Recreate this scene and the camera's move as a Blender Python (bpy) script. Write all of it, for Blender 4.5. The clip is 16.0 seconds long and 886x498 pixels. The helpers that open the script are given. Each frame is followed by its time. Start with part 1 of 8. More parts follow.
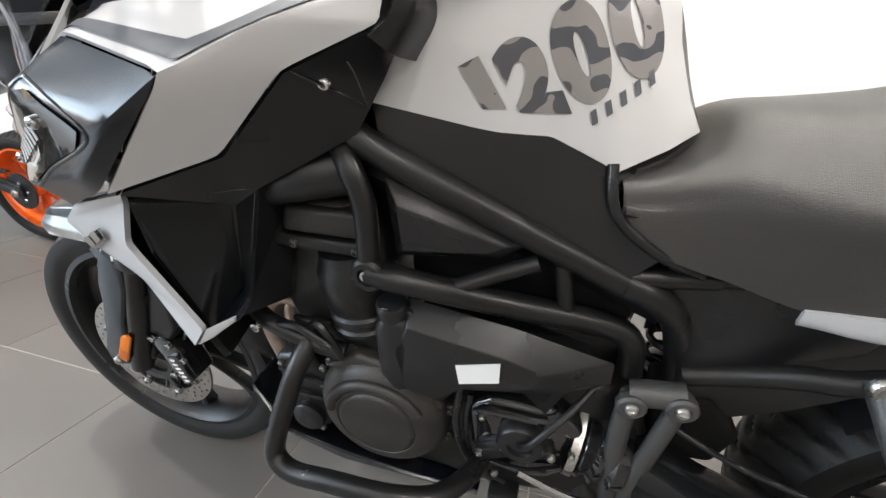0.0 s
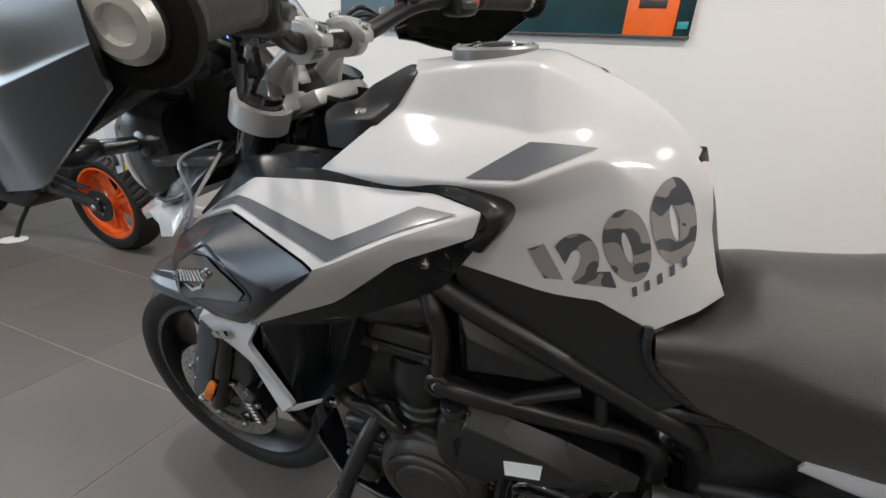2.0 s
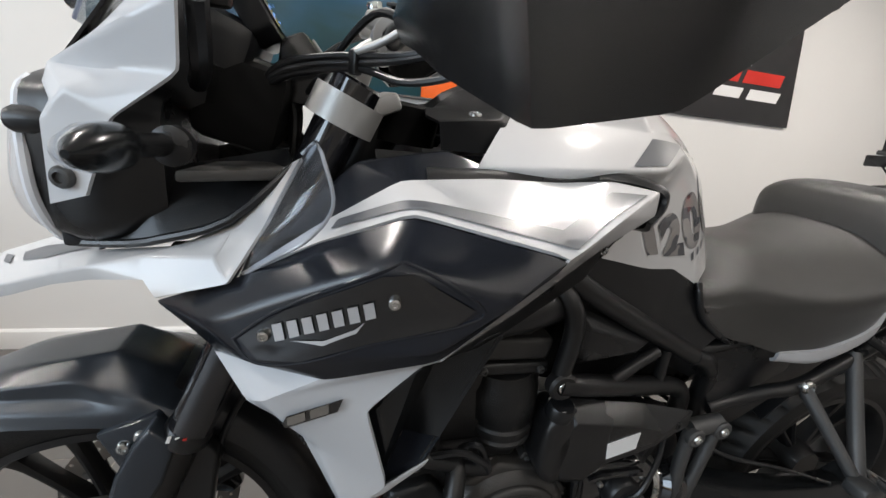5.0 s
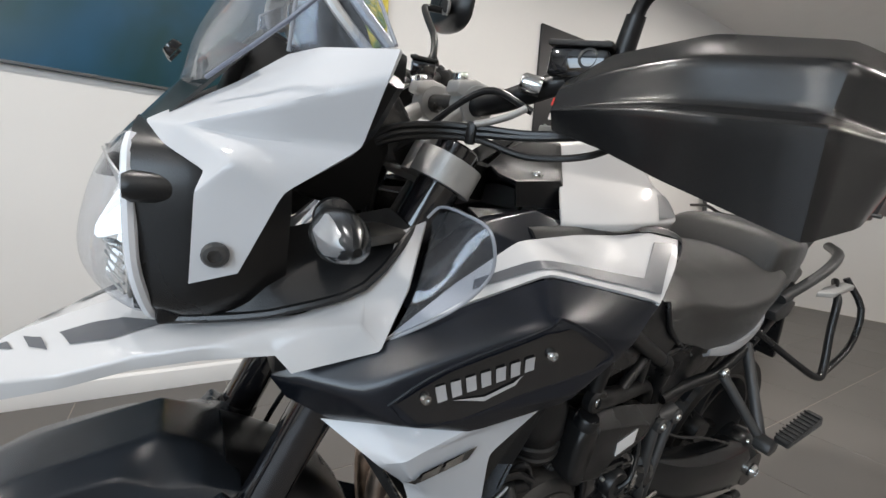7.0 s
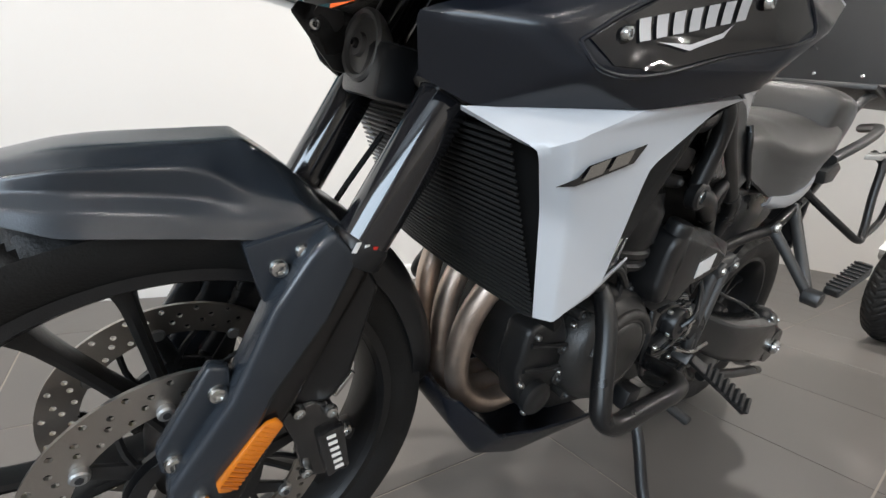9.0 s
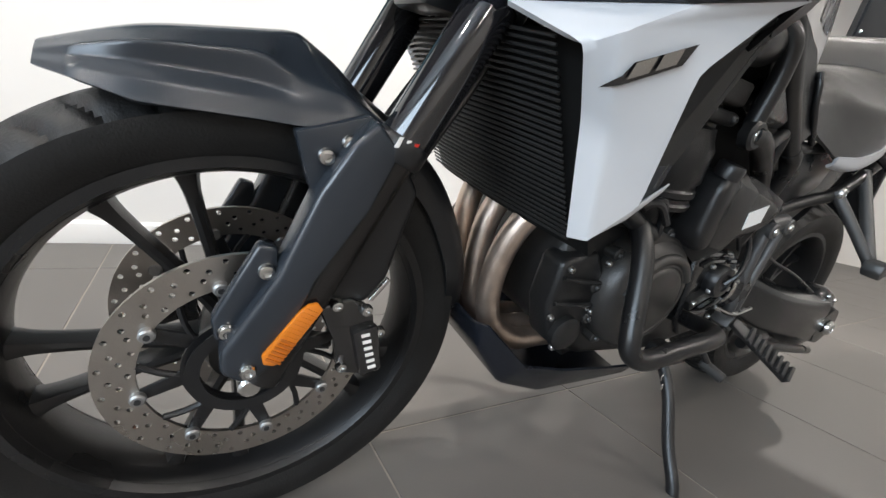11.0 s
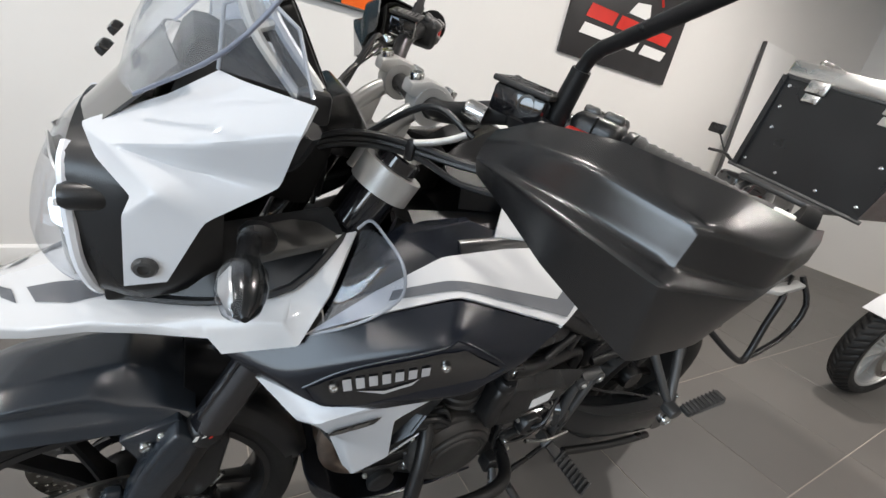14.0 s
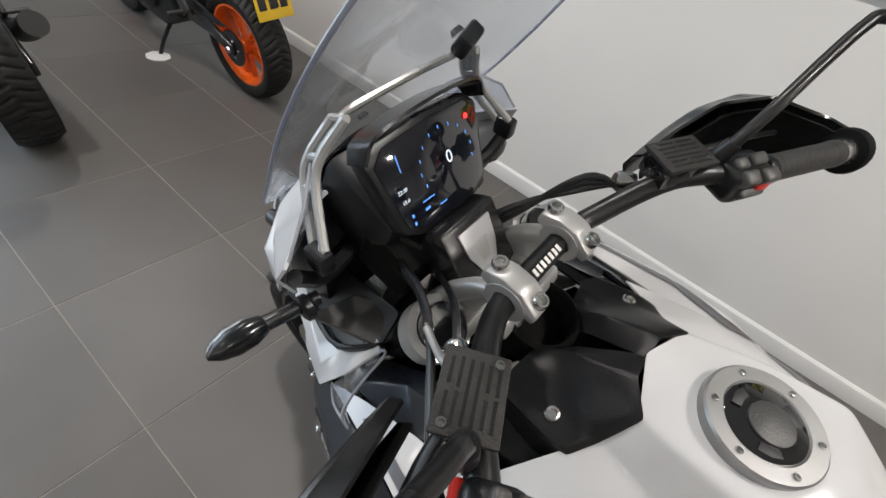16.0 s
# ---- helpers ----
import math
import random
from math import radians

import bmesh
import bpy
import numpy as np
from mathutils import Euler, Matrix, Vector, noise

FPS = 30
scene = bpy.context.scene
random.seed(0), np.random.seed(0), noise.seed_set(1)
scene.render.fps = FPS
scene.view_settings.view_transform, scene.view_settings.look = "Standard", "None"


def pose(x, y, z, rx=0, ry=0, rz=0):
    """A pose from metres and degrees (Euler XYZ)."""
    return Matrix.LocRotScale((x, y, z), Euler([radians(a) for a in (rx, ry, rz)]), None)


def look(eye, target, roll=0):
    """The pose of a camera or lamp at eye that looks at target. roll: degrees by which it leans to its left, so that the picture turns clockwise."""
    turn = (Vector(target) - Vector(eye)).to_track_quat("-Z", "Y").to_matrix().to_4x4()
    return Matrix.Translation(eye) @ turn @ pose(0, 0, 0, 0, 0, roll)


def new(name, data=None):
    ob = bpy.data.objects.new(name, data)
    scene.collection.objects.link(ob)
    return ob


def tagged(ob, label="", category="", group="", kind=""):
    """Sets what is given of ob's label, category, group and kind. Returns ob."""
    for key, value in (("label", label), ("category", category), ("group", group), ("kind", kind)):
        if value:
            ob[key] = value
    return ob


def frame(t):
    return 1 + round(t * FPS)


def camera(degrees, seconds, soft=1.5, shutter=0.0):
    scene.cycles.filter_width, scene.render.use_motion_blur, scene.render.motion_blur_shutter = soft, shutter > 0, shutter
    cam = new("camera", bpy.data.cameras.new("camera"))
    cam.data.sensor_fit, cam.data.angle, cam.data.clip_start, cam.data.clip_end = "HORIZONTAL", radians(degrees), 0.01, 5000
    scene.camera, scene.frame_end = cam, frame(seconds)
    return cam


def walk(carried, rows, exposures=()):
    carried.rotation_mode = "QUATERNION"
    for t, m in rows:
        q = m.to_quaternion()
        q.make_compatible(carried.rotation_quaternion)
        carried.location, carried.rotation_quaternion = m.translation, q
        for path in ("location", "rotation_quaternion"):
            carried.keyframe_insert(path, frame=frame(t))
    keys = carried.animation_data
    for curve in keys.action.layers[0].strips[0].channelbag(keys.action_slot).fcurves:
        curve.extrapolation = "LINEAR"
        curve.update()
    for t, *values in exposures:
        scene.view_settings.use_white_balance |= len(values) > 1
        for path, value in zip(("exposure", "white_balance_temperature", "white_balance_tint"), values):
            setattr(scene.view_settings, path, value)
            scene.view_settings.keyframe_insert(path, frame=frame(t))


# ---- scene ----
# ---------------------------------------------------------------- camera and walk
cam = camera(92.8, 16.0)
PATH = [
    (0, (0.325, 0.595, 0.882), (-0.175, 2.41, 0.204), 2.7),
    (0.5, (0.366, 0.577, 0.971), (-0.349, 2.314, 0.285), 1.6),
    (1, (0.376, 0.565, 1.036), (-0.362, 2.291, 0.345), 2.7),
    (1.5, (0.337, 0.541, 1.077), (-0.352, 2.288, 0.387), 4.2),
    (2, (0.28, 0.529, 1.065), (-0.341, 2.31, 0.401), 4.9),
    (2.5, (0.168, 0.523, 1.016), (-0.164, 2.388, 0.372), 6.8),
    (3, (0.091, 0.521, 0.992), (0.008, 2.414, 0.354), 5.1),
    (3.5, (0.04, 0.52, 0.972), (0.057, 2.448, 0.441), 6.2),
    (4, (-0.007, 0.509, 0.96), (0.057, 2.476, 0.605), 6.7),
    (4.2, (-0.033, 0.498, 0.95), (0.098, 2.466, 0.618), 6.1),
    (6.3, (-0.401, 0.554, 0.978), (0.588, 2.277, 0.749), 3.5),
    (6.5, (-0.403, 0.561, 0.99), (0.618, 2.267, 0.774), 3.5),
    (7, (-0.464, 0.582, 0.989), (0.598, 2.265, 0.782), 4.0),
    (7.5, (-0.529, 0.625, 0.93), (0.61, 2.253, 0.704), 4.1),
    (8, (-0.55, 0.659, 0.837), (0.637, 2.247, 0.576), 4.1),
    (8.5, (-0.559, 0.69, 0.753), (0.646, 2.257, 0.448), 4.7),
    (9, (-0.572, 0.716, 0.673), (0.622, 2.285, 0.338), 6.0),
    (9.5, (-0.581, 0.738, 0.59), (0.58, 2.338, 0.289), 5.9),
    (9.7, (-0.586, 0.746, 0.571), (0.553, 2.361, 0.264), 6.2),
    (11.8, (-0.554, 0.619, 0.66), (0.44, 2.272, 0.129), 10.9),
    (12, (-0.54, 0.605, 0.695), (0.45, 2.254, 0.148), 11.9),
    (12.5, (-0.444, 0.572, 0.834), (0.51, 2.233, 0.258), 12.2),
    (13, (-0.377, 0.549, 0.937), (0.538, 2.224, 0.34), 14.3),
    (13.5, (-0.382, 0.536, 1.009), (0.51, 2.214, 0.385), 11.9),
    (14, (-0.401, 0.538, 1.149), (0.626, 2.104, 0.447), 12.6),
    (14.5, (-0.38, 0.568, 1.339), (0.667, 1.971, 0.373), 19.1),
    (15, (-0.258, 0.585, 1.429), (0.239, 2.134, 0.266), 19.2),
    (15.2, (-0.193, 0.593, 1.449), (-0.025, 2.146, 0.2), 19.9),
    (15.5, (-0.121, 0.627, 1.45), (-0.483, 2.062, 0.104), 15.7),
    (15.6, (-0.103, 0.646, 1.451), (-0.568, 2.043, 0.098), 14.5),
    (16, (-0.067, 0.742, 1.446), (-0.722, 2.057, 0.089), 18.4),
]
EXPOSE = [(0.0, 0.26), (0.5, -0.24), (0.8, -0.46), (1.5, -0.76), (2.8, -0.62), (4.2, -0.6), (7.0, -0.7), (8.5, -0.54), (9.5, 0.04), (11.8, 0.0), (13.0, -0.3), (14.5, -0.65), (15.0, -0.84), (16.0, -0.92)]
walk(cam, [(t, look(eye, target, roll)) for t, eye, target, roll in PATH], EXPOSE)


# ---------------------------------------------------------------- world and light
from mathutils.bvhtree import BVHTree

world = bpy.data.worlds.new("world")
scene.world = world
world.use_nodes = True
sky = world.node_tree.nodes.new("ShaderNodeTexSky")
sky.sky_type, sky.sun_disc, sky.sun_elevation, sky.sun_rotation = "NISHITA", False, radians(35), radians(250)
world.node_tree.links.new(sky.outputs[0], world.node_tree.nodes["Background"].inputs[0])
world.node_tree.nodes["Background"].inputs[1].default_value = 0.12


def area(name, eye, target, sx, sy, watts, colour):
    li = bpy.data.lights.new(name, "AREA")
    li.shape, li.size, li.size_y, li.energy, li.color = "RECTANGLE", sx, sy, watts, colour
    ob = new(name, li)
    ob.matrix_basis = look(eye, target)
    return ob


# daylight through the shop window, warm-white lamps in the ceiling
area("window_light", (-5.05, -1.4, 1.75), (0, 0.6, 0.65), 4.2, 2.0, 250, (0.67, 0.83, 1.0))
# the row at y = -5.6 is unseen, added as fill from behind
LAMPS = [(-3.2, 1.4, 48), (-1.1, 1.4, 38), (1.0, 1.4, 46), (3.1, 1.4, 66), (-3.2, -0.9, 30), (-1.1, -0.9, 14), (1.0, -0.9, 26), (3.1, -0.9, 52), (-1.1, -2.9, 12), (1.0, -2.9, 20), (-2.2, -5.6, 42), (0.0, -5.6, 42), (2.2, -5.6, 42)]
for lx, ly, watts in LAMPS:
    area("ceiling_lamp_light", (lx, ly, 2.93), (lx, ly, 0), 0.1, 0.1, watts, (1.0, 0.94, 0.885))


# ---------------------------------------------------------------- mesh helpers
def part(name, bm, material, parent, label="", angle=38, kind=""):
    """Links a bmesh as one mesh object under a thing or a part."""
    bmesh.ops.recalc_face_normals(bm, faces=bm.faces)
    me = bpy.data.meshes.new(name)
    bm.to_mesh(me)
    bm.free()
    me.materials.append(material)
    for p in me.polygons:
        p.use_smooth = True
    me.set_sharp_from_angle(angle=radians(angle))
    ob = new(name, me)
    if parent is not None:
        ob.parent = parent
    return tagged(ob, label, kind=kind)


def empty(name, m, label, category, group="", kind=""):
    ob = new(name)
    ob.empty_display_size = 0.1
    ob.matrix_basis = m
    return tagged(ob, label, category, group, kind)


def smooth_path(pts, k):
    """Catmull-Rom points through pts, k steps a span."""
    pts = [Vector(p) for p in pts]
    if k < 2 or len(pts) < 3:
        return pts
    out = []
    for i in range(len(pts) - 1):
        a, b = pts[i], pts[i + 1]
        z = pts[i - 1] if i else a * 2 - b
        c = pts[i + 2] if i + 2 < len(pts) else b * 2 - a
        for j in range(k):
            t = j / k
            out.append(0.5 * (2 * a + (b - z) * t + (2 * z - 5 * a + 4 * b - c) * t * t + (3 * a - z - 3 * b + c) * t ** 3))
    return out + [pts[-1]]


def tube(pts, r, seg=12, k=5, r2=None, bm=None, flat=1.0):
    """A round bar swept along pts; r2: radius at its end; flat: squash across."""
    bm = bm or bmesh.new()
    p = smooth_path(pts, k)
    n = len(p)
    tang = [(p[min(i + 1, n - 1)] - p[max(i - 1, 0)]).normalized() for i in range(n)]
    side = tang[0].orthogonal().normalized()
    rings = []
    for i in range(n):
        side = (side - tang[i] * side.dot(tang[i])).normalized()
        up = tang[i].cross(side)
        rad = r if r2 is None else r + (r2 - r) * i / (n - 1)
        rings.append([bm.verts.new(p[i] + side * (rad * math.cos(a)) + up * (rad * flat * math.sin(a)))
                      for a in (2 * math.pi * j / seg for j in range(seg))])
    for a, b in zip(rings, rings[1:]):
        for j in range(seg):
            bm.faces.new((a[j], a[(j + 1) % seg], b[(j + 1) % seg], b[j]))
    bm.faces.new(rings[0][::-1])
    bm.faces.new(rings[-1])
    return bm


def cyl(p0, p1, r0, r1=None, seg=24, bm=None, bevel=0.0):
    """A cylinder or cone, with small chamfers where bevel is given."""
    bm = bm or bmesh.new()
    p0, p1 = Vector(p0), Vector(p1)
    r1 = r0 if r1 is None else r1
    d = (p1 - p0)
    L = d.length
    if bevel:
        b = min(bevel, L * 0.4, min(r0, r1) * 0.5)
        prof = [(r0 - b, 0), (r0, b), (r1, L - b), (r1 - b, L)]
    else:
        prof = [(r0, 0), (r1, L)]
    return lathe(prof, p0, d, seg, bm)


def lathe(prof, origin, axis, seg=32, bm=None, closed=False, caps=True):
    """Turns (radius, height) pairs round the axis."""
    bm = bm or bmesh.new()
    origin, axis = Vector(origin), Vector(axis).normalized()
    u = axis.orthogonal().normalized()
    v = axis.cross(u)
    rings = [[bm.verts.new(origin + axis * h + (u * math.cos(a) + v * math.sin(a)) * r)
              for a in (2 * math.pi * j / seg for j in range(seg))] for r, h in prof]
    pairs = list(zip(rings, rings[1:])) + ([(rings[-1], rings[0])] if closed else [])
    for a, b in pairs:
        for j in range(seg):
            bm.faces.new((a[j], a[(j + 1) % seg], b[(j + 1) % seg], b[j]))
    if caps and not closed:
        bm.faces.new(rings[0][::-1])
        bm.faces.new(rings[-1])
    return bm


def soften(bm, w, seg=2, angle=24):
    """Rounds the edges that turn by more than angle."""
    bm.normal_update()
    edges = [e for e in bm.edges if len(e.link_faces) == 2 and e.calc_face_angle(0) > radians(angle)]
    if edges and w:
        bmesh.ops.bevel(bm, geom=edges, offset=w, offset_type="OFFSET", segments=seg, profile=0.5, affect="EDGES", clamp_overlap=True)
    return bm


def box(c, s, bevel=0.004, rot=(0, 0, 0), bm=None, seg=2):
    t = bmesh.new()
    bmesh.ops.create_cube(t, size=1.0, matrix=pose(*c, *rot) @ Matrix.Diagonal((*s, 1)))
    soften(t, bevel, seg)
    return join(bm, t)


def join(bm, t):
    """Adds the bmesh t to bm."""
    if bm is None:
        return t
    me = bpy.data.meshes.new("tmp")
    t.to_mesh(me)
    t.free()
    bm.from_mesh(me)
    bpy.data.meshes.remove(me)
    return bm


def prism(pts, depth, bevel=0.003, bm=None, seg=2):
    """A flat outline pushed along the vector depth."""
    t = bmesh.new()
    d = Vector(depth)
    a = [t.verts.new(Vector(p)) for p in pts]
    b = [t.verts.new(Vector(p) + d) for p in pts]
    n = len(pts)
    t.faces.new(a)
    t.faces.new(b[::-1])
    for i in range(n):
        t.faces.new((a[i], b[i], b[(i + 1) % n], a[(i + 1) % n]))
    bmesh.ops.recalc_face_normals(t, faces=t.faces)
    soften(t, bevel, seg)
    return join(bm, t)


def side_prism(xz, y0, y1, bevel=0.003, bm=None, seg=2):
    """An outline in x and z, from y0 to y1."""
    return prism([(x, y0, z) for x, z in xz], (0, y1 - y0, 0), bevel, bm, seg)


def shell(verts, faces, thick=0.003, bevel=0.004, bm=None, seg=2, inward=(0, 0.6, 0.9), soft=None):
    """A panel of flat facets with thickness towards the point inward and rounded creases."""
    t = bmesh.new()
    vs = [t.verts.new(Vector(v)) for v in verts]
    for f in faces:
        t.faces.new([vs[i] for i in f])
    bmesh.ops.recalc_face_normals(t, faces=t.faces)
    t.normal_update()
    aim = Vector(inward)
    score = sum((aim - f.calc_center_median()).dot(f.normal) * f.calc_area() for f in t.faces)
    if score > 0:
        bmesh.ops.reverse_faces(t, faces=t.faces)
    t.normal_update()
    if soft:                                    # fine mesh whose inner points are eased; the outline stays
        bmesh.ops.triangulate(t, faces=t.faces)
        bmesh.ops.subdivide_edges(t, edges=t.edges, cuts=soft[0], use_grid_fill=True)
        inner = [v for v in t.verts if not v.is_boundary]
        for _ in range(soft[1]):
            bmesh.ops.smooth_vert(t, verts=inner, factor=0.5, use_axis_x=True, use_axis_y=True, use_axis_z=True)
        t.normal_update()
    elif bevel:
        edges = [e for e in t.edges if len(e.link_faces) == 2 and e.calc_face_angle(0) > radians(3)]
        if edges:
            bmesh.ops.bevel(t, geom=edges, offset=bevel, offset_type="OFFSET", segments=seg, profile=0.5, affect="EDGES", clamp_overlap=True)
    t.normal_update()
    old = list(t.faces)
    rim = [e for e in t.edges if len(e.link_faces) == 1]
    twin = {v: t.verts.new(v.co - v.normal * thick) for v in list(t.verts)}
    for f in old:
        t.faces.new([twin[v] for v in reversed(f.verts)])
    for e in rim:
        a, b = e.verts
        t.faces.new((a, b, twin[b], twin[a]))
    bmesh.ops.triangulate(t, faces=[f for f in t.faces if len(f.verts) > 3])
    bmesh.ops.recalc_face_normals(t, faces=t.faces)
    return join(bm, t)


def creased(verts, faces, fold=0.55, corner=0.8, levels=3, thick=0.004, inward=(0, 0.6, 0.9), bm=None, folds=None):
    """A rounded panel over a cage of points: folds of the cage stay as soft creases, its outline keeps its corners."""
    t = bmesh.new()
    ce, cv = t.edges.layers.float.new("crease_edge"), t.verts.layers.float.new("crease_vert")
    vs = [t.verts.new(Vector(v)) for v in verts]
    for f in faces:
        t.faces.new([vs[i] for i in f])
    bmesh.ops.recalc_face_normals(t, faces=t.faces)
    t.normal_update()
    aim = Vector(inward)
    if sum((aim - f.calc_center_median()).dot(f.normal) * f.calc_area() for f in t.faces) > 0:
        bmesh.ops.reverse_faces(t, faces=t.faces)
    t.normal_update()
    named = {frozenset(k): w for k, w in (folds or {}).items()}
    at = {v: i for i, v in enumerate(vs)}
    for e in t.edges:
        key = frozenset(at[v] for v in e.verts)
        if key in named:
            e[ce] = named[key]
        elif len(e.link_faces) == 2:
            e[ce] = fold * min(1.0, e.calc_face_angle(0) / radians(28))
        else:
            for v in e.verts:
                v[cv] = corner
    me = bpy.data.meshes.new("cage")
    t.to_mesh(me)
    t.free()
    ob = bpy.data.objects.new("cage", me)
    scene.collection.objects.link(ob)
    mod = ob.modifiers.new("round", "SUBSURF")
    mod.levels = mod.render_levels = levels
    ev = ob.evaluated_get(bpy.context.evaluated_depsgraph_get())
    fine = bpy.data.meshes.new_from_object(ev)
    bpy.data.objects.remove(ob)
    bpy.data.meshes.remove(me)
    t = bmesh.new()
    t.from_mesh(fine)
    bpy.data.meshes.remove(fine)
    t.normal_update()
    if thick:
        old = list(t.faces)
        rim = [e for e in t.edges if len(e.link_faces) == 1]
        twin = {v: t.verts.new(v.co - v.normal * thick) for v in list(t.verts)}
        for f in old:
            t.faces.new([twin[v] for v in reversed(f.verts)])
        for e in rim:
            a, b = e.verts
            t.faces.new((a, b, twin[b], twin[a]))
    return join(bm, t)


def grid(rows):
    """Points and four-sided faces of a net of equal rows."""
    m = len(rows[0])
    return [p for r in rows for p in r], [(i * m + j, i * m + j + 1, (i + 1) * m + j + 1, (i + 1) * m + j) for i in range(len(rows) - 1) for j in range(m - 1)]


def whole(rows):
    """Rows of a left half, from the middle outwards, as rows of the whole."""
    return [[(x, -y, z) for x, y, z in r[:0:-1]] + list(r) for r in rows]


def loft(rows, k=4, kk=4, thick=0.0, bm=None, loop=False, caps=False):
    """A smooth skin through rows of points; thick: pushed that far along its normals to the back."""
    t = bmesh.new()
    fine = [smooth_path(r + ([r[0]] if loop else []), kk) for r in rows]
    cols = [smooth_path([f[j] for f in fine], k) for j in range(len(fine[0]))]
    n, m = len(cols[0]), len(cols)
    g = [[t.verts.new(cols[j][i]) for j in range(m - (1 if loop else 0))] for i in range(n)]
    w = len(g[0])
    for i in range(n - 1):
        for j in range(w if loop else w - 1):
            t.faces.new((g[i][j], g[i][(j + 1) % w], g[i + 1][(j + 1) % w], g[i + 1][j]))
    if caps:
        t.faces.new(g[0])
        t.faces.new(g[-1][::-1])
    bmesh.ops.remove_doubles(t, verts=t.verts, dist=1e-5)
    bmesh.ops.recalc_face_normals(t, faces=t.faces)
    if thick:
        t.normal_update()
        old = list(t.faces)
        rim = [e for e in t.edges if len(e.link_faces) == 1]
        twin = {v: t.verts.new(v.co - v.normal * thick) for v in list(t.verts)}
        for f in old:
            t.faces.new([twin[v] for v in reversed(f.verts)])
        for e in rim:
            a, b = e.verts
            t.faces.new((a, b, twin[b], twin[a]))
    return join(bm, t)


def mirrored(bm):
    """A copy of bm on the other side of the plane y = 0."""
    t = bm.copy()
    for v in t.verts:
        v.co.y = -v.co.y
    bmesh.ops.reverse_faces(t, faces=t.faces)
    return t


def pair(name, bm, material, parent, label=""):
    """The part and its mirror image."""
    other = mirrored(bm)
    return part(name, bm, material, parent, label), part(name, other, material, parent, label)


def bolt(p, axis, r=0.008, h=0.006, bm=None):
    """A domed socket screw."""
    prof = [(r, 0), (r, h * 0.5), (r * 0.8, h), (r * 0.5, h * 1.1), (r * 0.46, h * 0.55), (0.0006, h * 0.55)]
    return lathe(prof, p, axis, 16, bm)


def drape(outline, target, way=(0, 1, 0), lift=0.0012, cuts=5, mesh=None, edge=0.012):
    """A thin sheet with that outline (or flat mesh), laid on the object target by rays along way."""
    t = bmesh.new()
    if mesh is not None:
        t.from_mesh(mesh)
    else:
        t.faces.new([t.verts.new(Vector(p)) for p in outline])
    bmesh.ops.triangulate(t, faces=t.faces)
    for _ in range(cuts):
        long = [e for e in t.edges if e.calc_length() > edge]
        if not long:
            break
        bmesh.ops.subdivide_edges(t, edges=long, cuts=1)
        bmesh.ops.triangulate(t, faces=t.faces)
    from_tree = BVHTree.FromPolygons([v.co for v in target.data.vertices], [p.vertices for p in target.data.polygons])
    d = Vector(way).normalized()
    for v in t.verts:
        hit, nor, _, _ = from_tree.ray_cast(v.co - d * 0.6, d)
        if hit is None:
            hit, nor, _, _ = from_tree.find_nearest(v.co)
        if nor.dot(d) > 0:
            nor = -nor
        v.co = hit + nor * lift
    return t


def text_mesh(body, size, m, shear=0.0, extrude=0.0, bold=0.0, space=1.0):
    """Lettering in the built-in font as a mesh, moved by m."""
    cu = bpy.data.curves.new("lettering", "FONT")
    cu.body, cu.size, cu.shear, cu.extrude, cu.offset = body, size, shear, extrude, bold
    cu.space_character = space
    cu.align_x, cu.align_y = "CENTER", "CENTER"
    ob = bpy.data.objects.new("lettering", cu)
    me = bpy.data.meshes.new_from_object(ob)
    bpy.data.objects.remove(ob)
    bpy.data.curves.remove(cu)
    me.transform(m)
    return me


def bm_of(me):
    t = bmesh.new()
    t.from_mesh(me)
    bpy.data.meshes.remove(me)
    return t


def onto(target, pts, way=(0, 1, 0), lift=0.002):
    """The points pts moved along way to the surface of target."""
    tree = BVHTree.FromPolygons([v.co for v in target.data.vertices], [p.vertices for p in target.data.polygons])
    d, out = Vector(way).normalized(), []
    for p in pts:
        hit, nor, _, _ = tree.ray_cast(Vector(p) - d * 0.6, d)
        if hit is None:
            hit, nor, _, _ = tree.find_nearest(Vector(p))
        out.append(hit - d * lift)
    return out


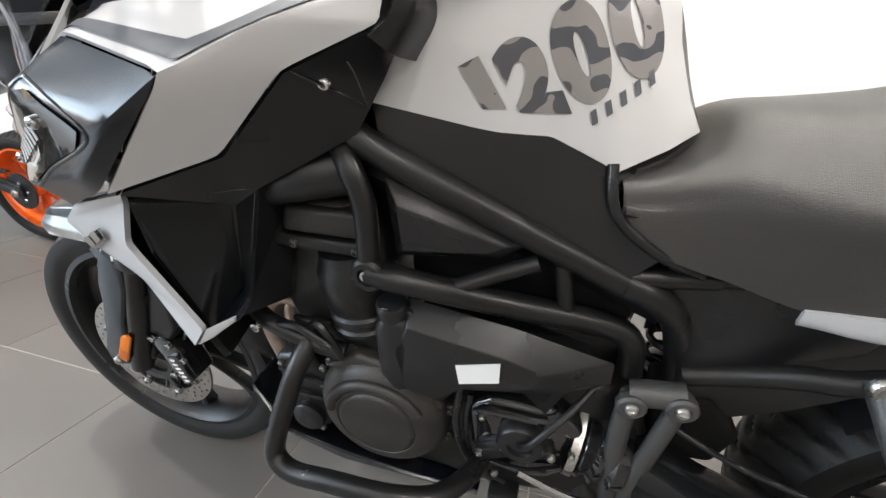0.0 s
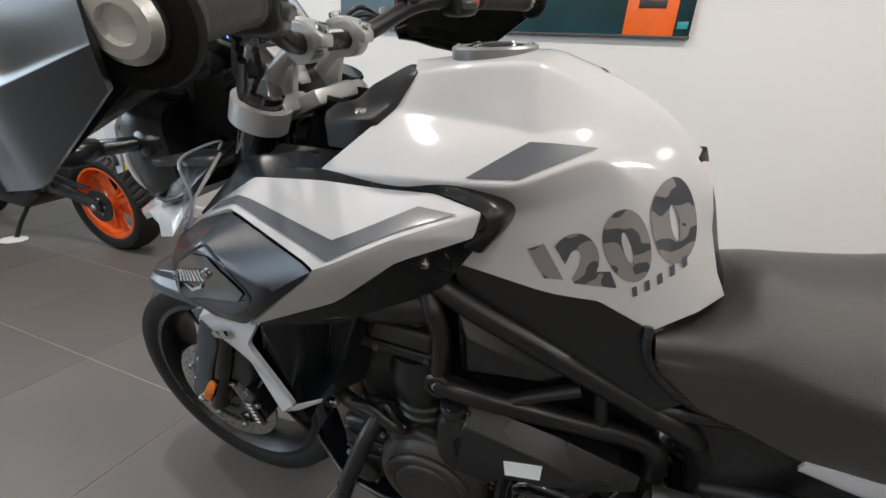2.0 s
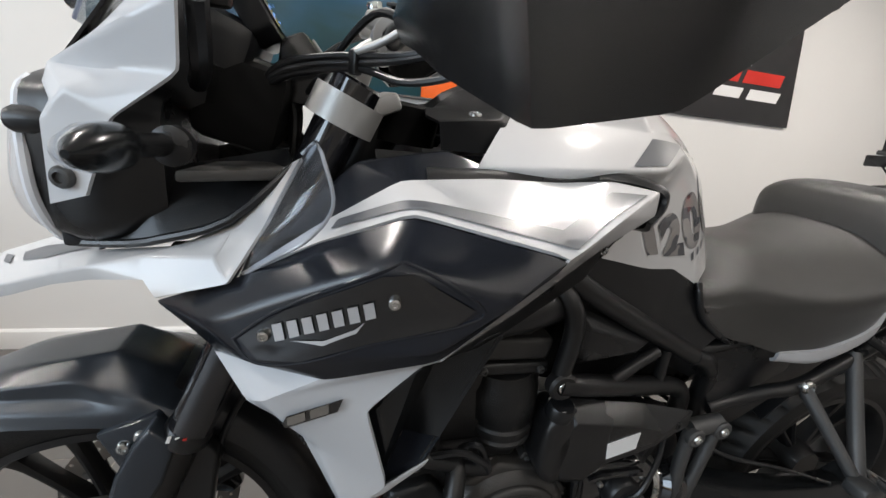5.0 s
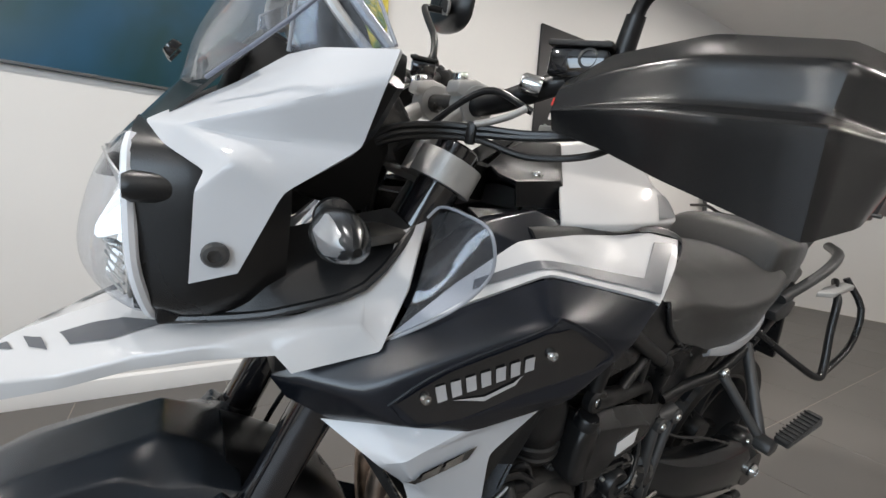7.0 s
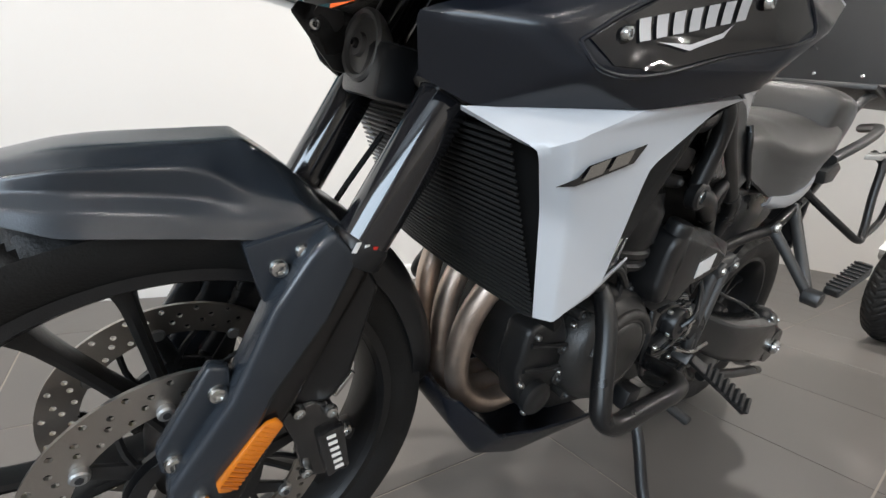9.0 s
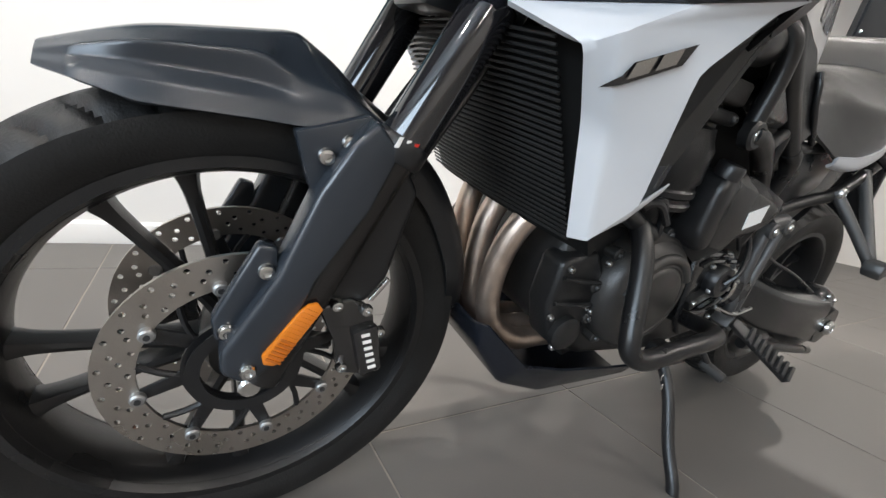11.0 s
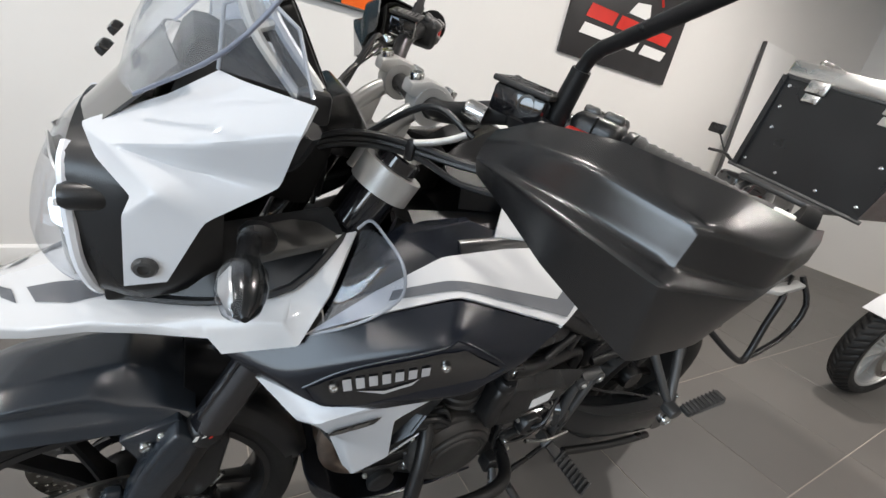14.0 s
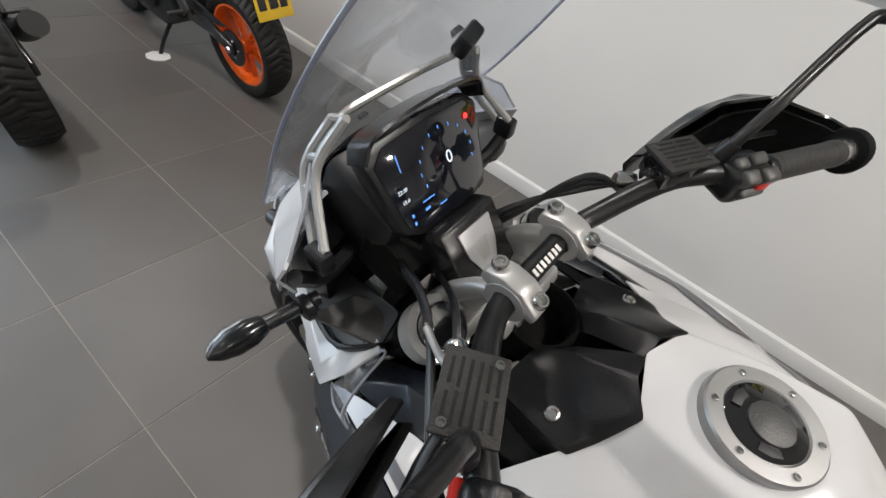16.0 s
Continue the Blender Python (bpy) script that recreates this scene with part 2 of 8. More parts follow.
# ---------------------------------------------------------------- materials
def material(name, colour, rough=0.5, metal=0.0, grain=0.0, scale=300.0, vary=0.12, big=6.0, coat=0.0, rvary=0.08, spec=0.5, random_tone=0.0, coat_rough=0.04):
    """Principled surface with tone that varies at two sizes, uneven gloss and fine relief."""
    m = bpy.data.materials.new(name)
    m.use_nodes = True
    nt = m.node_tree
    N, L = nt.nodes, nt.links
    b = N["Principled BSDF"]
    b.inputs["Metallic"].default_value = metal
    b.inputs["Specular IOR Level"].default_value = spec
    b.inputs["Coat Weight"].default_value = coat
    b.inputs["Coat Roughness"].default_value = coat_rough
    co = N.new("ShaderNodeTexCoord")
    n1 = N.new("ShaderNodeTexNoise")
    n1.inputs["Scale"].default_value, n1.inputs["Detail"].default_value = big, 5
    n2 = N.new("ShaderNodeTexNoise")
    n2.inputs["Scale"].default_value, n2.inputs["Detail"].default_value = scale, 2
    L.new(co.outputs["Object"], n1.inputs["Vector"])
    L.new(co.outputs["Object"], n2.inputs["Vector"])
    ramp = N.new("ShaderNodeMapRange")
    ramp.inputs["From Min"].default_value, ramp.inputs["From Max"].default_value = 0.25, 0.75
    ramp.inputs["To Min"].default_value, ramp.inputs["To Max"].default_value = 1 - vary, 1 + vary
    L.new(n1.outputs["Fac"], ramp.inputs["Value"])
    tone = ramp.outputs["Result"]
    if random_tone:
        inf = N.new("ShaderNodeObjectInfo")
        r2 = N.new("ShaderNodeMapRange")
        r2.inputs["To Min"].default_value, r2.inputs["To Max"].default_value = 1 - random_tone, 1 + random_tone
        L.new(inf.outputs["Random"], r2.inputs["Value"])
        mu = N.new("ShaderNodeMath")
        mu.operation = "MULTIPLY"
        L.new(tone, mu.inputs[0])
        L.new(r2.outputs["Result"], mu.inputs[1])
        tone = mu.outputs[0]
    mix = N.new("ShaderNodeVectorMath")
    mix.operation = "SCALE"
    mix.inputs[0].default_value = colour
    L.new(tone, mix.inputs["Scale"])
    L.new(mix.outputs["Vector"], b.inputs["Base Color"])
    rr = N.new("ShaderNodeMapRange")
    rr.inputs["From Min"].default_value, rr.inputs["From Max"].default_value = 0.3, 0.7
    rr.inputs["To Min"].default_value, rr.inputs["To Max"].default_value = max(rough - rvary, 0.02), min(rough + rvary, 1)
    L.new(n1.outputs["Fac"], rr.inputs["Value"])
    L.new(rr.outputs["Result"], b.inputs["Roughness"])
    if grain:
        bu = N.new("ShaderNodeBump")
        bu.inputs["Strength"].default_value, bu.inputs["Distance"].default_value = grain, 0.002
        L.new(n2.outputs["Fac"], bu.inputs["Height"])
        L.new(bu.outputs["Normal"], b.inputs["Normal"])
    return m


def glass(name, colour, rough=0.02, haze_sheen=0.0):
    """A thin clear sheet: mostly see-through, with gloss by angle."""
    m = bpy.data.materials.new(name)
    m.use_nodes = True
    N, L = m.node_tree.nodes, m.node_tree.links
    N.remove(N["Principled BSDF"])
    out = N["Material Output"]
    tr, gl, mx, lw = (N.new(k) for k in ("ShaderNodeBsdfTransparent", "ShaderNodeBsdfGlossy", "ShaderNodeMixShader", "ShaderNodeLayerWeight"))
    tr.inputs["Color"].default_value = (*colour, 1)
    gl.inputs["Roughness"].default_value = rough
    lw.inputs["Blend"].default_value = 0.5
    pw, ad = N.new("ShaderNodeMath"), N.new("ShaderNodeMath")
    pw.operation, pw.inputs[1].default_value = "POWER", 4.0
    ad.operation, ad.inputs[1].default_value, ad.inputs[2].default_value = "MULTIPLY_ADD", 0.6, 0.05
    L.new(lw.outputs["Facing"], pw.inputs[0])
    L.new(pw.outputs[0], ad.inputs[0])
    L.new(ad.outputs[0], mx.inputs[0])
    L.new(tr.outputs[0], mx.inputs[1])
    L.new(gl.outputs[0], mx.inputs[2])
    last = mx.outputs[0]
    # uneven pale diffuse veil: plastic haze plus a painted reflection of the room
    if haze_sheen:
        df, m2, nz, mr = (N.new(k) for k in ("ShaderNodeBsdfDiffuse", "ShaderNodeMixShader", "ShaderNodeTexNoise", "ShaderNodeMapRange"))
        df.inputs["Color"].default_value = (0.8, 0.82, 0.85, 1)
        nz.inputs["Scale"].default_value = 9
        mr.inputs["To Min"].default_value, mr.inputs["To Max"].default_value = haze_sheen * 0.4, haze_sheen * 1.6
        L.new(nz.outputs["Fac"], mr.inputs["Value"])
        L.new(mr.outputs["Result"], m2.inputs[0])
        L.new(last, m2.inputs[1])
        L.new(df.outputs[0], m2.inputs[2])
        last = m2.outputs[0]
    L.new(last, out.inputs["Surface"])
    return m


def glow(name, colour, strength):
    m = bpy.data.materials.new(name)
    m.use_nodes = True
    b = m.node_tree.nodes["Principled BSDF"]
    b.inputs["Base Color"].default_value = (*colour, 1)
    b.inputs["Emission Color"].default_value = (*colour, 1)
    b.inputs["Emission Strength"].default_value = strength
    return m


M_white = material("white_paint", (0.6, 0.6, 0.605), 0.5, coat=1.0, spec=0.2, vary=0.02, rvary=0.04, big=3, coat_rough=0.1)
M_white_satin = material("white_plastic", (0.58, 0.595, 0.62), 0.5, coat=0.6, spec=0.2, vary=0.03)
M_navy = material("matt_graphite_paint", (0.0085, 0.0105, 0.0155), 0.24, spec=0.5, vary=0.08, grain=0.04, scale=900, rvary=0.04)
M_black = material("black_plastic", (0.0098, 0.0102, 0.0112), 0.3, grain=0.12, scale=700, vary=0.15, spec=0.5, rvary=0.06)
M_blackgloss = material("black_gloss", (0.008, 0.008, 0.009), 0.08, coat=1.0, vary=0.05, rvary=0.03)
M_frame = material("black_frame_paint", (0.0095, 0.0095, 0.010), 0.32, spec=0.45, grain=0.12, scale=500, vary=0.12)
M_engine = material("dark_engine_alloy", (0.03, 0.029, 0.028), 0.45, metal=0.3, grain=0.35, scale=450, vary=0.18)
M_engine2 = material("black_engine_block", (0.012, 0.012, 0.0122), 0.36, spec=0.4, grain=0.3, scale=400, vary=0.2)
M_grey = material("grey_bracket_alloy", (0.08, 0.08, 0.08), 0.42, metal=0.5, grain=0.25, scale=500)
M_alu = material("brushed_aluminium", (0.62, 0.61, 0.59), 0.3, metal=1.0, grain=0.1, scale=700, vary=0.06)
M_silver = material("silver_cast_alloy", (0.5, 0.5, 0.49), 0.4, metal=0.6, grain=0.05, scale=900)
M_chrome = material("chrome", (0.62, 0.62, 0.61), 0.17, metal=1.0, vary=0.04, rvary=0.05)
M_steel = material("drilled_brake_steel", (0.43, 0.405, 0.375), 0.33, metal=1.0, grain=0.2, scale=250, vary=0.12)
M_header = material("heat_tinted_exhaust_steel", (0.6, 0.49, 0.41), 0.4, metal=0.9, vary=0.35, big=18, grain=0.2)
M_seat = material("seat_vinyl", (0.03, 0.0285, 0.0265), 0.36, grain=0.4, scale=900, vary=0.08, spec=0.65)
M_piping = material("grey_seat_piping", (0.45, 0.45, 0.46), 0.5, vary=0.08)
M_rubber = material("tyre_rubber", (0.011, 0.0108, 0.0106), 0.5, grain=0.3, scale=350, vary=0.25, big=12, spec=0.3)
M_grip = material("grip_rubber", (0.02, 0.019, 0.018), 0.6, grain=0.5, scale=800)
M_tube = material("fork_tube_black", (0.01, 0.01, 0.012), 0.12, coat=1.0, vary=0.05, rvary=0.04)
M_guardm = material("hand_guard_plastic", (0.013, 0.013, 0.0135), 0.21, spec=0.7, grain=0.04, scale=1400, vary=0.06, rvary=0.03)
M_grey_plastic = material("grey_plastic", (0.07, 0.068, 0.065), 0.3, grain=0.2, scale=800, vary=0.06)
M_lid = material("speckled_lid_alloy", (0.026, 0.025, 0.024), 0.5, spec=0.35, grain=0.6, scale=420, vary=0.3, big=160)
M_slat = material("radiator_fins", (0.026, 0.0255, 0.025), 0.4, metal=0.3, vary=0.1)
M_graphite = material("graphite_plastic", (0.021, 0.0265, 0.034), 0.25, spec=0.6, vary=0.07, grain=0.06, scale=900, rvary=0.04)
M_cast = material("brown_grey_cast_alloy", (0.042, 0.04, 0.038), 0.36, metal=0.35, grain=0.3, scale=380, vary=0.12)
M_cover = material("black_satin_cover", (0.009, 0.009, 0.0095), 0.3, spec=0.55, grain=0.2, scale=600, vary=0.08)
M_cover2 = material("black_collar_plastic", (0.008, 0.008, 0.0085), 0.34, spec=0.3, grain=0.2, scale=700, vary=0.1)
M_duct = material("black_gloss_plastic", (0.007, 0.008, 0.009), 0.22, spec=0.5, vary=0.1)
M_slider = material("fork_slider_steel", (0.045, 0.043, 0.042), 0.25, metal=0.8, vary=0.1)
M_matt = material("dead_black", (0.006, 0.006, 0.006), 0.7, spec=0.15)
M_satin = material("satin_alloy", (0.34, 0.34, 0.335), 0.42, metal=0.8, grain=0.03, scale=600)
M_decal = material("grey_decal", (0.1, 0.106, 0.118), 0.38, coat=0.25, vary=0.05, coat_rough=0.15)
M_badge = material("silver_badge_lettering", (0.55, 0.55, 0.56), 0.35, metal=0.4)
M_amber = material("amber_reflector", (0.72, 0.21, 0.012), 0.2, coat=0.8, grain=0.6, scale=500)
M_amber2 = material("dark_amber_prisms", (0.5, 0.13, 0.01), 0.25, coat=0.6)
M_red = material("red_switch_plastic", (0.6, 0.03, 0.02), 0.35)
M_orange = material("orange_wheel_paint", (0.85, 0.13, 0.01), 0.3, coat=0.5)
M_plate = material("yellow_number_plate", (0.85, 0.55, 0.03), 0.4)
M_dark = material("dark_lettering", (0.02, 0.02, 0.022), 0.5)
M_wall = material("wall_paint", (0.73, 0.715, 0.69), 0.75, grain=0.12, scale=220, vary=0.025, big=1.5)
M_skirt = material("white_skirting_paint", (0.82, 0.81, 0.79), 0.4, vary=0.02)
M_tile = material("taupe_floor_tile", (0.118, 0.11, 0.102), 0.44, spec=0.6, grain=0.08, scale=160, vary=0.07, big=3.5, random_tone=0.06, rvary=0.025)
M_grout = material("pale_grout", (0.33, 0.30, 0.26), 0.8, vary=0.15, grain=0.3)
M_ceiling = material("ceiling_paint", (0.8, 0.79, 0.77), 0.8, vary=0.02)
M_clear = glass("clear_screen", (0.94, 0.96, 0.98), haze_sheen=0.05)
M_smoke = glass("clear_deflector", (0.84, 0.87, 0.92), haze_sheen=0.03)
# light grey stands for the glint along edges of clear plastic
M_edge_glint = material("clear_edge_glint", (0.36, 0.38, 0.42), 0.15, coat=1.0, vary=0.1)
M_lens = glass("headlight_lens", (0.95, 0.97, 1.0), haze_sheen=0.012)
M_edge = material("frosted_plastic_edge", (0.2, 0.22, 0.28), 0.3, vary=0.1)
# pale colour stands for the running light's glow along the lens rim
M_rim_glow = material("lens_rim_glow", (0.8, 0.83, 0.88), 0.25, coat=0.6, vary=0.05)
M_horn = material("dull_horn_metal", (0.16, 0.155, 0.15), 0.5, metal=0.5, grain=0.2, vary=0.2)
M_screen = material("dash_screen_glass", (0.006, 0.007, 0.012), 0.06, coat=1.0)
M_blue = glow("screen_blue", (0.12, 0.35, 1.0), 1.2)
M_pale = glow("screen_white", (0.8, 0.88, 1.0), 1.2)
M_redlamp = glow("warning_red", (1.0, 0.05, 0.04), 2.0)
M_drl = glow("running_light", (0.85, 0.93, 1.0), 1.4)

for m, w in ((M_seat, 0.15), (M_grip, 0.1)):
    m.node_tree.nodes["Principled BSDF"].inputs["Sheen Weight"].default_value = w
    m.node_tree.nodes["Principled BSDF"].inputs["Sheen Roughness"].default_value = 0.35


# ---------------------------------------------------------------- room
WALL_Y, X0, X1, Y_BACK, HIGH = 2.965, -5.2, 6.4, -7.5, 3.0
TX, TY, TS = -0.252, 1.39, 0.6


def slab(name, lo, hi, mat, label, kind="structure", bevel=0.0):
    c = [(a + b) / 2 for a, b in zip(lo, hi)]
    ob = part(name, box(c, [b - a for a, b in zip(lo, hi)], bevel), mat, None, label)
    return tagged(ob, label, kind=kind)


floor = slab("floor", (X0, Y_BACK, -0.12), (X1, WALL_Y, -0.0012), M_grout, "showroom floor of taupe porcelain tiles with pale joints")
wall_north = slab("wall_north", (X0 - 0.15, WALL_Y, -0.12), (X1 + 0.15, WALL_Y + 0.15, HIGH), M_wall, "plain off-white painted showroom wall")
wall_south = slab("wall_south", (X0, Y_BACK - 0.15, -0.12), (X1, Y_BACK, HIGH), M_wall, "plain off-white painted wall")
wall_east = slab("wall_east", (X1, Y_BACK - 0.15, -0.12), (X1 + 0.15, WALL_Y, HIGH), M_wall, "plain off-white painted wall")
ceiling = slab("ceiling", (X0 - 0.15, Y_BACK - 0.15, HIGH), (X1 + 0.15, WALL_Y + 0.15, HIGH + 0.15), M_ceiling, "plain white ceiling")
# the street side: a low wall, a lintel and piers round the shop window
wall_west = slab("wall_west", (X0 - 0.15, Y_BACK - 0.15, -0.12), (X0, WALL_Y, 0.35), M_wall, "low painted wall under the shop window")
trim = slab("lintel_west", (X0 - 0.15, Y_BACK - 0.15, 2.7), (X0, WALL_Y, HIGH), M_wall, "painted lintel above the shop window")
for i, (ya, yb) in enumerate(((Y_BACK - 0.15, -3.9), (0.7, WALL_Y))):
    slab("pier_west", (X0 - 0.15, ya, 0.35), (X0, yb, 2.7), M_wall, "painted pier beside the shop window")

# skirting board with a chamfered top
sk = [(WALL_Y, 0.0), (WALL_Y - 0.016, 0.0), (WALL_Y - 0.016, 0.088), (WALL_Y - 0.006, 0.1), (WALL_Y, 0.1)]
baseboard = tagged(part("baseboard", prism([(X0 + 0.01, y, z) for y, z in sk], (X1 - X0 - 0.02, 0, 0), 0.001), M_skirt, None,
                        "white painted skirting board along the wall"), kind="structure")


def ceiling_lamp(x, y):
    e = empty("ceiling_lamp", pose(x, y, HIGH), "flush round white ceiling lamp", "lamp", "ceiling lamps")
    part("housing", lathe([(0.14, 0), (0.14, -0.03), (0.12, -0.036), (0.02, -0.036)], (0, 0, 0), (0, 0, 1), 32), M_skirt, e)
    part("diffuser", lathe([(0.11, -0.037), (0.11, -0.041), (0.01, -0.041)], (0, 0, 0), (0, 0, 1), 32), glow_lamp, e, "glowing warm diffuser")


glow_lamp = glow("lamp_diffuser", (1.0, 0.92, 0.8), 3.0)
for lx, ly, watts in LAMPS:
    ceiling_lamp(lx, ly)


# ---------------------------------------------------------------- pictures on the wall
def wall_panel(name, x0, x1, z0, z1, mat, label, category, edge):
    e = empty(name, pose(0, WALL_Y, 0), label, category)
    part("board", box(((x0 + x1) / 2, -0.012, (z0 + z1) / 2), (x1 - x0, 0.02, z1 - z0), 0.002), mat, e)
    return e


def printed(name, stops, scale, rot):
    """A print: broad soft bands of colour."""
    m = bpy.data.materials.new(name)
    m.use_nodes = True
    N, L = m.node_tree.nodes, m.node_tree.links
    co, mp, no, cr = N.new("ShaderNodeTexCoord"), N.new("ShaderNodeMapping"), N.new("ShaderNodeTexNoise"), N.new("ShaderNodeValToRGB")
    mp.inputs["Rotation"].default_value = rot
    no.inputs["Scale"].default_value, no.inputs["Detail"].default_value, no.inputs["Distortion"].default_value = scale, 4, 0.6
    L.new(co.outputs["Object"], mp.inputs["Vector"])
    L.new(mp.outputs["Vector"], no.inputs["Vector"])
    L.new(no.outputs["Fac"], cr.inputs["Fac"])
    el = cr.color_ramp.elements
    while len(el) < len(stops):
        el.new(0.5)
    for e, (p, c) in zip(el, stops):
        e.position, e.color = p, (*c, 1)
    b = N["Principled BSDF"]
    L.new(cr.outputs["Color"], b.inputs["Base Color"])
    b.inputs["Roughness"].default_value = 0.35
    return m


M_print = printed("teal_print", ((0.3, (0.004, 0.012, 0.016)), (0.5, (0.006, 0.045, 0.055)), (0.62, (0.01, 0.07, 0.13)), (0.75, (0.02, 0.10, 0.22))), 1.3, (0.2, 0.5, 0.1))
M_print2 = printed("leafy_print", ((0.35, (0.01, 0.03, 0.008)), (0.48, (0.06, 0.16, 0.02)), (0.56, (0.65, 0.52, 0.05)), (0.7, (0.85, 0.75, 0.2))), 9.0, (0, 0, 0))
banner = wall_panel("wall_poster", -1.33, 0.545, 1.42, 2.55, M_print, "wide dark teal photographic poster with orange corner block", "poster", 0)
part("picture_field", box((0.40, -0.0245, 2.12), (0.285, 0.003, 0.85), 0.0005), M_print2, banner, "yellow and green leafy picture field")
part("colour_block", box((0.365, -0.0265, 1.545), (0.22, 0.003, 0.24), 0.0005), M_orange, banner, "orange corner block")
part("plain_mark", box((0.365, -0.0285, 1.56), (0.12, 0.001, 0.035), 0.0003), M_dark, banner)
part("small_label", box((0.508, -0.0265, 1.475), (0.045, 0.003, 0.03), 0.0005), material("teal_label", (0.02, 0.3, 0.3), 0.4), banner, "small teal label")
part("bottom_trim", box((-0.39, -0.027, 1.424), (1.875, 0.008, 0.012), 0.001), M_grey, banner)

M_sign = material("charcoal_sign", (0.022, 0.021, 0.022), 0.45, vary=0.06)
sign = wall_panel("shop_sign", 1.735, 2.93, 1.53, 2.33, M_sign, "charcoal sign with red and white plain lettering bars", "sign", 0)
bars = ((0.02, 0.255, 0.30, 0.085, M_red), (0.33, 0.255, 0.26, 0.085, M_red), (0.60, 0.255, 0.36, 0.085, M_red),
        (0.0, 0.15, 0.34, 0.07, M_skirt), (0.37, 0.15, 0.25, 0.07, M_skirt), (0.65, 0.15, 0.3, 0.07, M_skirt))
for bx, bz, w, h, mm in bars:
    part("lettering_bar", prism([(1.735 + 0.13 + bx + 0.03, -0.0235, 1.53 + bz + h), (1.735 + 0.13 + bx, -0.0235, 1.53 + bz),
                                 (1.735 + 0.13 + bx + w - 0.03, -0.0235, 1.53 + bz), (1.735 + 0.13 + bx + w, -0.0235, 1.53 + bz + h)], (0, -0.002, 0), 0), mm, sign)
part("emblem", tube([(1.735 + 0.33 + 0.28 * (1 - math.cos(a)), -0.024, 1.53 + 0.42 + 0.2 * math.sin(a)) for a in [i * 0.35 for i in range(9)]], 0.012, 6, 3, flat=0.2), M_red, sign, "red arc emblem")
part("emblem_block", prism([(2.28, -0.0235, 1.9), (2.52, -0.0235, 1.9), (2.48, -0.0235, 2.0), (2.34, -0.0235, 1.98)], (0, -0.002, 0), 0), M_skirt, sign, "white emblem block")


# ---------------------------------------------------------------- the white adventure motorcycle
# built upright: x to its tail, y to its right, z up; then leant on its side stand
bike = empty("motorcycle", pose(0, 1.338, 0, 11, 0, 0), "white and graphite adventure motorcycle leaning on its side stand", "motorcycle")


def tank():
    rows = [[(0.012, 0, 1.137), (0.036, -0.062, 1.127), (0.022, -0.092, 1.09), (-0.01, -0.135, 1.058), (-0.041, -0.178, 1.026), (-0.036, -0.174, 0.99), (-0.03, -0.165, 0.96), (-0.02, -0.155, 0.93)],
            [(0.1, 0, 1.152), (0.112, -0.079, 1.144), (0.117, -0.114, 1.086), (0.1, -0.155, 1.068), (0.09, -0.2, 1.037), (0.1, -0.182, 1.0), (0.105, -0.172, 0.965), (0.1, -0.165, 0.928)],
            [(0.2, 0, 1.16), (0.194, -0.082, 1.15), (0.206, -0.13, 1.086), (0.203, -0.152, 1.074), (0.203, -0.192, 1.043), (0.21, -0.156, 1.0), (0.22, -0.156, 0.955), (0.235, -0.15, 0.9)],
            [(0.27, 0, 1.138), (0.262, -0.055, 1.121), (0.268, -0.095, 1.088), (0.272, -0.11, 1.08), (0.279, -0.124, 1.066), (0.285, -0.128, 1.02), (0.292, -0.137, 0.965), (0.315, -0.134, 0.885)],
            [(0.345, 0, 1.1), (0.34, -0.042, 1.082), (0.338, -0.072, 1.056), (0.34, -0.087, 1.042), (0.342, -0.098, 1.022), (0.35, -0.11, 0.982), (0.358, -0.121, 0.935), (0.374, -0.124, 0.856)],
            [(0.396, 0, 1.052), (0.393, -0.03, 1.043), (0.391, -0.05, 1.022), (0.393, -0.058, 1.006), (0.396, -0.066, 0.985), (0.403, -0.078, 0.95), (0.411, -0.083, 0.92), (0.427, -0.084, 0.873)],
            [(0.408, 0, 1.036), (0.408, -0.02, 1.03), (0.412, -0.034, 1.01), (0.416, -0.04, 0.994), (0.421, -0.044, 0.97), (0.432, -0.048, 0.94), (0.442, -0.05, 0.915), (0.459, -0.05, 0.885)]]
    cage, faces = grid(whole(rows))
    m = len(rows[0]) * 2 - 1
    mid = m // 2
    hard = {(i * m + mid + s * c, (i + 1) * m + mid + s * c): w for i in range(3) for s in (-1, 1) for c, w in ((1, 0.62), (2, 0.5), (4, 0.6))}
    hard.update({(2 * m + mid + s, 2 * m + mid + 2 * s): 0.62 for s in (-1, 1)})
    return creased(cage, faces, 0.4, 0.85, 4, 0.003, inward=(0.2, 0, 0.9), folds=hard)


tank_ob = part("fuel_tank", tank(), M_white, bike, "glossy white fuel tank", angle=60)
part("tank_pad", loft([[(0.388, -0.026, 1.05), (0.397, 0, 1.056), (0.388, 0.026, 1.05)], [(0.416, -0.036, 0.985), (0.425, 0, 0.99), (0.416, 0.036, 0.985)],
                       [(0.437, -0.04, 0.93), (0.446, 0, 0.93), (0.437, 0.04, 0.93)], [(0.457, -0.04, 0.885), (0.466, 0, 0.885), (0.457, 0.04, 0.885)]], 5, 4, thick=0.005), M_cover2, bike, "black rubber tank pad")

